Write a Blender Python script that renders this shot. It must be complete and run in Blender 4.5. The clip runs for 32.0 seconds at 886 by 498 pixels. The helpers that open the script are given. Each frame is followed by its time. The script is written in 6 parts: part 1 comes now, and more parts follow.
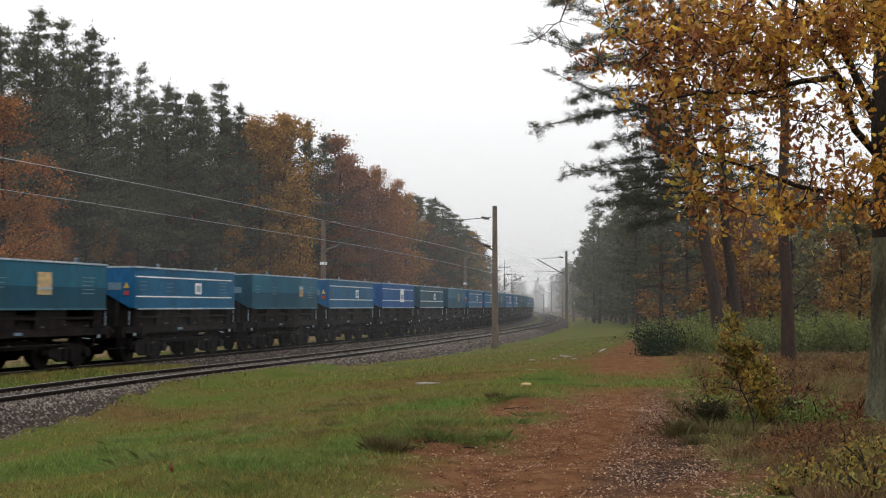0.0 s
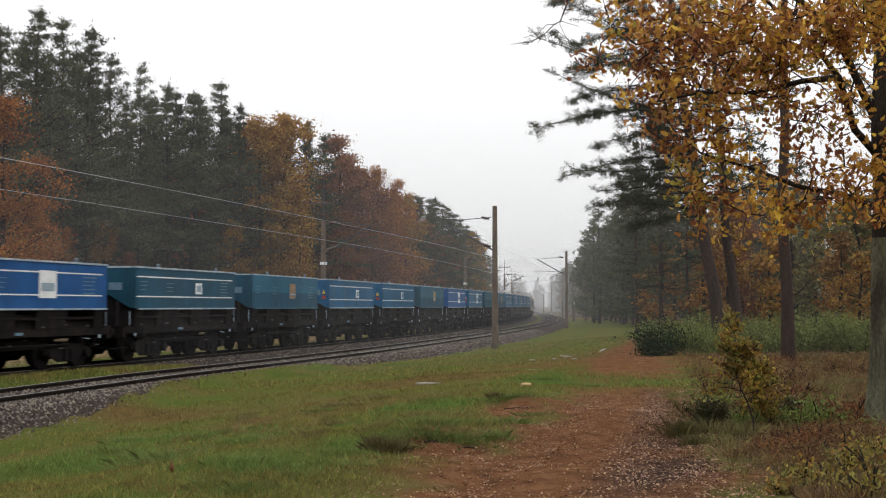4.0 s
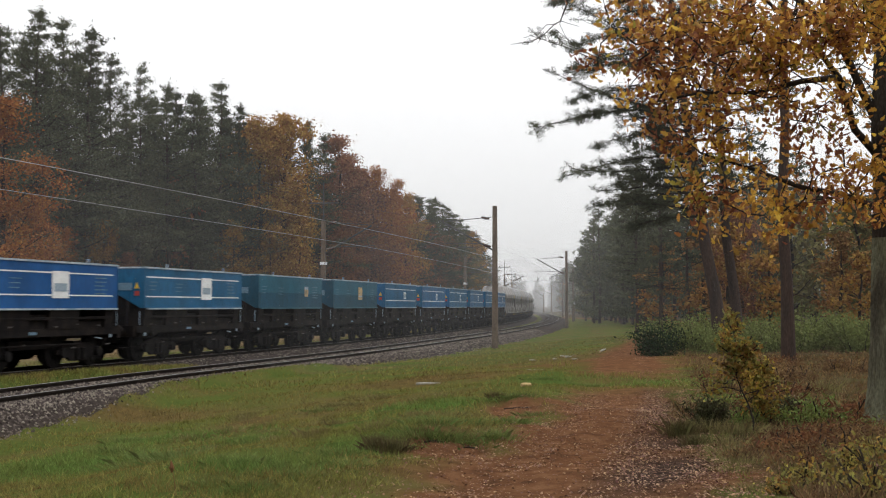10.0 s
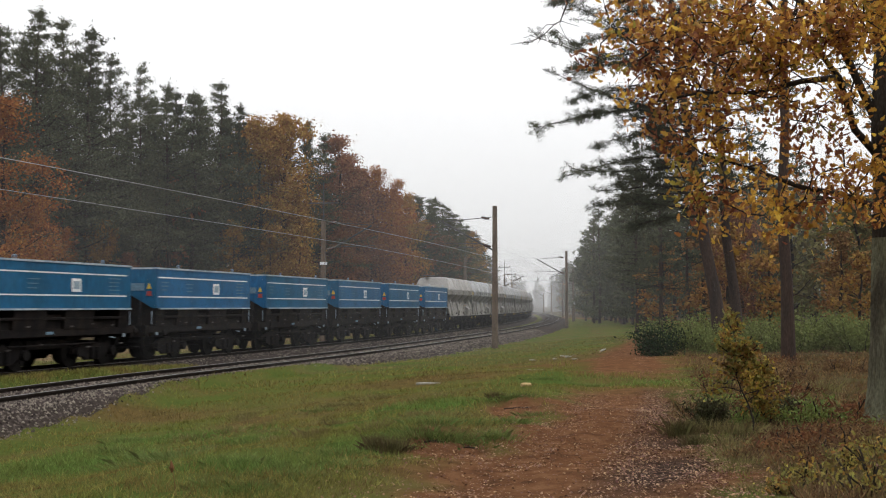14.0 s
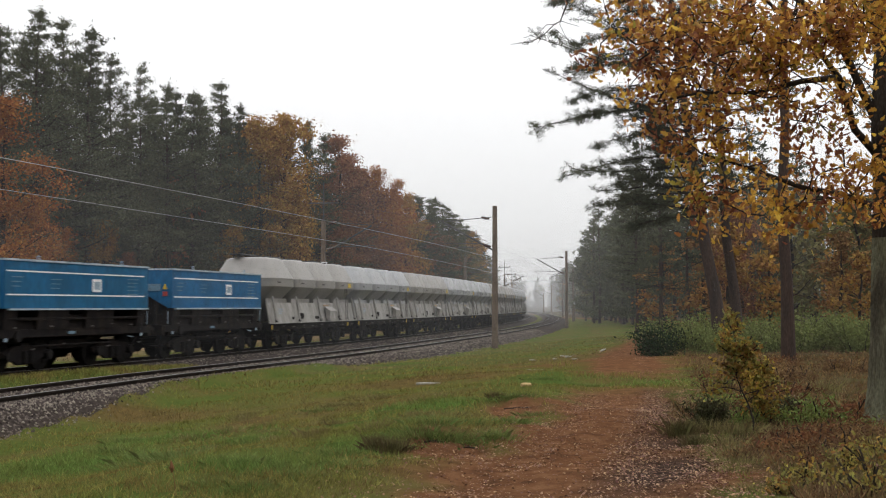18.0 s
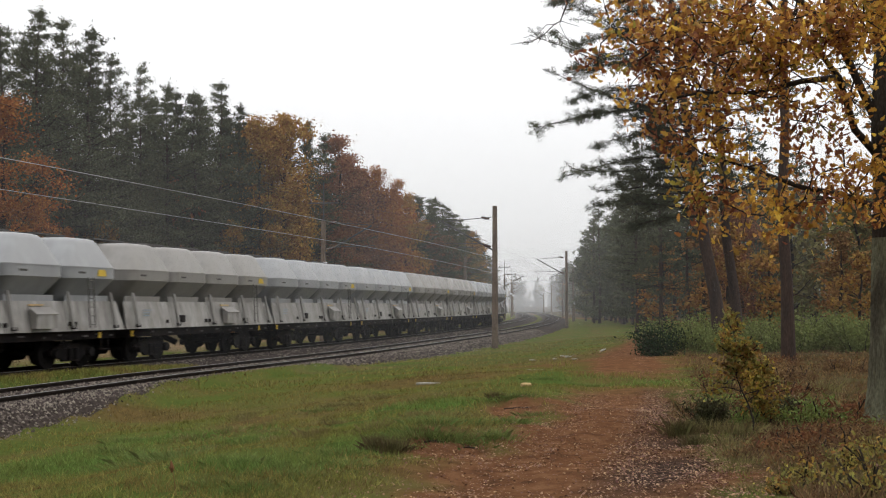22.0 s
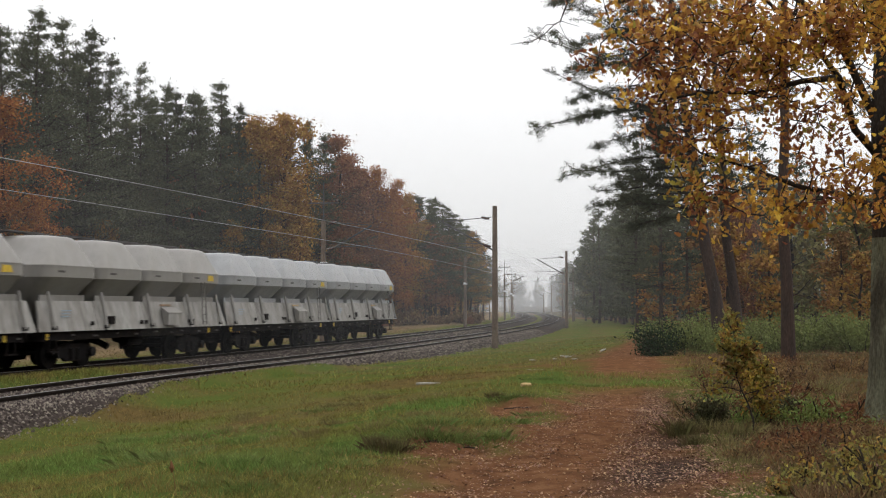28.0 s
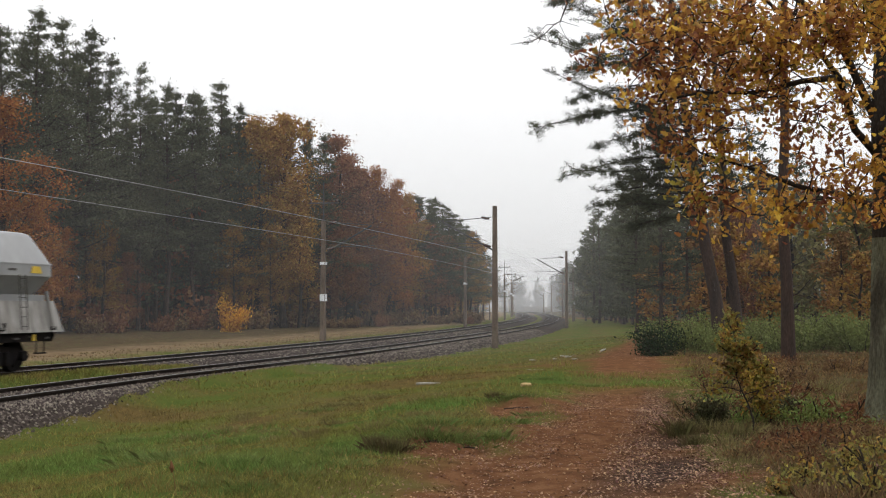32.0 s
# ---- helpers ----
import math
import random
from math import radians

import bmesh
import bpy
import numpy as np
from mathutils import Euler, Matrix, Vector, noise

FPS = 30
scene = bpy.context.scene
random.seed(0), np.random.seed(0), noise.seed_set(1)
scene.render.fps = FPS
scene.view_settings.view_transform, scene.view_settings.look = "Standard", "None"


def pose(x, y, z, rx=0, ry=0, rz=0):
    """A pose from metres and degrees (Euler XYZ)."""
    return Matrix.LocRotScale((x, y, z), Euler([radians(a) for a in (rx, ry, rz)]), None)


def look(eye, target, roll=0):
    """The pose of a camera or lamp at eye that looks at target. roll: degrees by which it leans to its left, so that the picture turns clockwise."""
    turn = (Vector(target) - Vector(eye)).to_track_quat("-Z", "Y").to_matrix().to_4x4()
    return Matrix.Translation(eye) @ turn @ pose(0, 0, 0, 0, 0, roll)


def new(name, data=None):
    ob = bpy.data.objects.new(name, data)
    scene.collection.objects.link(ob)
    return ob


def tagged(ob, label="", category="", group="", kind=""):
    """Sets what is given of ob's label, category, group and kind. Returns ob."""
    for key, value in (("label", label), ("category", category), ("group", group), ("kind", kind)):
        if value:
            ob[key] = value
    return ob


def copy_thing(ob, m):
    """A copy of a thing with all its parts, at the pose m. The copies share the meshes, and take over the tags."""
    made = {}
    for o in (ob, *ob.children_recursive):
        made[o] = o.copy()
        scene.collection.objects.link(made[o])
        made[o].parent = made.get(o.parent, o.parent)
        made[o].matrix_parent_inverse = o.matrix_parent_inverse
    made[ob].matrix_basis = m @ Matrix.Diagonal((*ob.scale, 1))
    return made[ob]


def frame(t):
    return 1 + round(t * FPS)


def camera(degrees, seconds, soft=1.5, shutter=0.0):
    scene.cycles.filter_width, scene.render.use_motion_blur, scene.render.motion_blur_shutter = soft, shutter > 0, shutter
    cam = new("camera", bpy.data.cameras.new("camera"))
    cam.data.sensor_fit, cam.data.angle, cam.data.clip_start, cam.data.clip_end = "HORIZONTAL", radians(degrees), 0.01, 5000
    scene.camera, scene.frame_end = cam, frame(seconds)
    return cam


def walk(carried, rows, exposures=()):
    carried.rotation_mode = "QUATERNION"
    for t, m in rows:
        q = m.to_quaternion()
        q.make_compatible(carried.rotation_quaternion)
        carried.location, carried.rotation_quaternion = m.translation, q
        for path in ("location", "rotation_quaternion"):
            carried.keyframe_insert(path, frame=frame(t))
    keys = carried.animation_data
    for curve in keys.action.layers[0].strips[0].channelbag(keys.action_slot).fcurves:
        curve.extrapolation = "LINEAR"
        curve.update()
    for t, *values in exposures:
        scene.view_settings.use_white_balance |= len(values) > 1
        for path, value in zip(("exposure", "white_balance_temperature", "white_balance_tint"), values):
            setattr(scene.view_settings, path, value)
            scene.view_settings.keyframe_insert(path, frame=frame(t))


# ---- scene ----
# ------------------------------------------------------------ camera
EYE = 1.87                      # metres above the rail heads
cam = camera(40.95, 32.0, soft=1.1, shutter=0.5)
aim = look((0, 0, EYE), (0, 100, EYE + 100 * math.tan(math.atan(101 / 2100))))
walk(cam, [(0.0, aim), (32.0, aim)], exposures=[(0.0, 0.0), (32.0, 0.0)])

# ------------------------------------------------------------ sky and sun
world = bpy.data.worlds.new("overcast")
scene.world = world
world.use_nodes = True
wn, wl = world.node_tree.nodes, world.node_tree.links
sky = wn.new("ShaderNodeTexSky")
sky.sky_type = "NISHITA"
sky.sun_disc = False
sky.sun_elevation, sky.sun_rotation = radians(37.5), radians(67)
sky.air_density, sky.dust_density = 1.0, 6.0
sky_dim = wn.new("ShaderNodeMixRGB")
sky_dim.blend_type = "MULTIPLY"
sky_dim.inputs[0].default_value = 1.0
sky_dim.inputs[2].default_value = (0.08, 0.08, 0.08, 1)
wl.new(sky.outputs[0], sky_dim.inputs[1])
coord = wn.new("ShaderNodeTexCoord")
split = wn.new("ShaderNodeSeparateXYZ")
wl.new(coord.outputs["Generated"], split.inputs[0])
ramp = wn.new("ShaderNodeValToRGB")
ramp.color_ramp.elements[0].position, ramp.color_ramp.elements[0].color = 0.02, (0.70, 0.705, 0.71, 1)
ramp.color_ramp.elements[1].position, ramp.color_ramp.elements[1].color = 0.20, (1.0, 1.0, 1.01, 1)
zenith = ramp.color_ramp.elements.new(1.0)
zenith.color = (1.7, 1.7, 1.72, 1)
wl.new(split.outputs[2], ramp.inputs[0])
cloud = wn.new("ShaderNodeMixRGB")
cloud.inputs[0].default_value = 0.96
wl.new(sky_dim.outputs[0], cloud.inputs[1])
wl.new(ramp.outputs[0], cloud.inputs[2])
wl.new(cloud.outputs[0], wn["Background"].inputs[0])
wn["Background"].inputs[1].default_value = 1.12

sun = new("sun", bpy.data.lights.new("sun", "SUN"))
sun.data.energy, sun.data.angle, sun.data.color = 0.45, radians(35), (1.0, 0.97, 0.92)
sun.matrix_basis = look((60, 25, 50), (0, 0, 0))


# ------------------------------------------------------------ building blocks
class Shape:
    """Collects vertices and faces of one mesh."""

    def __init__(self):
        self.v, self.f = [], []

    def add(self, verts, faces):
        n = len(self.v)
        self.v += [tuple(p) for p in verts]
        self.f += [tuple(i + n for i in f) for f in faces]
        return self

    def box(self, x0, x1, y0, y1, z0, z1, m=None):
        p = [Vector((x, y, z)) for z in (z0, z1) for y in (y0, y1) for x in (x0, x1)]
        if m:
            p = [m @ q for q in p]
        return self.add(p, [(0, 2, 3, 1), (4, 5, 7, 6), (0, 1, 5, 4), (2, 6, 7, 3), (0, 4, 6, 2), (1, 3, 7, 5)])

    def prism(self, outline, x0, x1, axis="x"):
        """An outline of (a, b) pairs swept along an axis."""
        n = len(outline)
        if axis == "x":
            p = [(x, a, b) for x in (x0, x1) for a, b in outline]
        elif axis == "y":
            p = [(a, y, b) for y in (x0, x1) for a, b in outline]
        else:
            p = [(a, b, z) for z in (x0, x1) for a, b in outline]
        f = [(i, (i + 1) % n, n + (i + 1) % n, n + i) for i in range(n)]
        return self.add(p, f + [tuple(range(n - 1, -1, -1)), tuple(range(n, 2 * n))])

    def rod(self, a, b, r0, r1=None, sides=6):
        return self.tube([a, b], [r0, r0 if r1 is None else r1], sides)

    def tube(self, pts, radii, sides=6, cap=True):
        pts = [Vector(p) for p in pts]
        verts, faces = [], []
        for i, p in enumerate(pts):
            d = (pts[min(i + 1, len(pts) - 1)] - pts[max(i - 1, 0)]).normalized()
            u = d.cross(Vector((0.31, 0.95, 0.05)) if abs(d.y) < 0.9 else Vector((1, 0, 0))).normalized()
            w = d.cross(u)
            for k in range(sides):
                a = 2 * math.pi * k / sides
                verts.append(p + (u * math.cos(a) + w * math.sin(a)) * radii[i])
        for i in range(len(pts) - 1):
            for k in range(sides):
                j = (k + 1) % sides
                faces.append((i * sides + k, i * sides + j, (i + 1) * sides + j, (i + 1) * sides + k))
        if cap:
            faces += [tuple(range(sides - 1, -1, -1)), tuple((len(pts) - 1) * sides + k for k in range(sides))]
        return self.add(verts, faces)

    def disc(self, c, axis, r, half, sides=16):
        a = Vector(axis).normalized() * half
        return self.rod(Vector(c) - a, Vector(c) + a, r, r, sides)

    def mesh(self, name, mats, smooth=False, bevel=0.0):
        me = bpy.data.meshes.new(name)
        me.from_pydata(self.v, [], self.f)
        bm = bmesh.new()
        bm.from_mesh(me)
        bmesh.ops.recalc_face_normals(bm, faces=bm.faces)
        if bevel:
            bmesh.ops.bevel(bm, geom=bm.edges[:], offset=bevel, segments=1, affect="EDGES", clamp_overlap=True)
        bm.to_mesh(me)
        bm.free()
        for m in (mats if isinstance(mats, (list, tuple)) else [mats]):
            me.materials.append(m)
        if smooth:
            me.polygons.foreach_set("use_smooth", [True] * len(me.polygons))
        return me


def part(name, shape, material, parent, label="", smooth=False, bevel=0.0, at=None):
    me = shape if isinstance(shape, bpy.types.Mesh) else shape.mesh(name, material, smooth, bevel)
    ob = new(name, me)
    ob.parent = parent
    if at is not None:
        ob.matrix_basis = at
    if label:
        ob["label"] = label
    return ob


def thing(name, label, category, group="", kind="", data=None, at=None):
    ob = tagged(new(name, data), label, category, group, kind)
    if at is not None:
        ob.matrix_basis = at
    return ob


def fast_mesh(name, verts, faces, material):
    me = bpy.data.meshes.new(name)
    me.from_pydata(verts.tolist(), [], faces.tolist())
    me.materials.append(material)
    return me


def leaf_cloud(name, centres, length, width, material, rng, flat=0.0, droop=0.0, fold=0.0, needle=False):
    """Many small leaf blades, each a pointed quad (or a thin needle tuft), at the given centres."""
    n = len(centres)
    d = rng.normal(size=(n, 3))
    d[:, 2] = d[:, 2] * (1 - flat) - droop
    d /= np.linalg.norm(d, axis=1)[:, None] + 1e-9
    r = rng.normal(size=(n, 3))
    w = np.cross(d, r)
    w /= np.linalg.norm(w, axis=1)[:, None] + 1e-9
    up = np.cross(d, w)
    size = rng.uniform(0.65, 1.35, n)[:, None]
    L, W = d * length * size / 2, w * width * size / 2
    if needle:
        v = np.stack([centres - W - L * 0.6, centres + W - L * 0.6, centres + L], 1).reshape(-1, 3)
        return fast_mesh(name, v, np.arange(3 * n).reshape(-1, 3), material)
    v = np.stack([centres - L, centres + W + up * fold * width - L * 0.1, centres + L, centres - W + up * fold * width - L * 0.1], 1).reshape(-1, 3)
    f = np.arange(4 * n).reshape(-1, 4)
    return fast_mesh(name, v, f, material)


# ------------------------------------------------------------ materials
def material(name, colour, rough=0.8, metal=0.0, spots=0.25, scale=4.0, second=None, bump=0.0, fine=60.0, per_object=0.0, per_island=0.0, streak=None, spec=0.5, translucent=0.0):
    """A surface with coarse and fine variation of its colour and a little relief."""
    m = bpy.data.materials.new(name)
    m.use_nodes = True
    n, l = m.node_tree.nodes, m.node_tree.links
    b = n["Principled BSDF"]
    b.inputs["Roughness"].default_value = rough
    b.inputs["Metallic"].default_value = metal
    b.inputs["Specular IOR Level"].default_value = spec
    tc = n.new("ShaderNodeTexCoord")
    mp = n.new("ShaderNodeMapping")
    if streak:
        mp.inputs["Scale"].default_value = streak
    l.new(tc.outputs["Object"], mp.inputs[0])
    coarse = n.new("ShaderNodeTexNoise")
    coarse.inputs["Scale"].default_value, coarse.inputs["Detail"].default_value = scale, 6
    l.new(mp.outputs[0], coarse.inputs[0])
    small = n.new("ShaderNodeTexNoise")
    small.inputs["Scale"].default_value, small.inputs["Detail"].default_value = fine, 3
    l.new(mp.outputs[0], small.inputs[0])
    mix = n.new("ShaderNodeMixRGB")
    dark = tuple(c * (1 - spots) for c in colour)
    mix.inputs[1].default_value = (*colour, 1)
    mix.inputs[2].default_value = (*(second or dark), 1)
    curve = n.new("ShaderNodeMapRange")
    curve.inputs[1].default_value, curve.inputs[2].default_value = 0.38, 0.68
    l.new(coarse.outputs[0], curve.inputs[0])
    l.new(curve.outputs[0], mix.inputs[0])
    hue = n.new("ShaderNodeHueSaturation")
    l.new(mix.outputs[0], hue.inputs["Color"])
    val = n.new("ShaderNodeMapRange")
    val.inputs[1].default_value, val.inputs[2].default_value, val.inputs[3].default_value, val.inputs[4].default_value = 0.3, 0.7, 1 - spots * 0.6, 1 + spots * 0.5
    l.new(small.outputs[0], val.inputs[0])
    last = val.outputs[0]
    for amount, kind in ((per_object, "o"), (per_island, "i")):
        if amount:
            src = n.new("ShaderNodeObjectInfo").outputs["Random"] if kind == "o" else n.new("ShaderNodeNewGeometry").outputs["Random Per Island"]
            mr = n.new("ShaderNodeMapRange")
            mr.inputs[3].default_value, mr.inputs[4].default_value = 1 - amount, 1 + amount
            l.new(src, mr.inputs[0])
            mul = n.new("ShaderNodeMath")
            mul.operation = "MULTIPLY"
            l.new(last, mul.inputs[0])
            l.new(mr.outputs[0], mul.inputs[1])
            last = mul.outputs[0]
            hr = n.new("ShaderNodeMapRange")
            hr.inputs[3].default_value, hr.inputs[4].default_value = 0.5 - amount * 0.05, 0.5 + amount * 0.05
            l.new(src, hr.inputs[0])
            l.new(hr.outputs[0], hue.inputs["Hue"])
    l.new(last, hue.inputs["Value"])
    l.new(hue.outputs[0], b.inputs["Base Color"])
    if bump:
        bp = n.new("ShaderNodeBump")
        bp.inputs["Strength"].default_value, bp.inputs["Distance"].default_value = min(1.0, bump * 10), 0.03
        l.new(small.outputs[0], bp.inputs["Height"])
        l.new(bp.outputs[0], b.inputs["Normal"])
    if translucent:
        tr = n.new("ShaderNodeBsdfTranslucent")
        l.new(hue.outputs[0], tr.inputs[0])
        mx = n.new("ShaderNodeMixShader")
        mx.inputs[0].default_value = translucent
        l.new(b.outputs[0], mx.inputs[1])
        l.new(tr.outputs[0], mx.inputs[2])
        l.new(mx.outputs[0], n["Material Output"].inputs[0])
    return m


M_BLUE = material("blue_paint", (0.008, 0.1, 0.225), 0.45, spots=0.35, scale=1.3, second=(0.008, 0.08, 0.17), fine=9, streak=(1, 1, 0.35), spec=0.25, per_object=0.12)
M_VIVID = material("royal_blue_paint", (0.010, 0.085, 0.265), 0.5, spots=0.25, scale=1.3, fine=9, streak=(1, 1, 0.35), spec=0.25)
M_TEAL = material("weathered_teal_paint", (0.007, 0.066, 0.115), 0.6, spots=0.3, scale=1.0, second=(0.007, 0.05, 0.08), fine=8, streak=(1, 1, 0.35), spec=0.25, per_object=0.12)
M_TEALUP = material("faded_teal_paint", (0.014, 0.105, 0.17), 0.55, spots=0.3, scale=1.0, second=(0.011, 0.082, 0.13), fine=8, streak=(1, 1, 0.35), spec=0.25, per_object=0.12)
M_TEALRIM = material("scuffed_teal_edge", (0.05, 0.14, 0.18), 0.7, spots=0.5, scale=2.5, second=(0.02, 0.075, 0.10), fine=14)
M_WHITE = material("white_paint", (0.75, 0.76, 0.76), 0.6, spots=0.15)
M_BLACK = material("grimy_black_steel", (0.0092, 0.008, 0.0085), 0.85, spots=0.45, scale=3, second=(0.02, 0.015, 0.013), fine=30, spec=0.1)
M_WHEEL = material("wheel_steel", (0.0105, 0.009, 0.0088), 0.85, 0.0, spots=0.4, scale=8, spec=0.15)
M_YELLOW = material("yellow_paint", (0.62, 0.42, 0.04), 0.6, spots=0.3)
M_RED = material("red_paint", (0.42, 0.05, 0.04), 0.6, spots=0.3)
M_ORANGE = material("faded_orange_panel", (0.42, 0.27, 0.13), 0.8, spots=0.45, scale=5, second=(0.2, 0.17, 0.12), per_object=0.3)
M_LINER = material("rusty_inside", (0.06, 0.05, 0.045), 0.9, spots=0.4)
M_GREY = material("warm_grey_paint", (0.245, 0.233, 0.217), 0.42, spots=0.14, scale=1.2, second=(0.215, 0.202, 0.186), fine=5, streak=(1, 1, 0.3), spec=0.4)
M_PALE = material("pale_bluish_grey_paint", (0.295, 0.299, 0.303), 0.42, spots=0.12, scale=1.2, second=(0.26, 0.262, 0.265), fine=3, streak=(1, 1, 0.3), spec=0.3)
M_SKIRT = material("dusty_grey_paint", (0.28, 0.268, 0.25), 0.6, spots=0.45, scale=1.6, second=(0.165, 0.15, 0.135), fine=6, streak=(1.4, 1, 0.3), per_object=0.06)
M_RAIL = material("rail_steel", (0.024, 0.018, 0.015), 0.85, 0.0, spots=0.4, scale=2, spec=0.08)
M_RAILTOP = material("worn_rail_head", (0.15, 0.145, 0.14), 0.5, 0.4, spots=0.3, scale=1.5, spec=0.3)
M_SLEEPER = material("dark_sleeper", (0.05, 0.04, 0.034), 0.95, spots=0.4, scale=4, fine=40, per_object=0.25, spec=0.05)
# bed under the loose stones: the shade of their gaps is in this colour
M_BALLAST = material("ballast_with_gap_shade", (0.055, 0.044, 0.038), 0.95, spots=0.6, scale=11, second=(0.026, 0.02, 0.017), bump=0.08, fine=22, spec=0.03)
M_STONE = material("ballast_stone", (0.142, 0.115, 0.1), 0.9, spots=0.3, scale=6, per_island=0.9, spec=0.15)
M_CONCRETE = material("weathered_concrete", (0.155, 0.117, 0.09), 0.95, spots=0.4, scale=3, second=(0.095, 0.07, 0.053), fine=25, bump=0.02, streak=(1, 1, 0.2), spec=0.15)
M_STEEL = material("weathered_steel", (0.095, 0.088, 0.082), 0.7, 0.2, spots=0.3, spec=0.25)
M_COPPER = material("contact_wire", (0.33, 0.32, 0.31), 0.4, 0.6, spots=0.2)
M_CABLE = material("dark_stranded_cable", (0.035, 0.033, 0.032), 0.8, 0.0, spots=0.2, spec=0.1)
M_PORCELAIN = material("brown_porcelain", (0.07, 0.035, 0.025), 0.25, spots=0.2)
M_FLOORGREEN = material("forest_floor_green", (0.085, 0.095, 0.03), 0.8, spots=0.35, scale=1.5, second=(0.11, 0.08, 0.035), fine=8, per_island=0.4, spec=0.1, translucent=0.2)
M_LONGGRASS = material("long_green_grass", (0.115, 0.16, 0.045), 0.8, spots=0.35, scale=3, second=(0.16, 0.18, 0.06), fine=8, per_island=0.4, spec=0.1, translucent=0.25)
M_PINEBARK = material("pine_bark", (0.062, 0.042, 0.034), 0.95, spots=0.5, scale=5, second=(0.042, 0.033, 0.029), fine=30, bump=0.05, streak=(1, 1, 0.25), spec=0.1)
M_OAKBARK = material("mossy_oak_bark", (0.19, 0.19, 0.125), 0.95, spots=0.5, scale=3.2, second=(0.075, 0.066, 0.048), fine=45, bump=0.09, streak=(1, 1, 0.35), spec=0.1)
# oak bark above the moss; its shade against the sky is in the colour
M_OAKSHADED = material("bare_oak_bark_with_shade", (0.05, 0.042, 0.034), 0.95, spots=0.5, scale=4, second=(0.03, 0.026, 0.022), fine=40, bump=0.08, streak=(1, 1, 0.35), spec=0.1)
M_BARK = material("dark_bark", (0.045, 0.036, 0.030), 0.95, spots=0.5, scale=5, fine=25, spec=0.1)
M_NEEDLE = material("pine_needles", (0.086, 0.094, 0.050), 0.8, spots=0.45, scale=0.5, second=(0.066, 0.068, 0.04), fine=3, per_object=0.2, per_island=0.25, spec=0.2, translucent=0.25)
M_BEECH = material("orange_brown_leaves", (0.35, 0.138, 0.036), 0.8, spots=0.4, scale=0.45, second=(0.21, 0.085, 0.03), fine=3, per_object=0.25, per_island=0.3, spec=0.2, translucent=0.3)
M_OCHRE = material("ochre_leaves", (0.32, 0.165, 0.042), 0.8, spots=0.4, scale=0.5, second=(0.20, 0.12, 0.03), fine=3, per_object=0.2, per_island=0.35, spec=0.2, translucent=0.35)
M_RUSSET = material("russet_leaves", (0.23, 0.095, 0.045), 0.8, spots=0.4, scale=0.5, second=(0.15, 0.07, 0.04), fine=3, per_object=0.2, per_island=0.3, spec=0.2, translucent=0.3)
M_SHRUB = material("green_shrub_leaves", (0.18, 0.205, 0.062), 0.75, spots=0.4, scale=1.2, second=(0.125, 0.14, 0.05), fine=5, per_island=0.35, spec=0.12, translucent=0.3)
M_YLEAF = material("yellow_leaves", (0.40, 0.26, 0.04), 0.7, spots=0.3, scale=3.5, second=(0.16, 0.15, 0.035), fine=8, per_island=0.35, spec=0.25, translucent=0.35)
M_FERN = material("withered_fern", (0.19, 0.112, 0.052), 0.9, spots=0.4, scale=2, second=(0.13, 0.08, 0.045), fine=10, per_island=0.4, spec=0.1, translucent=0.2)
M_SEAR = material("sear_grass_blades", (0.22, 0.15, 0.06), 0.85, spots=0.4, scale=1.5, second=(0.12, 0.10, 0.036), fine=6, per_island=0.4, spec=0.05, translucent=0.2)
M_LUSH = material("lush_grass_blades", (0.13, 0.2, 0.05), 0.8, spots=0.4, scale=0.8, second=(0.155, 0.175, 0.048), fine=5, per_island=0.4, spec=0.05, translucent=0.25)
M_GRASS = material("grass_blades", (0.17, 0.18, 0.045), 0.8, spots=0.4, scale=0.55, second=(0.22, 0.15, 0.058), fine=4, per_island=0.4, spec=0.05, translucent=0.25)
M_LITTER = material("fallen_leaves", (0.19, 0.095, 0.054), 0.7, spots=0.4, scale=2, second=(0.27, 0.16, 0.11), fine=9, per_island=0.55, spec=0.2)
M_DARKLEAF = material("dark_green_leaves", (0.028, 0.046, 0.019), 0.8, spots=0.4, scale=1.5, fine=6, per_island=0.35, spec=0.1, translucent=0.25)
M_ORANGELEAF = material("bright_orange_leaves", (0.74, 0.38, 0.04), 0.75, spots=0.3, scale=1.0, second=(0.36, 0.16, 0.03), fine=5, per_island=0.35, spec=0.2, translucent=0.35)
M_RUSSETLOW = material("red_brown_fern", (0.205, 0.088, 0.042), 0.9, spots=0.4, scale=2, second=(0.10, 0.055, 0.03), fine=8, per_island=0.4, spec=0.1, translucent=0.2)
M_DARKGRASS = material("dark_grass", (0.10, 0.095, 0.035), 0.8, spots=0.4, scale=3, second=(0.12, 0.075, 0.04), fine=8, per_island=0.4, spec=0.2, translucent=0.2)
M_DRYGRASS = material("withered_grass", (0.20, 0.135, 0.07), 0.9, spots=0.35, scale=0.25, second=(0.14, 0.105, 0.05), fine=4, per_island=0.4, spec=0.1, translucent=0.2)
M_DULL = material("dull_brown_leaves", (0.25, 0.125, 0.042), 0.8, spots=0.4, scale=0.5, second=(0.15, 0.095, 0.04), fine=3, per_object=0.25, per_island=0.3, spec=0.1, translucent=0.25)
M_OLIVE = material("olive_leaves", (0.15, 0.145, 0.052), 0.8, spots=0.4, scale=0.5, second=(0.13, 0.10, 0.04), fine=3, per_object=0.2, per_island=0.3, spec=0.2, translucent=0.3)
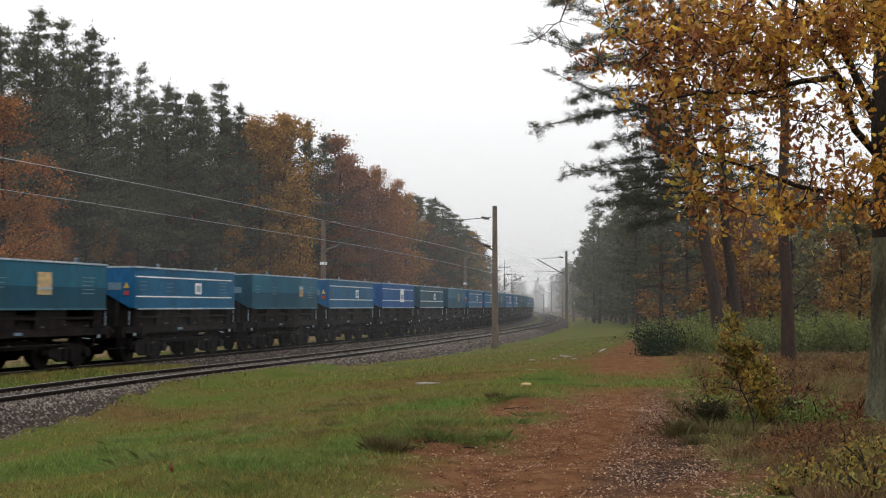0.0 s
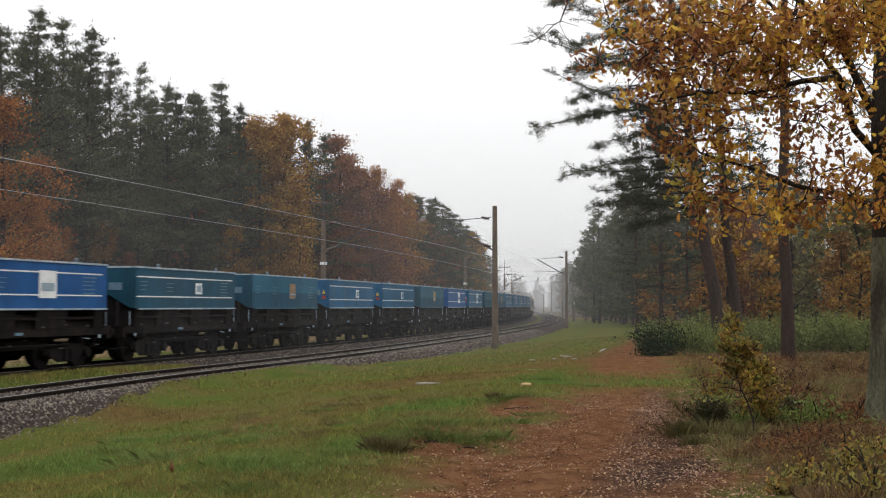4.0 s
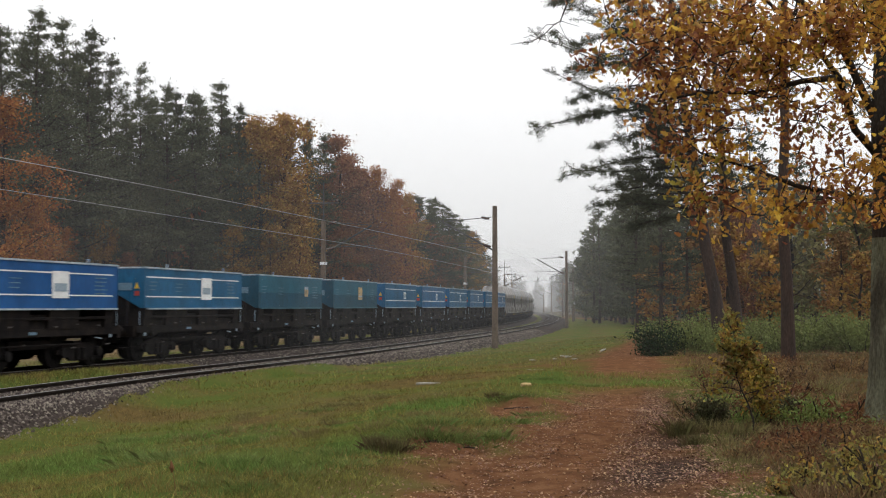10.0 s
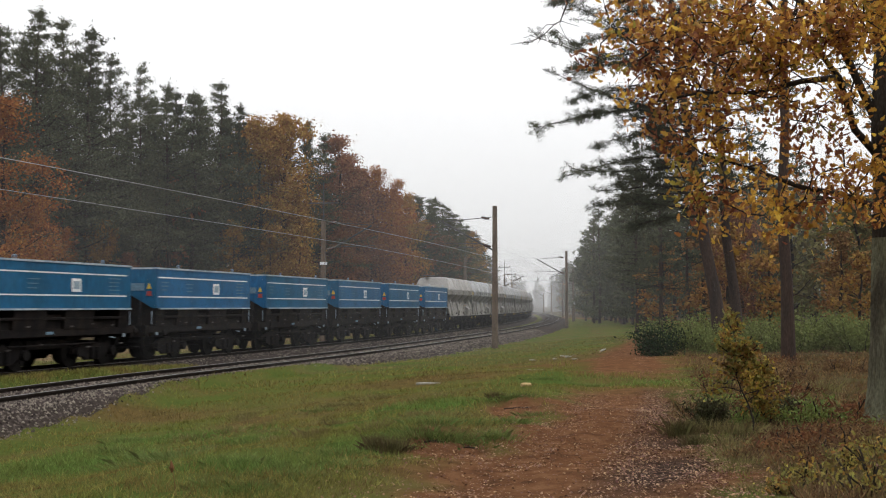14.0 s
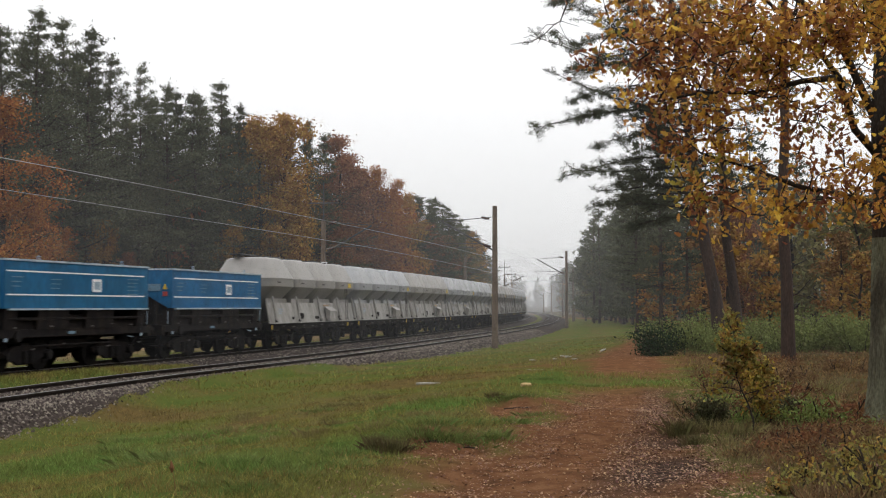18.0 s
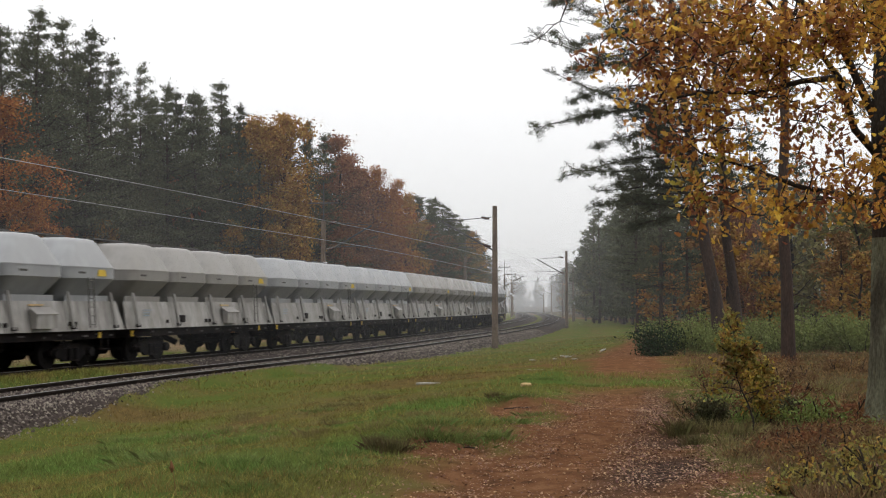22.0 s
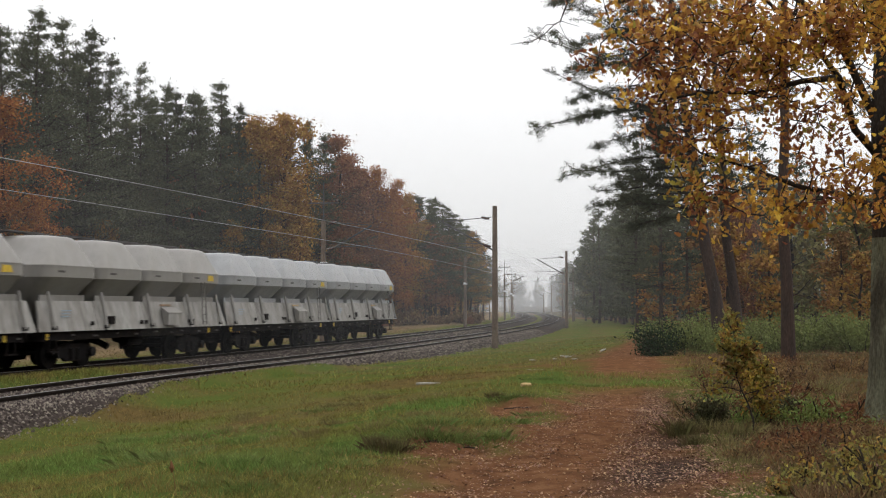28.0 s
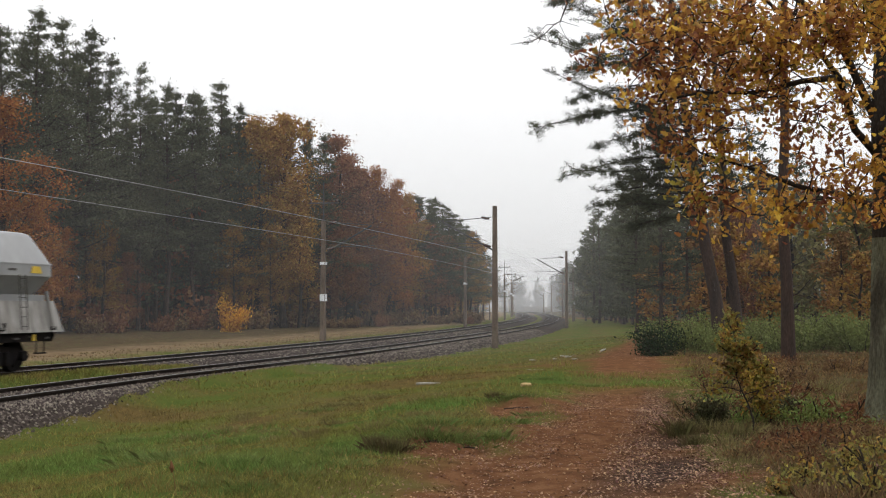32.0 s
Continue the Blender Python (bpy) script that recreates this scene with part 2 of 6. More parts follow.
M_OLIVESCRUB = material("dark_olive_leaves", (0.075, 0.078, 0.034), 0.8, spots=0.4, scale=4, second=(0.05, 0.038, 0.022), fine=8, per_island=0.4, spec=0.15, translucent=0.2)
M_BRAMBLE = material("bramble_leaves", (0.13, 0.185, 0.045), 0.7, spots=0.4, scale=3, second=(0.19, 0.19, 0.05), fine=8, per_island=0.4, spec=0.25, translucent=0.3)
M_SPRIG = material("yellow_green_leaves", (0.27, 0.205, 0.05), 0.7, spots=0.4, scale=4, second=(0.13, 0.14, 0.04), fine=8, per_island=0.45, spec=0.25, translucent=0.35)
M_AMBER = material("amber_leaves", (0.36, 0.20, 0.045), 0.7, spots=0.4, scale=4, second=(0.17, 0.10, 0.04), fine=8, per_island=0.45, spec=0.25, translucent=0.35)
M_STRAW = material("straw_grass", (0.23, 0.185, 0.085), 0.9, spots=0.35, scale=3, second=(0.14, 0.13, 0.05), fine=8, per_island=0.4, spec=0.1, translucent=0.2)

# ------------------------------------------------------------ the line of the railway
# centre of the far track: a long left-hand bend, straight before it
_y = np.concatenate([np.linspace(-420, 20, 441)[:-1], np.linspace(20, 900, 1761)])


def bend(y):
    return 15.58 + 0.02786 * y - 38.85 * np.exp(-y / 113.08)


_x = np.where(_y < 20, bend(20.0) + (0.02786 + 0.34357 * math.exp(-20 / 113.08)) * (_y - 20), bend(np.maximum(_y, 20)))
_g = np.gradient(_x, _y)
_n = np.hypot(1, _g)
TX, TY = _g / _n, 1 / _n                      # direction of the line
CX, CY = _x - 0.75 * TY, _y + 0.75 * TX       # centre of the far track
S = np.concatenate([[0], np.cumsum(np.hypot(np.diff(CX), np.diff(CY)))])
S -= np.interp(32.0, _y, S)
NEAR = 4.8                                    # spacing of the two tracks


def near_line(s):
    """Centre of the near track: it draws away from the far one where it leaves the bend."""
    return NEAR + np.interp(s, [-70, -18, -6, 2, 22, 36], [3.0, 1.9, 0.9, 0.27, 0.22, 0.0])


def on_line(s, off=0.0):
    """Place and heading on the line, off metres to the right of the far track's centre."""
    tx, ty = np.interp(s, S, TX), np.interp(s, S, TY)
    return np.interp(s, S, CX) + ty * off, np.interp(s, S, CY) - tx * off, math.degrees(math.atan2(ty, tx)) if np.isscalar(s) else None


def offset_of(x, y):
    """Distance to the right of the far track's centre, and the place along the line."""
    x, y = np.asarray(x, float), np.asarray(y, float)
    s = np.interp(y, CY, S)
    for _ in range(4):
        cx, cy, tx, ty = np.interp(s, S, CX), np.interp(s, S, CY), np.interp(s, S, TX), np.interp(s, S, TY)
        s = np.clip(s + (x - cx) * tx + (y - cy) * ty, S[0], S[-1])
    cx, cy, tx, ty = np.interp(s, S, CX), np.interp(s, S, CY), np.interp(s, S, TX), np.interp(s, S, TY)
    return (x - cx) * ty - (y - cy) * tx, s


def wave(x, y, k, seed=0.0):
    """Smooth unevenness, about -1 to 1."""
    return (np.sin(x * k + 1.3 * seed + 1.7 * np.sin(y * k * 0.63 + seed)) + np.sin(y * k * 1.17 + 2.1 * seed + 1.4 * np.sin(x * k * 0.71 - seed))) / 2


def road_side(x, y):
    """Metres from the middle of the forest road, and its half width."""
    mid = np.interp(y, [-10, 9.9, 13, 20, 34, 60, 110], [-1.4, 0.9, 1.66, 3.2, 5.2, 10.5, 24])
    return x - mid, np.interp(y, [0, 10, 13, 20, 34, 60], [1.85, 1.78, 1.52, 1.3, 1.5, 1.2])


def turf_edge(s):
    """Metres from the near track's centre at which the turf has grown over the ballast."""
    return np.interp(s, [-9, -6, -3, 0.5, 3, 6, 9, 10.5, 12.5, 18, 28, 60], [2.35, 2.2, 1.85, 1.32, 1.12, 1.05, 1.1, 1.35, 1.9, 2.1, 2.2, 2.3])


def lush(x, y):
    """Where the meadow is fresh green, 0 to 1."""
    g = np.zeros_like(x)
    for a, b, ra, rb in ((-4.5, 19.3, 1.9, 1.9), (-5.4, 16.0, 1.8, 2.0), (-0.75, 13.0, 0.9, 0.8), (-1.6, 12.0, 0.9, 0.9), (-0.3, 19.0, 1.1, 1.3), (3.2, 25.5, 3.2, 1.3), (-9.5, 29.0, 2.0, 1.5), (-2.6, 16.4, 0.8, 0.6)):
        g = np.maximum(g, np.exp(-((x - a) / ra) ** 2 - ((y - b) / rb) ** 2))
    return np.clip(g * 1.5 + 0.3 * wave(x, y, 1.7, 11) + 0.2 * wave(x, y, 4.9, 12) - 0.25, 0, 1)


def sear(x, y):
    """Where the meadow is brown and withered, 0 to 1."""
    g = np.zeros_like(x)
    for a, b, ra, rb in ((-6.2, 26.0, 2.2, 1.6), (-1.7, 22.5, 1.8, 2.2), (-3.4, 21.5, 1.2, 1.2), (-6.4, 14.2, 1.0, 1.2), (-0.2, 30.0, 3.0, 2.0), (-8.6, 24.6, 1.2, 0.8)):
        g = np.maximum(g, np.exp(-((x - a) / ra) ** 2 - ((y - b) / rb) ** 2))
    return np.clip(g * 1.3 + 0.35 * wave(x, y, 1.1, 21) + 0.25 * wave(x, y, 3.3, 22) - 0.3, 0, 1)


def ground_z(x, y):
    off, s = offset_of(x, y)
    low = np.interp(y, [19, 26, 31, 45, 53, 70, 110], [-0.8, -0.58, -0.3, -0.27, -0.46, -0.5, -0.36])
    z = np.interp(off, [-30, -6, -2.7, -2.3, 1.9, 2.3, 2.6, 3.0, 7.0], [-0.1, -0.15, -0.3, -0.6, -0.6, -0.3, -0.3, -0.6, -0.75])
    z = np.where((off > 2.0) & (off < 3.6), np.maximum(z, -0.3 + 0.3 * np.exp(-((s + 2) / 11.0) ** 4) * np.exp(-((off - 2.75) / 0.7) ** 4)), z)
    right = low + (0.27 - low) * np.clip((off - 8.0) / 8.5, 0, 1) ** 1.2
    rel, e = off - near_line(s), turf_edge(s) + 0.1 * wave(x, y, 3.1, 8)
    ze = np.interp(e, [1.0, 1.4, 1.75, 3.0], [-0.085, -0.09, -0.18, -0.93])
    k = np.clip((rel - e) / 0.8, 0, 1)
    bed = np.interp(rel, [1.4, 1.75, 3.0], [-0.09, -0.17, -0.92])
    z = np.where(rel > e, np.where(rel < 3.2, np.maximum(ze * (1 - k) + right * k, bed), right), np.where(rel > e - 1.0, np.maximum(z, ze - 0.35 * (e - rel)), z))
    near = np.clip((off - 8) / 3, 0, 1) + np.clip((-off - 4) / 3, 0, 1)
    z = z + near * np.clip((34 - y) / 8, 0, 1) * (off > 9) * np.clip((np.abs(road_side(x, y)[0]) - road_side(x, y)[1]) / 0.4, 0, 1) * (0.016 * wave(x, y, 7.1, 31) + 0.012 * wave(x, y, 12.3, 32))
    z = z + near * (0.05 * wave(x, y, 0.9, 1) + 0.03 * wave(x, y, 2.6, 2))
    d, half = road_side(x, y)
    rut = np.exp(-((np.abs(d) - 0.72) / 0.28) ** 2) * (y < 26) * (y > -5)
    z = z - 0.05 * rut * (off > 9)
    # a small bank between road and meadow
    z = z + 0.16 * np.exp(-((x + 0.1) / 0.8) ** 2 - ((y - 14.5) / 1.6) ** 2) + 0.14 * np.exp(-((x - 1.3) / 0.9) ** 2 - ((y - 19.0) / 1.5) ** 2)
    # where it has broken away: bare earth below a small edge
    z = z - 0.13 * np.exp(-((x - 0.03) / 0.6) ** 4) * np.clip((13.9 + 0.12 * np.sin(x * 7) - y) / 0.14, 0, 1) * np.clip((y - 11.9) / 1.2, 0, 1)
    z = z - 0.10 * np.exp(-((x - 1.12) / 0.45) ** 4) * np.clip((18.5 + 0.1 * np.sin(x * 9) - y) / 0.14, 0, 1) * np.clip((y - 16.6) / 0.9, 0, 1)
    return z


def axis(knots):
    out = []
    for (a, step), (b, _) in zip(knots[:-1], knots[1:]):
        n = max(1, round((b - a) / step))
        out += [a + (b - a) * i / n for i in range(n)]
    return np.array(out + [knots[-1][0]])


def build_ground():
    xs = axis([(-3000, 400), (-600, 60), (-120, 8), (-45, 0.8), (-16, 0.3), (-2, 0.13), (3, 0.3), (14, 0.6), (40, 5), (120, 60), (600, 400), (3000, 1)])
    ys = axis([(-600, 100), (-60, 6), (4, 0.22), (11, 0.11), (19.5, 0.22), (32, 0.5), (70, 1.2), (140, 4), (300, 20), (700, 300), (4000, 1)])
    gx, gy = np.meshgrid(xs, ys)
    gz = ground_z(gx.ravel(), gy.ravel())
    v = np.stack([gx.ravel(), gy.ravel(), gz], 1)
    nx, ny = len(xs), len(ys)
    i = (np.arange(ny - 1)[:, None] * nx + np.arange(nx - 1)[None]).ravel()
    f = np.stack([i, i + 1, i + nx + 1, i + nx], 1)
    me = fast_mesh("ground", v, f, ground_material())
    x, y = v[:, 0], v[:, 1]
    off, s = offset_of(x, y)
    d, half = road_side(x, y)
    rag = 0.35 * wave(x, y, 1.9, 3) + 0.2 * wave(x, y, 5.1, 4)
    road = np.clip((half - np.abs(d) + rag) / 0.5, 0, 1) * (y > -20)
    strip = np.exp(-((y - 25.5) / 2.6) ** 2)              # grass grown over the road
    road = road * (1 - 0.85 * strip * np.clip(0.7 + rag, 0, 1))
    dirt = np.clip(1.3 - np.hypot((x - 5.0 - (y - 34) * 0.16) / 3.4, (y - 36) / 6.0) + rag, 0, 1)
    bank = np.clip(3.6 - 3 * np.hypot((x - 0.03) / 0.55, (y - 13.25) / 0.75) + rag, 0, 1) + np.clip(3.6 - 3 * np.hypot((x - 1.12) / 0.45, (y - 17.8) / 0.8) + rag, 0, 1)
    road = np.clip(np.maximum(np.maximum(road, dirt * 0.9), bank), 0, 1)
    # forest floor: litter right of the road and under the trees
    wood = np.clip((d - half + 0.25 + rag) / 0.5, 0, 1) * (off > 8) + np.clip((-off - 7 + 2 * rag) / 4, 0, 1)
    # rough withered grass beside the far track
    dry = np.clip((-off - 4.0 + 1.6 * rag) / 1.6, 0, 1) * 0.9
    mud = np.exp(-((d - 0.85) / 0.6) ** 4) * np.clip((24 - y) / 3, 0, 1) * np.clip(0.75 + 0.5 * wave(x, y, 2.2, 13), 0, 1)
    col = np.stack([road, np.clip(wood, 0, 1), np.clip(dry, 0, 1), mud], 1)
    fresh = me.attributes.new("lush", "FLOAT", "POINT")
    fresh.data.foreach_set("value", lush(x, y) - sear(x, y))
    at = me.color_attributes.new("cover", "FLOAT_COLOR", "POINT")
    at.data.foreach_set("color", col.ravel())
    me.polygons.foreach_set("use_smooth", [True] * len(me.polygons))
    return thing("ground", "meadow and forest floor with a leaf-strewn dirt road", "ground", kind="structure", data=me)


def ground_material():
    m = bpy.data.materials.new("meadow_and_earth")
    m.use_nodes = True
    n, l = m.node_tree.nodes, m.node_tree.links
    b = n["Principled BSDF"]
    b.inputs["Roughness"].default_value = 0.95
    b.inputs["Specular IOR Level"].default_value = 0.0
    at = n.new("ShaderNodeAttribute")
    at.attribute_name = "cover"
    sp = n.new("ShaderNodeSeparateColor")
    l.new(at.outputs["Color"], sp.inputs[0])
    tc = n.new("ShaderNodeTexCoord")

    def noise_tex(scale, detail=5, rough=0.6):
        t = n.new("ShaderNodeTexNoise")
        t.inputs["Scale"].default_value, t.inputs["Detail"].default_value, t.inputs["Roughness"].default_value = scale, detail, rough
        l.new(tc.outputs["Object"], t.inputs[0])
        return t.outputs[0]

    def ramp_of(src, *stops):
        r = n.new("ShaderNodeValToRGB")
        e = r.color_ramp.elements
        while len(e) < len(stops):
            e.new(0.5)
        for k, (p, c) in zip(e, stops):
            k.position, k.color = p, (*c, 1)
        l.new(src, r.inputs[0])
        return r.outputs[0]

    def blend(fac, a, c):
        x = n.new("ShaderNodeMixRGB")
        l.new(fac, x.inputs[0])
        l.new(a, x.inputs[1])
        l.new(c, x.inputs[2])
        return x.outputs[0]

    grass = ramp_of(noise_tex(0.45, 6), (0.33, (0.052, 0.080, 0.018)), (0.45, (0.078, 0.092, 0.023)), (0.55, (0.10, 0.086, 0.03)), (0.66, (0.125, 0.076, 0.036)))
    tuft = ramp_of(noise_tex(9, 4), (0.35, (0.028, 0.042, 0.011)), (0.65, (0.095, 0.115, 0.03)))
    x = n.new("ShaderNodeMixRGB")
    x.inputs[0].default_value = 0.35
    l.new(grass, x.inputs[1])
    l.new(tuft, x.inputs[2])
    earth = ramp_of(noise_tex(3.5, 8, 0.7), (0.3, (0.058, 0.030, 0.018)), (0.5, (0.125, 0.060, 0.030)), (0.68, (0.18, 0.095, 0.05)))
    wood = ramp_of(noise_tex(1.6, 8, 0.7), (0.3, (0.032, 0.027, 0.014)), (0.5, (0.066, 0.045, 0.024)), (0.66, (0.058, 0.06, 0.023)))
    dry = ramp_of(noise_tex(1.1, 7, 0.65), (0.3, (0.10, 0.066, 0.042)), (0.52, (0.17, 0.115, 0.072)), (0.68, (0.14, 0.115, 0.06)))
    fresh = n.new("ShaderNodeAttribute")
    fresh.attribute_name = "lush"
    green = ramp_of(noise_tex(2.2, 6), (0.35, (0.045, 0.075, 0.017)), (0.65, (0.072, 0.098, 0.024)))
    mud = ramp_of(noise_tex(5.0, 6, 0.7), (0.32, (0.030, 0.021, 0.017)), (0.55, (0.062, 0.040, 0.030)), (0.68, (0.12, 0.068, 0.042)))
    brown = ramp_of(noise_tex(3.0, 6), (0.35, (0.062, 0.046, 0.018)), (0.65, (0.125, 0.085, 0.034)))
    minus = n.new("ShaderNodeMath")
    minus.operation, minus.inputs[1].default_value = "MULTIPLY", -1.0
    l.new(fresh.outputs["Fac"], minus.inputs[0])
    turf = blend(minus.outputs[0], blend(fresh.outputs["Fac"], x.outputs[0], green), brown)
    earth = blend(at.outputs["Alpha"], earth, mud)
    c = blend(sp.outputs[2], turf, dry)
    c = blend(sp.outputs[1], c, wood)
    c = blend(sp.outputs[0], c, earth)
    l.new(c, b.inputs["Base Color"])
    bp = n.new("ShaderNodeBump")
    bp.inputs["Strength"].default_value, bp.inputs["Distance"].default_value = 0.6, 0.06
    l.new(noise_tex(14, 6, 0.7), bp.inputs["Height"])
    l.new(bp.outputs[0], b.inputs["Normal"])
    return m


def swept(outline, s0, s1, step, centre_off, material_of, name):
    """An outline of (off, z) pairs swept along the line."""
    ss = np.arange(s0, s1 + 0.01, step)
    n = len(outline)
    verts = []
    for o, z in outline:
        x, y, _ = on_line(ss, centre_off(ss) + o if callable(centre_off) else centre_off + o)
        verts.append(np.stack([x, y, np.full_like(x, z)], 1))
    v = np.stack(verts, 1).reshape(-1, 3)
    f = [(i * n + k, i * n + (k + 1) % n, (i + 1) * n + (k + 1) % n, (i + 1) * n + k) for i in range(len(ss) - 1) for k in range(n)]
    f += [tuple(range(n - 1, -1, -1)), tuple((len(ss) - 1) * n + k for k in range(n))]
    me = bpy.data.meshes.new(name)
    me.from_pydata(v.tolist(), [], f)
    me.materials.append(material_of)
    return me


RAIL_SIDE = [(-0.036, -0.006), (-0.036, -0.045), (-0.009, -0.055), (-0.009, -0.125), (-0.07, -0.15), (-0.07, -0.165), (0.07, -0.165), (0.07, -0.15), (0.009, -0.125), (0.009, -0.055), (0.036, -0.045), (0.036, -0.006)]
RAIL_TOP = [(-0.033, -0.0065), (-0.026, 0.0), (0.026, 0.0), (0.033, -0.0065)]


def build_track(line, label):
    t = thing("railway_track", label, "track", "railway tracks", kind="structure")
    bed = [(-3.0, -0.95), (-1.75, -0.2), (-1.4, -0.115), (1.4, -0.115), (1.75, -0.2), (3.0, -0.95)]
    part("ballast_bed", swept(bed, -70, 560, 2.0, line, M_BALLAST, "ballast_bed"), None, t, "grey-brown crushed stone ballast")
    for side in (-0.75, 0.75):
        r = part("rail", swept(RAIL_SIDE, -70, 560, 2.0, lambda q, e=side: line(q) + e, M_RAIL, "rail"), None, t, "rust-brown rail with a worn bright head")
        part("rail_head", swept(RAIL_TOP, -70, 560, 2.0, lambda q, e=side: line(q) + e, M_RAILTOP, "rail_head"), None, r)
    one = Shape().box(-0.12, 0.12, -1.25, 1.25, -0.3, -0.1).mesh("sleeper", M_SLEEPER, bevel=0.015)
    rest = Shape()
    for i in range(-60, 700):
        s = i * 0.62
        x, y, h = on_line(float(s), float(line(s)))
        m = pose(x, y, 0.0, 0, 0, h)
        if -14 <= s < 160:
            part("sleeper", one, None, t, at=m)
        else:
            rest.box(-0.12, 0.12, -1.25, 1.25, -0.3, -0.1, m)
    tagged(part("sleepers", rest, M_SLEEPER, t), kind="stuff")
    return t


# ------------------------------------------------------------ trees
def limb(shape, rng, a, direction, length, r, rise, steps=4, wobble=0.15, sides=5):
    """A bent branch; gives back its points."""
    d, p, pts, rad = Vector(direction).normalized(), Vector(a), [Vector(a)], [r]
    for i in range(steps):
        d = (d + Vector((rng.normal() * wobble, rng.normal() * wobble, rise + rng.normal() * wobble))).normalized()
        p = p + d * length / steps
        pts.append(p.copy())
        rad.append(max(0.008, r * (1 - 0.85 * (i + 1) / steps)))
    shape.tube(pts, rad, sides, cap=False)
    return pts


def along(pts, u):
    k = u * (len(pts) - 1)
    i = min(int(k), len(pts) - 2)
    return pts[i].lerp(pts[i + 1], k - i)


def make_pine(seed, h=20.0, clear=0.35, spread=3.2, r=0.2, n_limb=80, tufts=22, blade=(0.30, 0.08), per=10, lean=(0, 0), dead=8, droop=0.0, name="pine_tree", one_sided=None, twigs=0, tips=()):
    """Scots pine: bent bare trunk, whorled limbs, flat ragged needle pads."""
    rng = np.random.default_rng(seed)
    t = new(name)
    trunk, wood = Shape(), Shape()
    pts, x, y = [], 0.0, 0.0
    for i in range(9):
        u = i / 8
        pts.append(Vector((lean[0] * u + rng.normal() * 0.06, lean[1] * u + rng.normal() * 0.06, h * u - 0.3 * (i == 0))))
    trunk.tube(pts, [r * (1.25 if i == 0 else 1) * (1 - 0.88 * (i / 8) ** 1.2) for i in range(9)], 8, cap=False)
    cen = []
    for k in range(n_limb):
        v = ((k + rng.uniform(0, 1)) / n_limb) ** 1.15
        u = clear + (1 - clear) * v
        reach = spread * (0.5 + 0.5 * math.sin(math.pi * min(1, v * 0.8 + 0.2))) * (1 - 0.62 * v ** 2.0) * rng.uniform(0.35, 1.3)
        a = rng.uniform(0, 2 * math.pi)
        if one_sided is not None and rng.uniform() < 0.55:
            a = one_sided + rng.normal() * 0.7
        d = (math.cos(a), math.sin(a), 0.25 + 0.5 * v - droop)
        p = limb(wood, rng, along(pts, u), d, reach, 0.05 * (1.2 - v), 0.05 - droop * 0.2, 4 if n_limb > 42 or twigs else 2, 0.16, 4 if n_limb > 42 or twigs else 3)
        for j in range(twigs):
            q = along(p, rng.uniform(0.25, 1.0))
            side = Vector((-d[1], d[0], 0)) * rng.choice((-1, 1)) + Vector(d) * 0.9 + Vector((0, 0, rng.normal() * 0.25))
            tw = limb(wood, rng, q, side, rng.uniform(0.35, 0.95), 0.01, 0.04, 3, 0.2, 3)
            cen += [np.array(along(tw, w)) + rng.normal(size=3) * 0.05 for w in rng.uniform(0.2, 1.0, tufts)]
        for j in range(0 if twigs else max(3, round(tufts * 1.5 * reach / spread))):
            q = along(p, rng.uniform(0.15, 1.0) ** 0.8)
            s = 0.12 + 0.1 * reach
            cen.append(np.array(q) + rng.normal(size=3) * (s, s, s * 0.25))
    for tip in tips:                # long limbs that reach out over the meadow
        tip = Vector(tip)
        a = min((along(pts, i / 60) for i in range(60)), key=lambda q: abs(q.z - tip.z - 0.15 * (q - tip).length))
        d = tip - a
        p = [a] + [a + d * u + Vector((rng.normal() * 0.08, rng.normal() * 0.12, 0.05 * d.length * math.sin(math.pi * u))) for u in (0.2, 0.4, 0.6, 0.8, 1.0)]
        wood.tube(p, [0.04, 0.034, 0.027, 0.02, 0.014, 0.006], 5, cap=False)
        for j in range(34):
            u = rng.uniform(0.28, 1.0)
            side = Vector((-d.y, d.x, 0)).normalized() * rng.choice((-1, 1)) + d.normalized() * 1.1 + Vector((0, 0, rng.normal() * 0.45 - 0.1))
            tw = limb(wood, rng, along(p, u), side, rng.uniform(0.3, 1.0) * (1.2 - 0.7 * u), 0.009, 0.03, 3, 0.2, 3)
            cen += [np.array(along(tw, w)) + rng.normal(size=3) * 0.05 for w in rng.uniform(0.2, 1.0, tufts)]
    for k in range(dead):
        u = rng.uniform(0.08, max(0.1, clear))
        a = rng.uniform(0, 2 * math.pi)
        limb(wood, rng, along(pts, u), (math.cos(a), math.sin(a), -0.05), rng.uniform(0.6, 1.8), 0.02, -0.02, 3, 0.2, 3)
    top = np.array(pts[-1])
    cen += [top + rng.normal(size=3) * (0.22, 0.22, 0.4) for _ in range(5)]
    cen = np.repeat(np.array(cen), per, 0) + rng.normal(size=(len(cen) * per, 3)) * (0.06 if twigs else 0.2) * (1, 1, 0.6)
    part("trunk", trunk, M_PINEBARK, t, smooth=True)
    tagged(part("branch_mass", wood, M_BARK, t), kind="stuff")
    tagged(part("crown", leaf_cloud("crown", cen, blade[0], blade[1], M_NEEDLE, rng, flat=0.25, needle=True), None, t), kind="stuff")
    return t


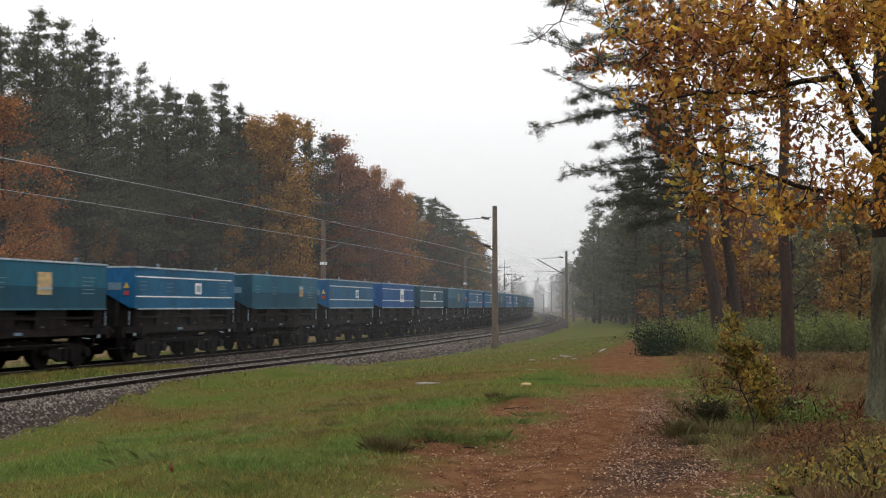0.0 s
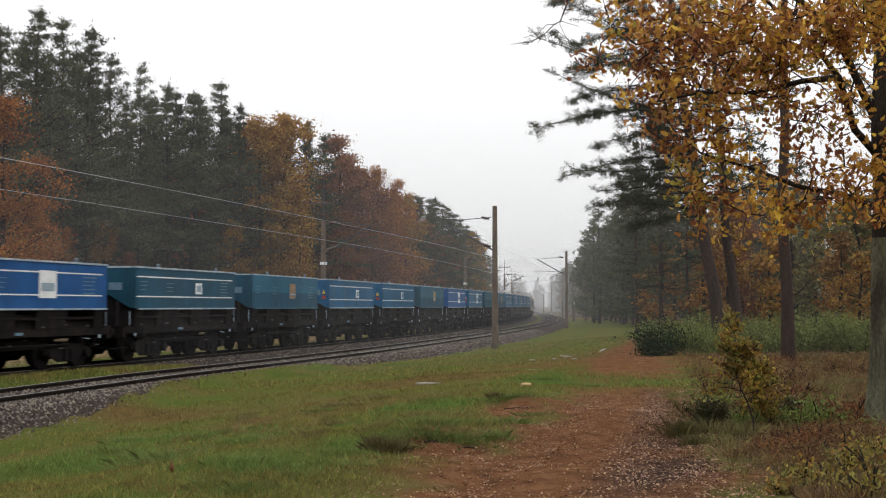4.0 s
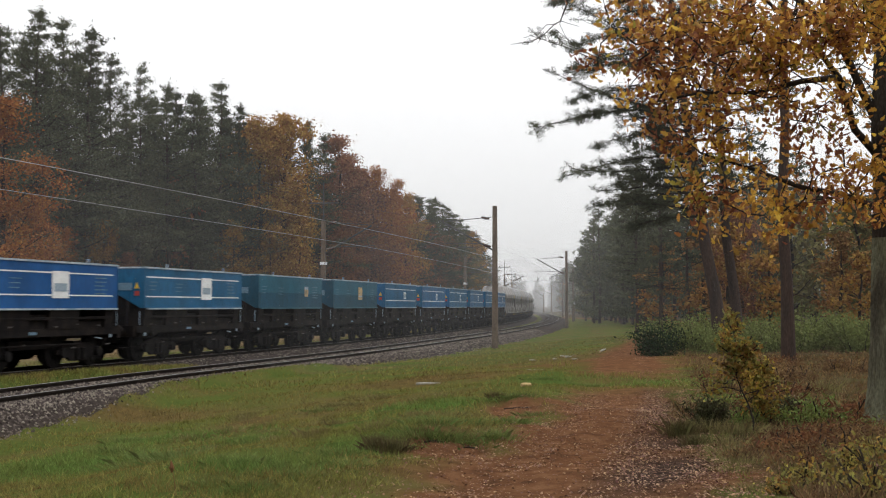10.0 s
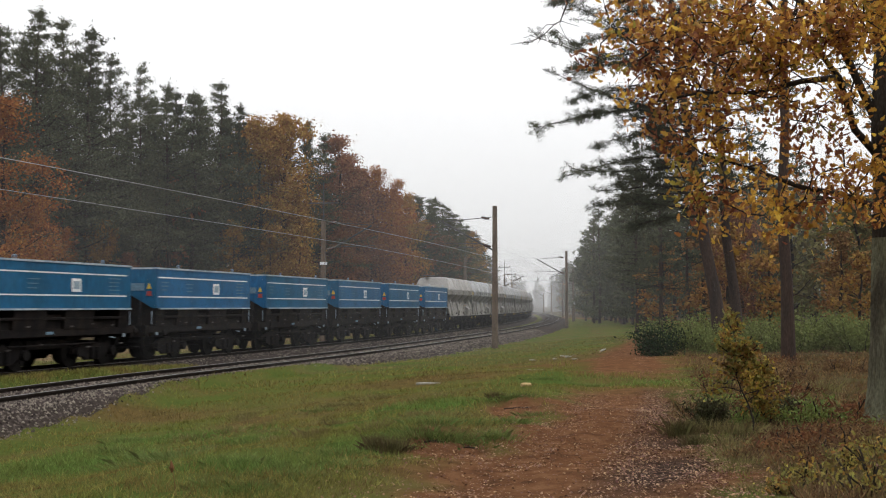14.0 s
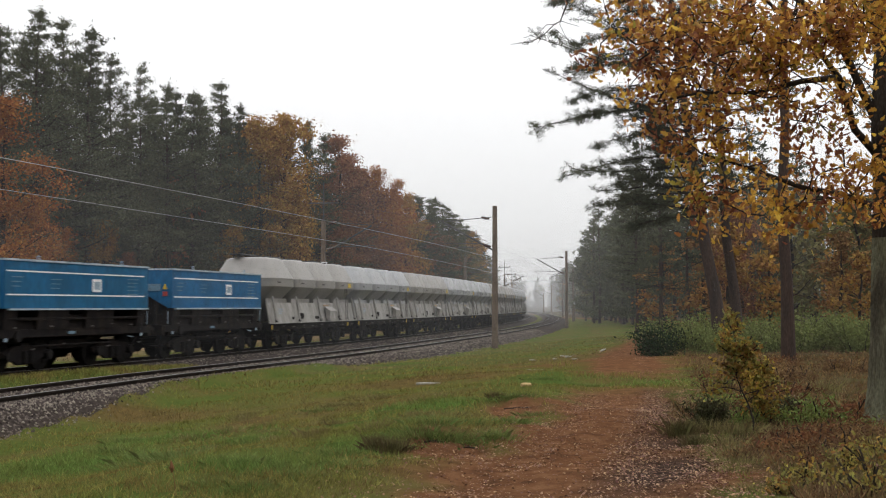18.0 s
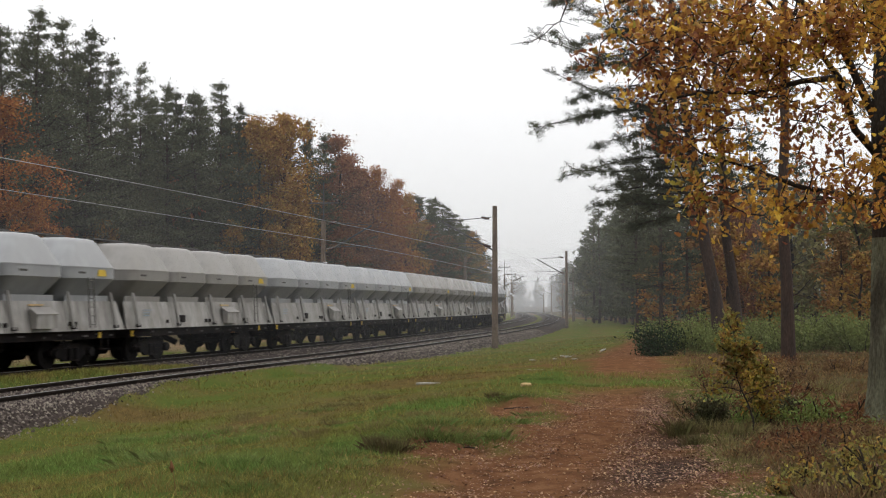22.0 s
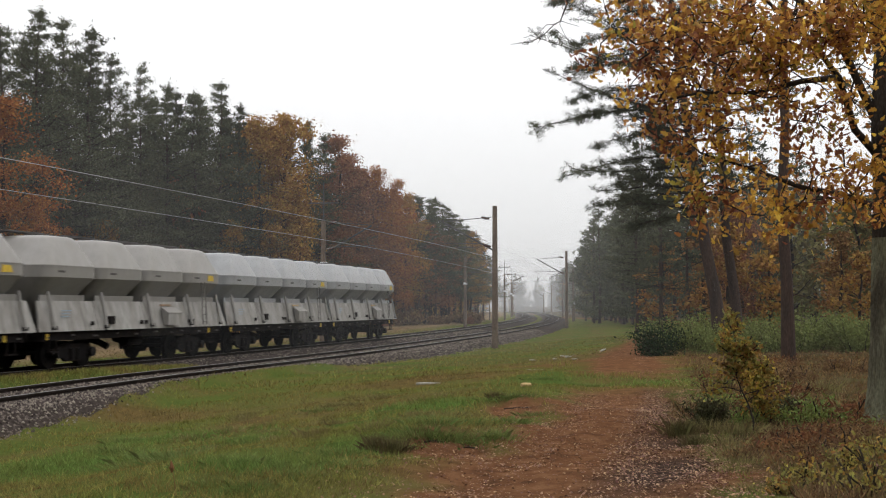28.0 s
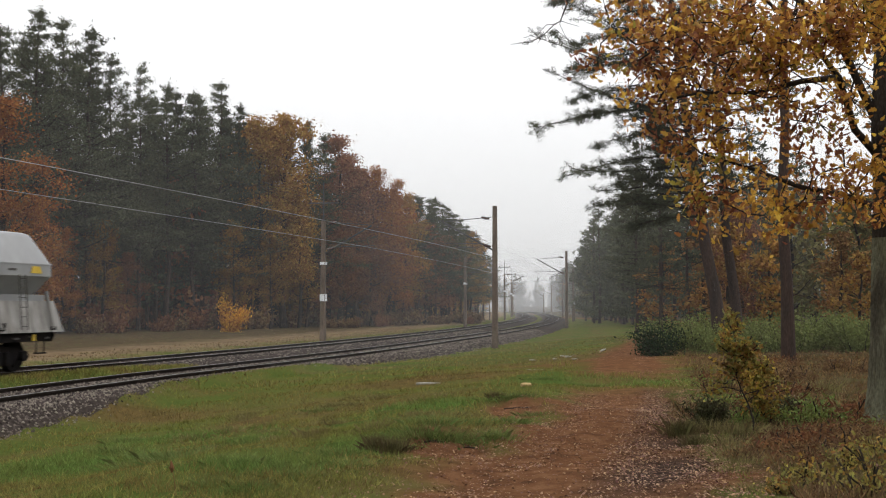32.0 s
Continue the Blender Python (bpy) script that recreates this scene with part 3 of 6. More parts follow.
def make_forest_pine(seed, h, clear, spread, r, whorls=21, per=25):
    """Scots pine of the wood: whorls of rising limbs that carry flat, separate needle pads under a narrow top."""
    rng = np.random.default_rng(seed)
    t = new("pine_tree")
    trunk, wood = Shape(), Shape()
    pts = [Vector((rng.normal() * 0.09 * (i > 0), rng.normal() * 0.09 * (i > 0), h * i / 8 - 0.3 * (i == 0))) for i in range(9)]
    trunk.tube(pts, [r * (1.25 if i == 0 else 1) * (1 - 0.9 * (i / 8) ** 1.15) for i in range(9)], 8, cap=False)
    cen, lop = [], rng.uniform(0, 6.3)
    for k in range(whorls):
        v = (k + rng.uniform(0.2, 0.8)) / whorls
        u = clear + (0.985 - clear) * v
        full = spread * (0.78 + 0.22 * math.sin(math.pi * min(1, v * 1.1 + 0.1))) * (1 - 0.82 * v ** 1.7) * rng.uniform(0.7, 1.15)
        a0 = rng.uniform(0, 2 * math.pi)
        for j in range(5):
            a = a0 + j * 2 * math.pi / 5 + rng.normal() * 0.35
            reach = max(0.4, full * rng.uniform(0.4, 1.12) * (1 + 0.3 * math.sin(a + lop + 4 * v)))
            p = limb(wood, rng, along(pts, u + rng.normal() * 0.008), (math.cos(a), math.sin(a), -0.08 + 0.85 * v * v + rng.normal() * 0.12), reach, 0.045 * (1.2 - v), 0.09, 4, 0.12, 4)
            side = Vector((-math.sin(a), math.cos(a), 0))
            for q in range(2 + round(reach * 2.1)):
                w = rng.uniform(0.3, 1.0)
                at = along(p, w) + side * rng.normal() * 0.2 * reach * (1.15 - 0.6 * w) + Vector((0, 0, rng.uniform(0.0, 0.18)))
                wood.tube([along(p, max(0.0, w - 0.15)), at], [0.012, 0.005], 3, cap=False)
                b = rng.uniform(0.6, 1.3) * (0.14 + 0.06 * reach)
                cen.append(np.array(at) + rng.normal(size=(per, 3)) * (b, b, b * 0.42))
    top = np.array(pts[-1])
    cen.append(top + rng.normal(size=(40, 3)) * (0.13, 0.13, 0.4) - (0, 0, 0.2))
    for k in range(8):
        a = rng.uniform(0, 2 * math.pi)
        limb(wood, rng, along(pts, rng.uniform(0.1, max(0.12, clear))), (math.cos(a), math.sin(a), -0.05), rng.uniform(0.6, 1.8), 0.02, -0.02, 3, 0.2, 3)
    part("trunk", trunk, M_PINEBARK, t, smooth=True)
    tagged(part("branch_mass", wood, M_BARK, t), kind="stuff")
    tagged(part("crown", leaf_cloud("crown", np.concatenate(cen), 0.25, 0.075, M_NEEDLE, rng, droop=-0.6, needle=True), None, t), kind="stuff")
    return t


def make_broadleaf(seed, h=16.0, clear=0.2, spread=4.0, r=0.22, mat=None, n_limb=22, lobes=6, leaves=92, blade=(0.165, 0.115), lean=(0, 0), name="broadleaf_tree", fine=True):
    """Oak or beech in autumn leaf: forked limbs with ragged leaf clumps."""
    rng = np.random.default_rng(seed)
    t = new(name)
    wood = Shape()
    pts = [Vector((lean[0] * i / 7 + rng.normal() * 0.12 * (i > 0), lean[1] * i / 7 + rng.normal() * 0.12 * (i > 0), h * 0.93 * i / 7 - 0.3 * (i == 0))) for i in range(8)]
    trunk = Shape().tube(pts, [r * (1.3 if i == 0 else 1) * (1 - 0.9 * (i / 7)) + 0.01 for i in range(8)], 8, cap=False)
    cen = []
    for k in range(n_limb):
        u = clear + (1 - clear) * ((k + rng.uniform(0, 1)) / n_limb)
        v = (u - clear) / (1 - clear)
        reach = spread * (0.5 + 0.5 * math.sin(math.pi * min(1, v * 0.7 + 0.22))) * (1 - 0.6 * v ** 2.5) * rng.uniform(0.6, 1.12)
        a = k * 2.4 + rng.normal() * 0.4
        p = limb(wood, rng, along(pts, u), (math.cos(a), math.sin(a), 0.35 + 0.5 * v), reach, 0.3 * r * (1.2 - v), 0.06, 5 if fine else 3, 0.2, 5 if fine else 3)
        for j in range(lobes):
            w = rng.uniform(0.35, 1.0)
            q = along(p, w)
            dd = Vector((rng.normal(), rng.normal(), 0.3 + rng.normal() * 0.5))
            tip = limb(wood if fine else Shape(), rng, q, dd, rng.uniform(0.4, 1.0) * reach * 0.35, 0.02, 0.0, 3, 0.25, 3)[-1]
            s = rng.uniform(0.28, 0.62) * (0.55 + reach * 0.16)
            cen.append(np.array(tip) + rng.normal(size=(leaves, 3)) * (s, s, s * 0.7))
    cen = np.concatenate(cen)
    part("trunk", trunk, M_BARK, t, smooth=True)
    tagged(part("branch_mass", wood, M_BARK, t), kind="stuff")
    tagged(part("crown", leaf_cloud("crown", cen, blade[0], blade[1], mat, rng, fold=0.15), None, t), kind="stuff")
    return t


def make_shrub(seed, h, spread, mat, stems=9, leaves=500, blade=(0.12, 0.06), name="shrub", wood_mat=None, low=0.1):
    rng = np.random.default_rng(seed)
    t = new(name)
    wood, cen = Shape(), []
    for k in range(stems):
        a = rng.uniform(0, 2 * math.pi)
        base = (math.cos(a) * spread * 0.25 * rng.uniform(0, 1), math.sin(a) * spread * 0.25 * rng.uniform(0, 1), -0.1)
        p = limb(wood, rng, base, (math.cos(a) * spread * 0.6, math.sin(a) * spread * 0.6, h), h * rng.uniform(0.7, 1.1), 0.006 + 0.006 * h, 0.03, 5, 0.16, 4)
        n = leaves // stems
        u = rng.uniform(low, 1.0, n)
        q = np.array([along(p, w) for w in u])
        cen.append(q + rng.normal(size=(n, 3)) * (spread * 0.14, spread * 0.14, h * 0.1))
    cen = np.concatenate(cen)
    cen[:, 2] = np.maximum(cen[:, 2], 0.02)
    tagged(part("stem_mass", wood, wood_mat or M_BARK, t), kind="stuff")
    tagged(part("foliage", leaf_cloud("foliage", cen, blade[0], blade[1], mat, rng, fold=0.2), None, t), kind="stuff")
    return t


def stand(x, y, turn=0.0, scale=1.0, tall=None):
    """The pose of a plant on the ground."""
    z = float(ground_z(np.array([x]), np.array([y]))[0])
    return pose(x, y, z - 0.03, 0, 0, turn) @ Matrix.Diagonal((scale, scale, tall or scale, 1))


def put(ob, x, y, turn=0.0, scale=1.0, tall=None):
    return copy_thing(ob, stand(x, y, turn, scale, tall))


def joined(name, label, category, items):
    """Plants that nobody could count, as one mesh; items are pairs of a model and its pose."""
    store, mats, vs, loops, starts, index = {}, [], [], [], [], []
    nv = nl = 0
    for model, m in items:
        if model not in store:
            store[model] = []
            for o in (model, *model.children_recursive):
                if o.data is None:
                    continue
                me = o.data
                co, lv, ls = np.empty(len(me.vertices) * 3), np.empty(len(me.loops), int), np.empty(len(me.polygons), int)
                me.vertices.foreach_get("co", co)
                me.loops.foreach_get("vertex_index", lv)
                me.polygons.foreach_get("loop_start", ls)
                if me.materials[0] not in mats:
                    mats.append(me.materials[0])
                store[model].append((co.reshape(-1, 3), lv, ls, mats.index(me.materials[0])))
        a = np.array(m)
        for co, lv, ls, k in store[model]:
            vs.append(co @ a[:3, :3].T + a[:3, 3])
            loops.append(lv + nv)
            starts.append(ls + nl)
            index.append(np.full(len(ls), k))
            nv, nl = nv + len(co), nl + len(lv)
    me = bpy.data.meshes.new(name)
    me.vertices.add(nv)
    me.vertices.foreach_set("co", np.concatenate(vs).ravel())
    me.loops.add(nl)
    me.loops.foreach_set("vertex_index", np.concatenate(loops))
    starts = np.concatenate(starts)
    me.polygons.add(len(starts))
    me.polygons.foreach_set("loop_start", starts)
    for m in mats:
        me.materials.append(m)
    me.polygons.foreach_set("material_index", np.concatenate(index))
    me.update(calc_edges=True)
    me.shade_flat()
    return thing(name, label, category, kind="stuff", data=me)


# ------------------------------------------------------------ catenary
def build_pole(s, off, side, label, top=7.6, extension=0.0, plates=()):
    """Concrete mast with a bracket arm that reaches over its track; side is +1 when the track lies to its left."""
    x, y, h = on_line(s, off)
    z = float(ground_z(np.array([x]), np.array([y]))[0])
    p = thing("catenary_mast", label, "mast", "railway masts", at=pose(x, y, z, 0, 0, h))
    t = top - z
    shaft = Shape()
    a, b = 0.17, 0.115
    shaft.add([(sx * r * 1.15, sy * r, zz) for zz, r in ((-0.4, a), (t, b)) for sx, sy in ((-1, -0.7), (-0.7, -1), (0.7, -1), (1, -0.7), (1, 0.7), (0.7, 1), (-0.7, 1), (-1, 0.7))],
              [(i, (i + 1) % 8, 8 + (i + 1) % 8, 8 + i) for i in range(8)] + [tuple(range(8, 16))])
    part("shaft", shaft, M_CONCRETE, p)
    for zz, high in plates:
        part("sign_plate", Shape().box(-0.17, 0.17, -0.19, -0.17, zz, zz + high).box(-0.215, -0.195, -0.14, 0.14, zz, zz + high), M_WHITE, p, "small white plate")
    if extension:
        part("extension", Shape().rod((0, 0, t - 0.8), (0, 0, t + extension), 0.05, 0.04, 6), M_STEEL, p, "steel tube")
        part("cross_arm", Shape().box(-0.05, 0.05, -0.9, 0.9, t + extension * 0.45, t + extension * 0.45 + 0.08), M_STEEL, p)
        for yy in (-0.8, 0.8):
            part("insulator", Shape().tube([(0, yy, t + extension * 0.45 + 0.08), (0, yy, t + extension * 0.45 + 0.16), (0, yy, t + extension * 0.45 + 0.32)], [0.05, 0.09, 0.03], 7), M_PORCELAIN, p)
    k = side * 2.9
    low, high = 5.0 - z, 6.95 - z
    br = part("bracket", Shape().rod((0, 0.12 * side, low), (0, k * 1.02, high - 0.35), 0.05, 0.045, 6), M_STEEL, p)
    part("tie_rod", Shape().rod((0, 0.1 * side, high - 0.1), (0, k * 0.97, high - 0.32), 0.022, 0.022, 5), M_STEEL, br)
    part("registration_arm", Shape().rod((0, 0.6 * side, low + 0.35), (0, k * 1.1, low + 0.42), 0.025, 0.02, 5), M_STEEL, br)
    part("steady_arm", Shape().rod((0, k * 1.1, low + 0.42), (0, k, low + 0.12), 0.018, 0.015, 5), M_STEEL, br)
    for c in ((0.45, low + 0.24), (0.55, high - 0.16)):
        yy = c[0] * side
        part("insulator", Shape().tube([(0, yy - 0.22 * side, c[1] - 0.05), (0, yy, c[1]), (0, yy + 0.22 * side, c[1] + 0.06)], [0.05, 0.085, 0.05], 8), M_PORCELAIN, br)
    return p


def build_wire(off, posts, z_post, z_mid, r, name, label, mat):
    """One wire hung from post to post."""
    pts = []
    for a, b in zip(posts[:-1], posts[1:]):
        n = 6
        for i in range(n):
            u = i / n
            x, y, _ = on_line(a + (b - a) * u, off)
            pts.append((x, y, z_post - (z_post - z_mid) * 4 * u * (1 - u)))
    return thing(name, label, "wire", "overhead wires", data=Shape().tube(pts, [r] * len(pts), 4).mesh(name, mat))


# ------------------------------------------------------------ wagons
def build_bogie(parent, x, base=1.9, heavy=True):
    b = part("bogie", Shape().box(-0.22, 0.22, -1.0, 1.0, 0.48, 0.8).box(-base / 2 - 0.35, base / 2 + 0.35, -0.08, 0.08, 0.62, 0.72), M_BLACK, parent, "grimy black two-axle bogie", at=pose(x, 0, 0))
    for sy in (-1, 1):
        f = Shape()
        y0, y1 = sy * 1.0 - 0.06, sy * 1.0 + 0.06
        f.prism([(-base / 2 - 0.2, 0.56), (-base / 2 - 0.2, 0.42), (-base / 2 + 0.22, 0.38), (-0.42, 0.2), (0.42, 0.2), (base / 2 - 0.22, 0.38), (base / 2 + 0.2, 0.42), (base / 2 + 0.2, 0.56), (0.5, 0.74), (-0.5, 0.74)], y0, y1, "y")
        part("side_frame", f, M_BLACK, b)
        for dx in (-0.15, 0.15):
            part("spring", Shape().disc((dx, sy * 1.08, 0.42), (0, 0, 1), 0.1, 0.17, 8), M_WHEEL, b)
        for dx in (-base / 2, base / 2):
            part("axle_box", Shape().disc((dx, sy * 1.1, 0.46), (0, 1, 0), 0.15, 0.09, 10), M_WHEEL, b)
    for dx in (-base / 2, base / 2):
        w = Shape().disc((0, 0, 0), (0, 1, 0), 0.07, 1.05, 8)
        for sy in (-1, 1):
            w.disc((0, sy * 0.75, 0), (0, 1, 0), 0.46, 0.065, 20)
            w.disc((0, sy * 0.68, 0), (0, 1, 0), 0.49, 0.016, 20)
            w.disc((0, sy * 0.79, 0), (0, 1, 0), 0.2, 0.06, 10)
            for k in range(4):
                a = k * math.pi / 2
                w.disc((0.3 * math.cos(a), sy * 0.815, 0.3 * math.sin(a)), (0, 1, 0), 0.055, 0.012, 6)
        part("wheelset", w, M_WHEEL, b, "dark steel wheels on an axle", at=pose(dx, 0, 0.46))
    return b


def buffers(parent, x, z=1.04):
    for sx in (-1, 1):
        for sy in (-1, 1):
            part("buffer", Shape().disc((sx * (x - 0.3), sy * 0.87, z), (1, 0, 0), 0.1, 0.28, 10).disc((sx * (x - 0.02), sy * 0.87, z), (1, 0, 0), 0.22, 0.025, 14), M_BLACK, parent)
        part("coupling", Shape().box(min(sx * (x - 0.6), sx * x), max(sx * (x - 0.6), sx * x), -0.06, 0.06, z - 0.1, z + 0.02).rod((sx * (x - 0.1), 0, z - 0.1), (sx * (x - 0.15), 0, z - 0.45), 0.025), M_BLACK, parent)


def plate(parent, name, x0, x1, z0, z1, mat, y=-1.412, label="", depth=0.012):
    return part(name, Shape().box(x0, x1, y - depth, y, z0, z1), mat, parent, label)


def text_bars(parent, x0, z0, lines, w, h=0.045, gap=0.11, y=-1.412):
    for i in range(lines):
        plate(parent, "lettering_bar", x0, x0 + w * (1 - 0.22 * ((i * 7) % 3) / 2), z0 - i * gap - h, z0 - i * gap, M_DIM if y < -1.4 else M_FADED, y, depth=0.006)


def build_tipper(paint, striped, panel, seed, label):
    """Short four-axle self-discharging wagon: straight box, saddle floor, black underframe."""
    rng = random.Random(seed)
    w = thing("hopper_wagon", label, "wagon", "blue wagons of the goods train")
    hx, hy, z0, z1 = 3.9, 1.4, 1.8, 3.14
    rim = M_RIM if striped else M_TEALRIM
    for sy in (-1, 1):
        y0, y1 = sorted((sy * hy, sy * (hy - 0.05)))
        part("side_wall", Shape().box(-hx, hx, y0, y1, z0, z1), paint, w, bevel=0.01)
        y0, y1 = sorted((sy * (hy + 0.035), sy * (hy - 0.06)))
        part("top_rail", Shape().box(-hx - 0.01, hx + 0.01, y0, y1, z1 - 0.005, z1 + 0.05), M_RIM, w, "pale scuffed top edge")
        part("bottom_edge", Shape().box(-hx + 0.25, hx - 0.02, y0, y1, z0 - 0.045, z0 + 0.004), rim, w, "pale bottom edge" if striped else "")
        for x in (-2.3, 2.2):
            part("lifting_lug", Shape().tube([(x - 0.07, sy * (hy - 0.01), z1 + 0.04), (x - 0.06, sy * (hy - 0.01), z1 + 0.16), (x + 0.06, sy * (hy - 0.01), z1 + 0.16), (x + 0.07, sy * (hy - 0.01), z1 + 0.04)], [0.018] * 4, 5), M_FADED, w)
        if not striped:
            yy = sorted((sy * (hy + 0.001), sy * (hy + 0.004)))
            part("upper_panel", Shape().box(-hx + 0.01, hx - 0.01, *yy, z0 + 0.64, z1 - 0.006), M_TEALUP, w, "lighter repainted upper half")
        if striped:
            for zz in (z0 + 0.37, z0 + 1.03):
                yy = sorted((sy * (hy + 0.004), sy * (hy + 0.014)))
                part("stripe", Shape().box(-hx + 0.12, hx - 0.3, yy[0], yy[1], zz, zz + 0.04), M_WHITE, w, "white painted stripe")
    for sx in (-1, 1):
        x0, x1 = sorted((sx * hx, sx * (hx - 0.05)))
        part("end_wall", Shape().prism([(-1.4, z1), (-1.4, z0), (-1.25, z0), (0, z0 + 0.68), (1.25, z0), (1.4, z0), (1.4, z1)], x0 - 0.004 * (sx < 0), x1 + 0.004 * (sx > 0)), paint, w, bevel=0.008)
        part("end_rail", Shape().box(*sorted((sx * (hx + 0.03), sx * (hx - 0.06))), -1.34, 1.34, z1 - 0.004, z1 + 0.049), M_RIM, w)
        # inclined stays, corner posts and handrails of the platform
        for sy in (-1, 1):
            part("end_stay", Shape().rod((sx * 4.15, sy * 0.9, 1.2), (sx * (hx - 0.1), sy * 0.75, 2.15), 0.06, 0.06, 5), M_BLACK, w)
            part("handrail", Shape().rod((sx * 4.02, sy * 1.3, 1.25), (sx * 4.02, sy * 1.3, 1.7), 0.016, 0.016, 5), M_FADED, w, "pale grey handrail")
    part("saddle_floor", Shape().prism([(-1.36, z0 + 0.02), (0, z0 + 0.66), (1.36, z0 + 0.02), (1.36, z0 + 0.06), (0, z0 + 0.72), (-1.36, z0 + 0.06)], -hx + 0.06, hx - 0.06), M_LINER, w)
    fr = part("underframe", Shape().box(-4.35, 4.35, -0.35, 0.35, 0.86, 1.3).box(-4.35, -4.15, -1.25, 1.25, 0.86, 1.22).box(4.15, 4.35, -1.25, 1.25, 0.86, 1.22).box(-4.2, 4.2, -1.28, -1.16, 0.98, 1.2).box(-4.2, 4.2, 1.16, 1.28, 0.98, 1.2), M_BLACK, w, "black steel underframe")
    # cross walls and flap gear between underframe and box
    for xa, xb in ((-3.75, -3.2), (-2.2, -0.65), (0.3, 1.85), (3.3, 3.75)):
        part("cross_support", Shape().prism([(-1.3, 1.18), (-1.36, 1.78), (0, 2.42), (1.36, 1.78), (1.3, 1.18)], xa, xb), M_BLACK, fr)
    for xa, xb, top in ((-3.2, -2.2, 1.5), (-0.65, 0.3, 1.62), (1.85, 3.3, 1.42)):
        part("flap_gear", Shape().prism([(-1.2, 1.18), (-1.2, top), (1.2, top), (1.2, 1.18)], xa, xb), M_BLACK, fr)
    part("flap_shaft", Shape().disc((0, -1.3, 1.5), (1, 0, 0), 0.05, 3.6, 6).disc((0, 1.3, 1.5), (1, 0, 0), 0.05, 3.6, 6), M_BLACK, w)
    for x in (-2.9, 1.35):
        part("air_tank", Shape().disc((x, -0.8, 1.0), (1, 0, 0), 0.2, 0.45, 10), M_BLACK, w)
    part("brake_rigging", Shape().box(-1.0, 1.0, -0.9, 0.9, 0.6, 0.86).rod((-2.2, -1.15, 0.72), (2.2, -1.15, 0.72), 0.03), M_BLACK, w)
    part("brake_wheel", Shape().disc((-3.1, -1.34, 1.02), (0, 1, 0), 0.17, 0.015, 14), M_WHEEL, w)
    part("release_pull", Shape().rod((2.75, -1.32, 0.9), (3.1, -1.32, 0.86), 0.018, 0.018, 5), M_FADED, w, "pale brake release pull")
    for k, (x, zz) in enumerate(((-3.3, 1.24), (-2.45, 0.62), (-1.6, 1.26), (-0.9, 0.74), (0.6, 1.24), (1.5, 0.6), (1.75, 1.3), (2.9, 1.25), (3.4, 0.66))):
        part("pale_fitting", Shape().box(x, x + 0.1 + 0.05 * (k % 3), -1.32, -1.285, zz, zz + 0.04), M_STEEL, w)
    part("data_plate", Shape().box(-0.6, -0.25, -1.3, -1.282, 1.04, 1.12), M_DIM, w)
    for x in (-4.45, 4.45):
        part("brake_hose", Shape().tube([(x, -0.35, 0.95), (x * 1.03, -0.35, 0.7), (x * 1.05, -0.3, 0.55)], [0.03, 0.03, 0.04], 6), M_BLACK, w)
        part("end_step", Shape().box(x - 0.18, x + 0.18, -1.36, -1.2, 0.5, 0.53), M_BLACK, w)
    for x in (-3.65, 3.65):
        part("grip", Shape().box(x - 0.05, x + 0.05, -1.32, -1.28, 0.88, 0.98), M_FADED, w)
    buffers(w, 4.73)
    for x in (-2.3, 2.3):
        build_bogie(w, x)
    # placards and lettering on the side that faces the meadow
    if panel == "white":
        p = plate(w, "placard", 0.48, 0.98, z0 + 0.5, z0 + 0.9, M_WHITE, label="white placard with dark marks")
        plate(p, "mark", 0.56, 0.9, z0 + 0.58, z0 + 0.82, M_FADED, -1.426, depth=0.004)
    elif panel == "large":
        p = plate(w, "placard", 0.3, 1.15, z0 + 0.3, z0 + 1.1, M_WHITE, label="large white placard")
        plate(p, "mark", 0.4, 1.05, z0 + 0.5, z0 + 0.74, M_FADED, -1.426, depth=0.004)
    elif panel == "orange":
        p = plate(w, "placard", 0.25, 0.95, z0 + 0.4, z0 + 1.05, M_ORANGE, label="faded orange placard")
        plate(p, "mark", 0.25, 0.95, z0 + 0.55, z0 + 0.61, M_FADED, -1.426, depth=0.004)
    elif panel == "small":
        p = plate(w, "placard", 1.5, 1.95, z0 + 0.5, z0 + 0.95, M_ORANGE, label="small faded orange placard", y=-1.406)
        plate(p, "mark", 1.5, 1.95, z0 + 0.82, z0 + 0.95, M_FADED, -1.42, depth=0.004)
    text_bars(w, -3.55, z0 + 0.9, 3, 0.5, 0.03, 0.13)
    text_bars(w, -1.7, z0 + 0.86, 3, 0.55, 0.025, 0.13)
    text_bars(w, 2.55, z0 + 0.95, 5, 0.7, 0.03, 0.12)
    # marks on the front end wall
    part("end_lettering", Shape().box(-3.925, -3.905, -0.95, -0.45, z0 + 0.6, z0 + 0.85), M_DIM, w)
    if striped and paint is M_BLUE:
        part("warning_sign", Shape().prism([(-1.22, z0 + 0.66), (-1.04, z0 + 0.66), (-1.13, z0 + 0.86)], -3.93, -3.905), M_YELLOW, w, "yellow triangular sign")
        part("warning_label", Shape().box(-3.93, -3.905, -1.22, -1.05, z0 + 0.42, z0 + 0.58), M_RED, w, "red square label")
    return w


def ring(hx, hy, z, c):
    """A rounded rectangle at height z."""
    out = []
    for sx, sy, a0 in ((1, 1, 0), (-1, 1, 90), (-1, -1, 180), (1, -1, 270)):
        for k in range(6):
            a = radians(a0 + k * 18)
            out.append((sx * (hx - c) + c * math.cos(a), sy * (hy - c) + c * math.sin(a), z))
    return out


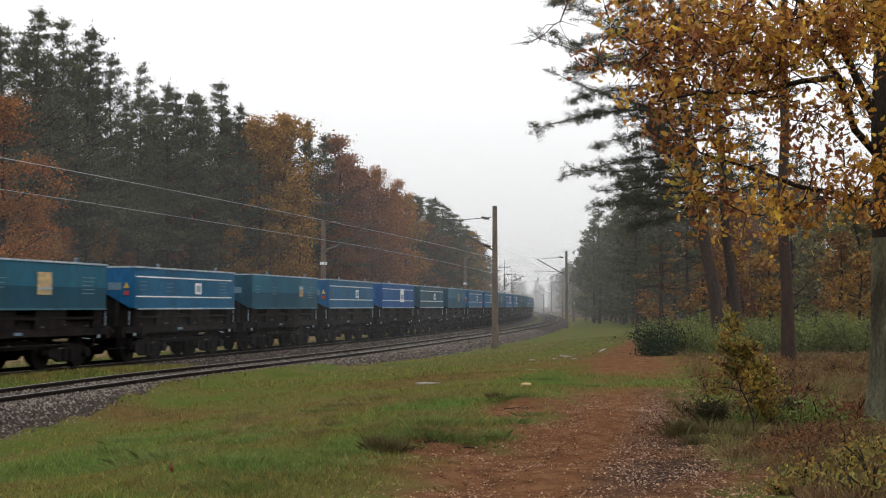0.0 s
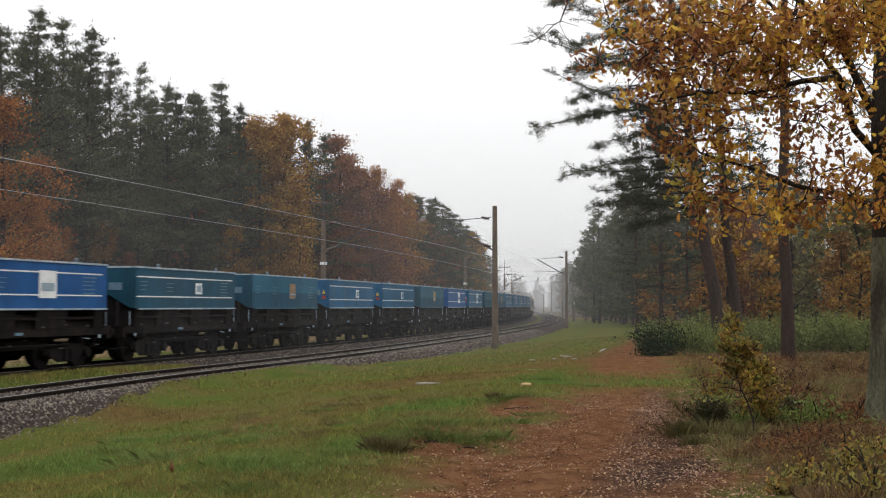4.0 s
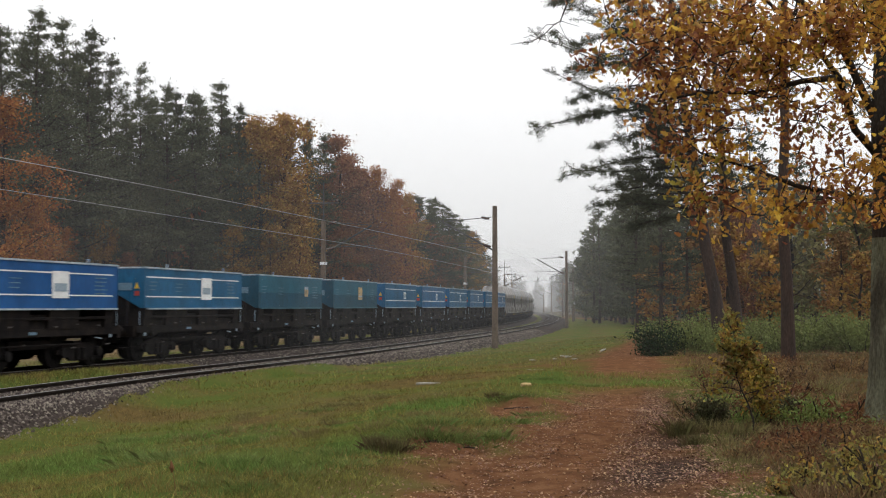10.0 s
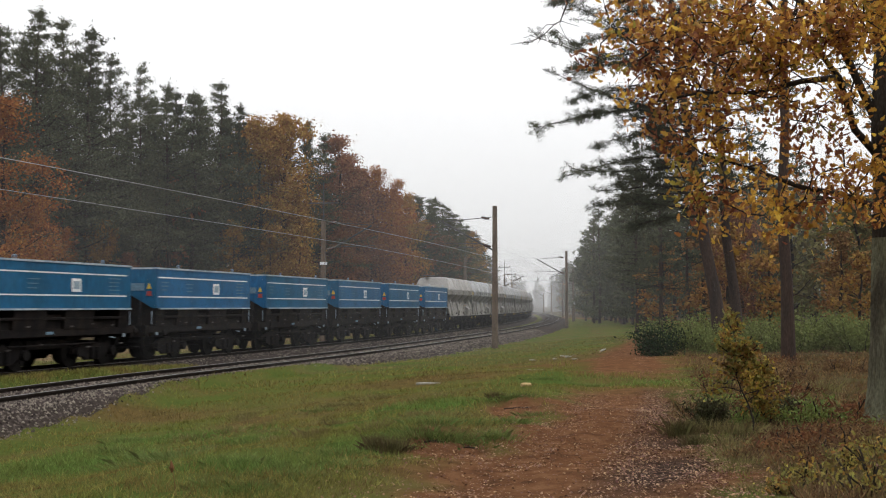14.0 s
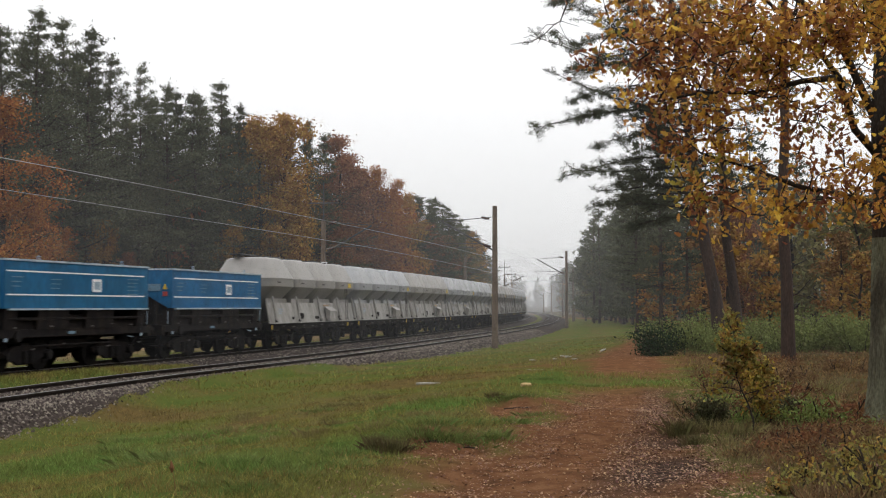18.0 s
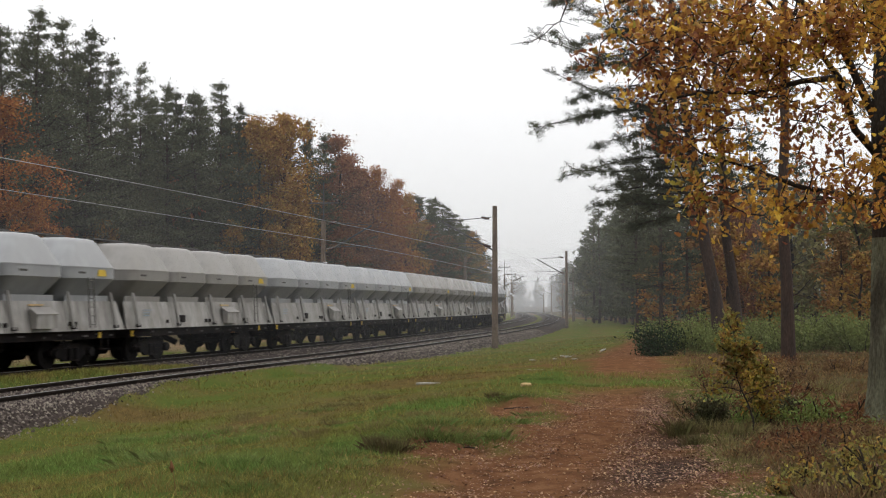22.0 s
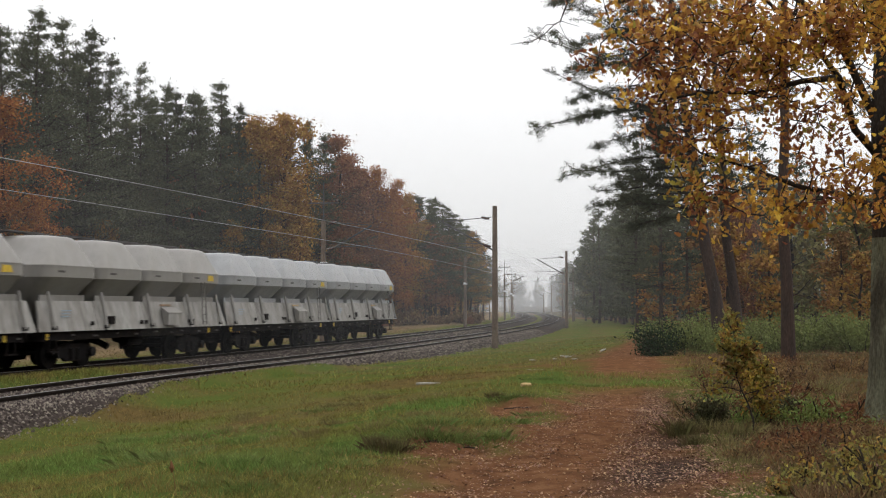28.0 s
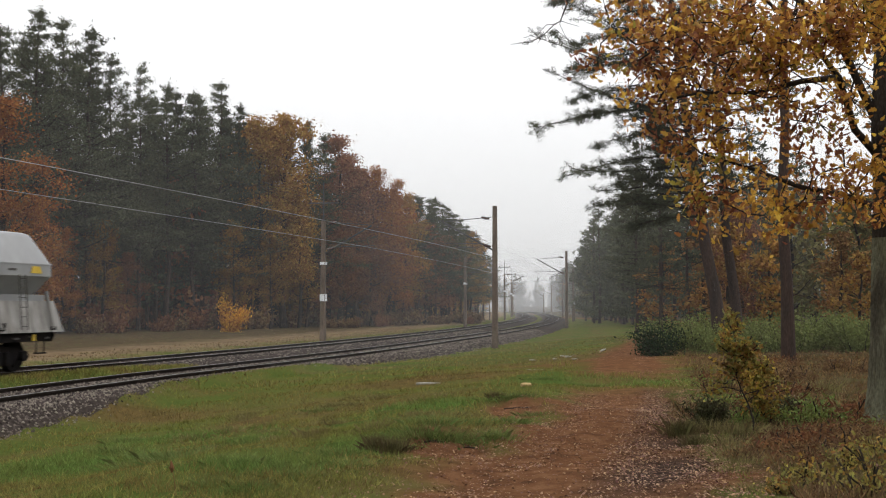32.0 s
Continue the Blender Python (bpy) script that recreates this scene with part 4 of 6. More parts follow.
def loft(rings):
    s, n = Shape(), len(rings[0])
    f = [(r * n + i, r * n + (i + 1) % n, (r + 1) * n + (i + 1) % n, (r + 1) * n + i) for r in range(len(rings) - 1) for i in range(n)]
    return s.add([p for r in rings for p in r], f + [tuple(range(n - 1, -1, -1)), tuple(range((len(rings) - 1) * n, len(rings) * n))])


def build_silo_wagon(label, variant, paint):
    """Four-chamber powder wagon: domed silos over sloping side plates."""
    w = thing("silo_wagon", label, "wagon", "grey silo wagons of the goods train")
    half = 1.365
    cone = loft([ring(0.5, 0.55, 1.3, 0.25), ring(half - 0.16, 0.8, 2.1, 0.34), ring(half - 0.03, 1.36, 2.66, 0.36), ring(half, 1.41, 2.72, 0.36)]).mesh("cone", paint, smooth=True)
    band = loft([ring(half, 1.42, 2.72, 0.36), ring(half, 1.42, 3.06, 0.36)]).mesh("band", paint, smooth=True)
    dome = loft([ring(half - dx, 1.42 - dy, z, c) for dx, dy, z, c in ((0, 0, 3.06, 0.36), (0.03, 0.012, 3.09, 0.36), (0.30, 0.16, 3.46, 0.34), (0.55, 0.30, 3.81, 0.32), (0.60, 0.335, 3.875, 0.32), (0.66, 0.39, 3.93, 0.32),
                 (0.75, 0.50, 3.965, 0.3), (0.88, 0.7, 3.985, 0.26), (1.0, 0.9, 3.995, 0.2), (1.15, 1.1, 4.0, 0.14))]).mesh("dome", paint, smooth=True)
    for me in (cone, band, dome):
        me.set_sharp_from_angle(angle=radians(24))
    me_seam = loft([ring(half + 0.012, 1.432, 3.04, 0.37), ring(half + 0.012, 1.432, 3.075, 0.37)]).mesh("seam", paint)
    for i in range(4):
        x = (i - 1.5) * 2.9
        s = part("dome", dome, None, w, "pale grey domed silo top", at=pose(x, 0, 0))
        part("band", band, None, s)
        part("cone", cone, None, s)
        part("seam", me_seam, None, s)
        part("hatch", Shape().disc((0, 0, 4.0), (0, 0, 1), 0.28, 0.06, 14), M_STEEL, s, "round filling hatch")
        part("name_plate", Shape().box(-0.85, -0.5, -1.432, -1.42, 2.86, 2.92), M_STEEL, s)
    # side plates: upper strip, sloping skirt, raised posts
    for sy in (-1, 1):
        for i in range(4):
            x0, x1 = (i - 2) * 2.97, (i - 1) * 2.97
            a = 0.2 if i == 0 else 0.0
            c = 0.2 if i == 3 else 0.0
            sk = Shape().add([(x0 + 0.01, sy * 1.2, 2.02), (x1 - 0.01, sy * 1.2, 2.02), (x1 - 0.01 + c, sy * 1.44, 1.12), (x0 + 0.01 - a, sy * 1.44, 1.12),
                              (x0 + 0.01, sy * 1.16, 2.02), (x1 - 0.01, sy * 1.16, 2.02), (x1 - 0.01 + c, sy * 1.40, 1.12), (x0 + 0.01 - a, sy * 1.40, 1.12)],
                             [(0, 1, 2, 3), (7, 6, 5, 4), (0, 4, 5, 1), (1, 5, 6, 2), (2, 6, 7, 3), (3, 7, 4, 0)])
            part("side_plate", sk, M_SKIRT, w, "dusty streaked grey side plate")
            part("upper_strip", Shape().box(x0 + 0.35, x1 - 0.25, *sorted((sy * 1.02, sy * 1.06)), 2.0, 2.2), paint, w)
        for i in range(5):
            x = (i - 2) * 2.87 + (0.22 if i < 4 else -0.3)
            part("post", Shape().rod((x, sy * 1.3, 2.3), (x + 0.08, sy * 1.49, 1.22), 0.055, 0.055, 5), M_GREY, w, "leaning grey side post")
            part("foot", Shape().box(x + 0.0, x + 0.22, *sorted((sy * 1.45, sy * 1.5)), 1.18, 1.28), M_BLACK, w)
    # control cabinet and small fittings on the meadow side
    cab = part("cabinet", Shape().prism([(-1.35, 1.82), (-1.62, 1.62), (-1.62, 1.22), (-1.45, 1.22)], 1.15, 2.15), M_SKIRT, w, "grey box with a sloping lid")
    part("lid", Shape().prism([(-1.345, 1.845), (-1.64, 1.64), (-1.63, 1.615), (-1.34, 1.815)], 1.12, 2.18), M_GREY, cab)
    plate(w, "label_plate", 1.25, 1.95, 1.87, 1.93, M_ORANGE, -1.25, "small orange label", depth=0.03)
    lad = part("ladder", Shape().rod((4.02, -1.50, 1.2), (3.96, -1.44, 2.75), 0.018, 0.018, 5).rod((4.32, -1.50, 1.2), (4.26, -1.44, 2.75), 0.018, 0.018, 5), M_STEEL, w, "thin grey side ladder")
    for k in range(6):
        zz, f = 1.3 + 0.27 * k, k / 5
        part("rung", Shape().rod((4.02 - 0.05 * f, -1.498 + 0.05 * f, zz), (4.32 - 0.05 * f, -1.498 + 0.05 * f, zz), 0.012, 0.012, 4), M_STEEL, lad)
    for k, x in enumerate((-5.55, -4.3, -3.1, -1.7, -0.55, 0.7, 1.9, 2.6, 3.9, 4.6, 5.4)):
        part("pale_fitting", Shape().box(x, x + 0.06 + 0.1 * (k % 3), -1.345, -1.302, 0.93 + 0.05 * (k % 2), 0.98 + 0.05 * (k % 2)), M_STEEL, w)
    wheel = Shape()
    for k in range(16):
        a, b = k * math.pi / 8, (k + 1) * math.pi / 8
        wheel.rod((2.9 + 0.2 * math.cos(a), -1.38, 0.8 + 0.2 * math.sin(a)), (2.9 + 0.2 * math.cos(b), -1.38, 0.8 + 0.2 * math.sin(b)), 0.018, 0.018, 4)
    for k in range(3):
        a = k * math.pi / 3
        wheel.rod((2.9 - 0.2 * math.cos(a), -1.38, 0.8 - 0.2 * math.sin(a)), (2.9 + 0.2 * math.cos(a), -1.38, 0.8 + 0.2 * math.sin(a)), 0.014, 0.014, 4)
    part("brake_wheel", wheel.rod((2.9, -1.38, 0.8), (2.9, -1.2, 0.95), 0.03), M_WHEEL, w, "spoked hand brake wheel")
    for x in (-3.4, -0.4, -0.1, 3.0, 3.25):
        part("fitting", Shape().box(x, x + 0.14, -1.46, -1.42, 1.28, 1.4), M_BLACK, w)
    part("ladder_box", Shape().box(-2.35, -2.05, -1.47, -1.36, 1.3, 1.55), M_BLACK, w)
    text_bars(w, -4.9, 1.75, 3, 0.5, 0.03, 0.09, -1.36)
    part("warning_sign", Shape().prism([(4.5, 2.8), (5.0, 2.8), (4.93, 3.0), (4.57, 3.0)], -1.44, -1.425, "y"), M_YELLOW, w, "yellow warning sign")
    fr = part("underframe", Shape().box(-5.75, 5.75, -1.3, -1.18, 0.86, 1.11).box(-5.75, 5.75, 1.18, 1.3, 0.86, 1.11).box(-5.75, -5.6, -1.3, 1.3, 0.84, 1.14).box(5.6, 5.75, -1.3, 1.3, 0.84, 1.14).box(-5.6, 5.6, -0.25, 0.25, 0.8, 1.12).box(-5.6, 5.6, -1.2, 1.2, 1.08, 1.12), M_BLACK, w, "black underframe")
    for x in (-0.9, 0.55):
        part("outlet", Shape().tube([(x, 0, 1.3), (x, 0, 0.75), (x, -0.5, 0.55)], [0.4, 0.16, 0.12], 8), M_BLACK, fr)
    part("air_tank", Shape().disc((0.2, -0.75, 0.72), (1, 0, 0), 0.17, 0.5, 10), M_BLACK, w)
    for x in (-5.2, 5.2):
        part("step", Shape().box(x - 0.2, x + 0.2, -1.36, -1.2, 0.5, 0.54).rod((x - 0.18, -1.28, 0.52), (x - 0.18, -1.28, 0.9), 0.02).rod((x + 0.18, -1.28, 0.52), (x + 0.18, -1.28, 0.9), 0.02), M_BLACK, w)
        part("yellow_mark", Shape().box(x - 0.42, x - 0.28, -1.33, -1.302, 0.88, 1.06), M_YELLOW, w)
    # catwalks beside the hatches
    for i in range(4):
        x = (i - 1.5) * 2.9
        cw = part("catwalk", Shape().box(x - 0.98, x + 0.98, 0.3, 0.74, 4.11, 4.128).box(x - 0.98, x + 0.98, 0.285, 0.30, 4.1, 4.15).box(x - 0.98, x + 0.98, 0.74, 0.755, 4.1, 4.15), M_STEEL, w, "dark grating catwalk beside the hatch")
        for dx in (-0.45, 0.45):
            part("catwalk_leg", Shape().rod((x + dx, 0.5, 3.9), (x + dx, 0.5, 4.11), 0.02), M_STEEL, cw)
    part("catwalk_rail", Shape().rod((-5.3, 0.5, 4.12), (5.3, 0.5, 4.12), 0.015, 0.015, 5), M_STEEL, w, "thin rail that joins the catwalks")
    buffers(w, 6.16)
    for x in (-3.75, 3.75):
        build_bogie(w, x, 1.8)
    return w


M_DIM = material("dim_lettering", (0.13, 0.23, 0.31), 0.8, spots=0.4, scale=20)
M_FADED = material("faded_pale_blue_lettering", (0.30, 0.38, 0.45), 0.8, spots=0.4, scale=20)
M_RIM = material("scuffed_pale_edge", (0.42, 0.47, 0.50), 0.7, spots=0.5, scale=2.5, second=(0.20, 0.28, 0.34), fine=14)

WAGONS = []                       # (thing, place on the line at the end of the clip, half the distance of its bogies)


def build_train():
    kinds = {
        "B": build_tipper(M_BLUE, True, "white", 1, "blue hopper wagon with two white stripes and a small placard"),
        "L": build_tipper(M_BLUE, True, "large", 2, "blue hopper wagon with white stripes and a large placard"),
        "S": build_tipper(M_VIVID, True, "large", 3, "royal blue hopper wagon with white stripes and large placard"),
        "T": build_tipper(M_TEAL, False, "orange", 4, "weathered teal hopper wagon with a faded orange placard"),
        "D": build_tipper(M_TEAL, True, "white", 5, "dark teal hopper wagon with faint white stripes"),
        "P": build_tipper(M_TEAL, False, "small", 6, "weathered teal hopper wagon with a small orange placard"),
    }
    silos = [build_silo_wagon("warm grey dusty silo wagon with four domed chambers", 0, M_GREY), build_silo_wagon("pale bluish-grey silo wagon with four domed chambers", 1, M_PALE)]
    for k in range(9):
        WAGONS.append((copy_thing(silos[int("110011010"[k])], Matrix()), -2.7 - 12.33 * k, 3.75))
    for k, c in enumerate("BBBBBBTPLSTBBTDSBPBTB"):
        WAGONS.append((copy_thing(kinds[c], Matrix()), -112.2 - 9.47 * k, 2.3))
    for ob in (*kinds.values(), *silos):
        for o in (*ob.children_recursive, ob):
            bpy.data.objects.remove(o)


def travelled(t):
    """Metres still to go until the clip's end: the train slows down a little."""
    return (9.5 * 32 - 0.00975 * 1024) - (9.5 * t - 0.00975 * t * t)


def motions():
    for ob, s_end, pivot in WAGONS:
        rows = []
        for i in range(65):
            t = i * 0.5
            s = s_end + travelled(t)
            xa, ya, _ = on_line(s - pivot)
            xb, yb, _ = on_line(s + pivot)
            rows.append((t, pose((xa + xb) / 2, (ya + yb) / 2, 0.0, 0, 0, math.degrees(math.atan2(yb - ya, xb - xa)))))
        walk(ob, rows)
        # the wheels roll on the rails
        turns = [(i / 15, math.degrees(travelled(i / 15) / 0.46)) for i in range(481)]
        for w in ob.children_recursive:
            if w.name.startswith("wheelset"):
                x = w.matrix_basis.translation.x
                walk(w, [(t, pose(x, 0, 0.46, 0, a % 360, 0)) for t, a in turns])

# ------------------------------------------------------------ the place
build_ground()
build_track(lambda s: 0.0 * s, "far railway track on grey ballast under the train")
build_track(near_line, "near railway track on crushed stone beside the meadow")
build_train()

LEFT_S = [38.5, 92.9, 157.1, 199.3, 242.2, 295.0, 350.0]
RIGHT_S = [36.7, 90.6, 147.0, 222.0, 290.0, 340.0, 390.0]
for i, s in enumerate(LEFT_S):
    build_pole(s, -2.9, -1, "weathered concrete catenary mast with a steel top beside the track", 6.9, 2.3, ((2.45, 0.42), (4.6, 0.16)) if i == 0 else ((4.4, 0.2),))
for i, s in enumerate(RIGHT_S):
    build_pole(s, NEAR + 2.9, 1, "brown weathered concrete catenary mast beside the meadow", 7.45, 0.0, ((2.7, 0.4),) if i == 2 else ())
lp = thing("line_post", "dark line-side post with a white cap", "post", at=pose(19.9, 181.0, float(ground_z(np.array([19.9]), np.array([181.0]))[0])))
part("shaft", Shape().box(-0.24, 0.24, -0.15, 0.15, -0.3, 2.3), M_CONCRETE, lp, bevel=0.02)
part("cap", Shape().box(-0.25, 0.25, -0.16, 0.16, 2.3, 2.85), M_WHITE, lp, "white painted cap", bevel=0.02)
posts = [-60.0, -10.0] + LEFT_S
build_wire(0.0, posts, 5.30, 5.26, 0.010, "contact_wire", "thin bright contact wire over the far track", M_COPPER)
build_wire(0.0, posts, 6.75, 6.1, 0.006, "messenger_wire", "thin dark messenger wire over the far track", M_CABLE)
build_wire(NEAR, posts, 5.26, 5.24, 0.009, "contact_wire", "thin bright contact wire over the near track", M_COPPER)
build_wire(NEAR, posts, 6.75, 6.1, 0.006, "messenger_wire", "thin dark messenger wire over the near track", M_CABLE)
build_wire(-3.7, posts, 8.3, 8.0, 0.008, "feeder_wire", "thin dark feeder wire along the masts", M_CABLE)

# ------------------------------------------------------------ the wood beyond the railway
LOWP = [make_pine(91, 18, 0.05, 3.8, 0.2, 42, 12, (0.55, 0.16), 7, dead=4, droop=0.12), make_pine(92, 17, 0.1, 3.6, 0.2, 40, 12, (0.55, 0.16), 7, dead=4)]
LOWB = [make_broadleaf(93, 13, 0.06, 3.6, mat=M_RUSSET, n_limb=16, lobes=4, leaves=20, blade=(0.46, 0.32), fine=False), make_broadleaf(94, 12, 0.06, 3.6, mat=M_OCHRE, n_limb=16, lobes=4, leaves=20, blade=(0.46, 0.32), fine=False), make_broadleaf(95, 12, 0.06, 3.4, mat=M_OLIVE, n_limb=16, lobes=4, leaves=20, blade=(0.46, 0.32), fine=False), make_broadleaf(96, 12, 0.06, 3.5, mat=M_DULL, n_limb=16, lobes=4, leaves=34, blade=(0.34, 0.24), fine=False)]
PINES = [make_forest_pine(11, 20.8, 0.26, 4.9, 0.21), make_forest_pine(12, 20.2, 0.32, 4.5, 0.2), make_forest_pine(13, 21, 0.22, 5.2, 0.22), make_forest_pine(14, 20, 0.34, 4.2, 0.19)]
BEECH = [make_broadleaf(21, 16, 0.12, 4.2, mat=M_BEECH), make_broadleaf(22, 15, 0.15, 3.8, mat=M_BEECH)]
OCHRE = [make_broadleaf(23, 16, 0.18, 3.6, mat=M_OCHRE), make_broadleaf(24, 15, 0.2, 3.3, mat=M_OCHRE)]
RUSSET = [make_broadleaf(25, 16, 0.16, 3.8, mat=M_RUSSET), make_broadleaf(26, 14, 0.12, 3.6, mat=M_RUSSET)]
KINDS = {"p": (PINES, 20.5, "dark green Scots pine at the wood's edge", "pine"), "b": (BEECH, 15.5, "broadleaf tree in orange-brown autumn leaf", "tree"),
         "o": (OCHRE, 15.5, "oak in ochre autumn leaf at the wood's edge", "tree"), "r": (RUSSET, 15.0, "russet-leaved broadleaf tree in the wood", "tree")}
rng = random.Random(5)


def plant(kind, x, y, h, fat=1.0):
    kinds, h0, label, cat = KINDS[kind]
    ob = put(rng.choice(kinds), x, y, rng.uniform(0, 360), h / h0 * fat, h / h0)
    return tagged(ob, label, cat, "trees of the wood")


# front row: kind, place, height, fullness
FRONT = [
    ("p", -30.1, 80.3, 20.6, 1.10), ("b", -27.0, 72.5, 15.1, 1.25), ("p", -28.9, 84.2, 23.6, 1.00), ("p", -28.0, 86.7, 22.6, 1.10), ("p", -26.9, 89.6, 23.4, 1.10),
    ("p", -25.9, 91.7, 20.9, 1.00), ("p", -24.4, 95.0, 20.9, 0.75), ("p", -22.7, 97.6, 20.6, 1.00), ("p", -21.1, 99.9, 20.6, 1.00), ("p", -19.3, 102.4, 20.9, 1.00),
    ("p", -17.9, 104.1, 20.0, 0.90), ("o", -16.4, 106.0, 20.2, 1.10), ("o", -14.5, 108.4, 20.0, 1.10), ("p", -12.8, 111.3, 20.0, 0.70), ("p", -11.4, 113.5, 18.1, 1.00),
    ("r", -10.1, 115.5, 18.1, 1.20), ("r", -8.4, 118.0, 17.8, 1.20), ("b", -7.0, 121.1, 17.1, 1.10), ("b", -5.6, 125.1, 16.0, 1.10), ("o", -4.2, 129.1, 15.1, 1.00),
    ("p", -2.7, 133.1, 14.5, 0.90), ("p", -0.9, 137.4, 14.7, 1.00), ("p", 0.7, 141.1, 13.5, 1.00), ("p", 2.2, 149.1, 12.7, 1.00), ("o", 3.7, 157.6, 12.3, 1.00),
    ("o", 5.0, 164.6, 11.2, 1.00), ("p", 6.8, 173.1, 9.6, 1.00), ("b", -27.5, 79.6, 9.9, 1.30), ("b", -28.6, 74.0, 9.5, 1.30), ("b", -26.9, 83.6, 7.9, 1.00),
    ("o", -25.2, 88.1, 8.6, 1.00), ("r", -24.9, 93.5, 7.0, 1.20), ("o", -17.9, 101.6, 9.9, 1.00), ("o", -15.1, 104.0, 9.6, 1.00), ("o", -13.1, 108.2, 13.0, 0.90),
    ("r", -9.5, 114.1, 10.8, 1.10), ("r", -7.2, 117.8, 10.0, 1.10), ("b", -5.1, 126.7, 11.5, 1.00), ("p", -3.0, 136.5, 14.4, 1.50), ("r", -2.1, 136.6, 13.1, 1.30),
    ("p", -1.5, 141.2, 14.5, 1.50), ("p", -0.1, 142.4, 14.0, 1.50), ("r", 0.4, 141.5, 11.9, 1.20), ("p", 1.4, 147.9, 13.2, 1.50), ("o", 2.2, 151.1, 11.5, 1.20),
    ("p", 3.2, 157.3, 12.5, 1.40), ("p", 4.6, 165.8, 11.8, 1.40), ("p", 5.9, 172.4, 10.6, 1.30), ("p", -3.8, 136.5, 14.5, 1.40), ("p", -23.8, 98.6, 15.3, 1.00),
    ("p", -21.2, 102.2, 13.8, 1.00), ("p", 11.0, 60.0, 10.5, 1.0), ("p", 13.6, 66.0, 11.5, 1.0), ("p", 12.4, 76.0, 12.5, 1.0), ("r", 15.0, 60.0, 7.5, 1.1)
]
for kind, x, y, h, fat in FRONT:
    plant(kind, x, y, h, fat)
    if kind == "p" and h > 18 and y < 112:              # a second tree close behind
        plant("p", x - 1.9, y + 2.6, h * rng.uniform(0.9, 0.97), fat)
        if y > 92:
            plant("p", x - 0.4, y + 4.6, h * rng.uniform(0.92, 0.98), fat)
    elif kind != "p" and h > 14 and 100 < y < 135:
        plant(kind, x - 1.6, y + 3.2, h * rng.uniform(0.92, 0.97), fat)
EDGE = [(-75, 30), (-45, 62), (-31, 82), (-24, 96), (-9, 116), (-1, 138), (3, 168), (8, 225), (13, 310), (18, 440)]
deep, behind = [], []                # trees too far inside the woods to count, and unseen ones added behind
for row, (depth, dens) in enumerate(((4.0, 4.5), (9, 5.0), (15, 5.5), (24, 6.0), (33, 5.5), (42, 5.0))):
    for (xa, ya), (xb, yb) in zip(EDGE[:-1], EDGE[1:]):
        d = math.hypot(xb - xa, yb - ya)
        n = max(1, round(d / dens * (1.0 if ya < 160 else 0.5)))
        if row > 3 and ya > 130:
            continue
        nx, ny = -(yb - ya) / d, (xb - xa) / d
        for i in range(n):
            u = (i + rng.uniform(0, 1)) / n
            q = depth + rng.uniform(-2, 2)
            x, y = xa + (xb - xa) * u + nx * q, ya + (yb - ya) * u + ny * q
            k = rng.choice("pprrob" if row < 2 else "pprbr")
            h = np.interp(y, [85, 108, 125, 150, 260], [19.3, 17.3, 13.4, 9.8, 9.0]) * rng.uniform(0.85, 1.05) * (1.0 if k == "p" else 0.85)
            if row > 2:
                deep.append((rng.choice(LOWP) if k == "p" else LOWB["rbo".index(k) % 2 if k != "o" else 1], stand(x, y, rng.uniform(0, 360), h / (17.5 if k == "p" else 12.5), h / (17.5 if k == "p" else 12.5))))
            elif k == "p":
                tagged(put(rng.choice(LOWP), x, y, rng.uniform(0, 360), h / 17.5 * 1.15, h / 17.5), "dark pine inside the wood", "pine", "trees of the wood")
            else:
                tagged(put(LOWB["rbo".index(k) % 2 if k != "o" else 1], x, y, rng.uniform(0, 360), h / 12.5, h / 12.5), "brown-leaved tree inside the wood", "tree", "trees of the wood")
for ob in (*PINES, *BEECH, *OCHRE, *RUSSET):
    for o in (*ob.children_recursive, ob):
        bpy.data.objects.remove(o)

# ------------------------------------------------------------ trees beside the meadow
def lobed_leaves(name, centres, size, mat, rng, droop=0.35):
    """Oak leaves: a lobed blade folded along its rib."""
    side = [(0.0, 0.03), (0.22, 0.16), (0.30, 0.09), (0.48, 0.27), (0.58, 0.15), (0.76, 0.25), (0.86, 0.13), (1.0, 0.0)]
    out = [(0.0, -0.03)] + side + [(a, -b) for a, b in side[-2:0:-1]]
    tpl = np.array([(a - 0.4, b * 1.15, abs(b) * 0.35 - 0.12 * (a - 0.4) ** 2) for a, b in out])
    n, k = len(centres), len(tpl)
    d = rng.normal(size=(n, 3))
    d[:, 2] -= droop
    d /= np.linalg.norm(d, axis=1)[:, None]
    w = np.cross(d, rng.normal(size=(n, 3)))
    w /= np.linalg.norm(w, axis=1)[:, None]
    u = np.cross(d, w)
    s = size * rng.uniform(0.6, 1.3, n)[:, None, None]
    v = centres[:, None] + s * (tpl[None, :, :1] * d[:, None] + tpl[None, :, 1:2] * w[:, None] + tpl[None, :, 2:] * u[:, None])
    return fast_mesh(name, v.reshape(-1, 3), np.arange(n * k).reshape(n, k), mat)


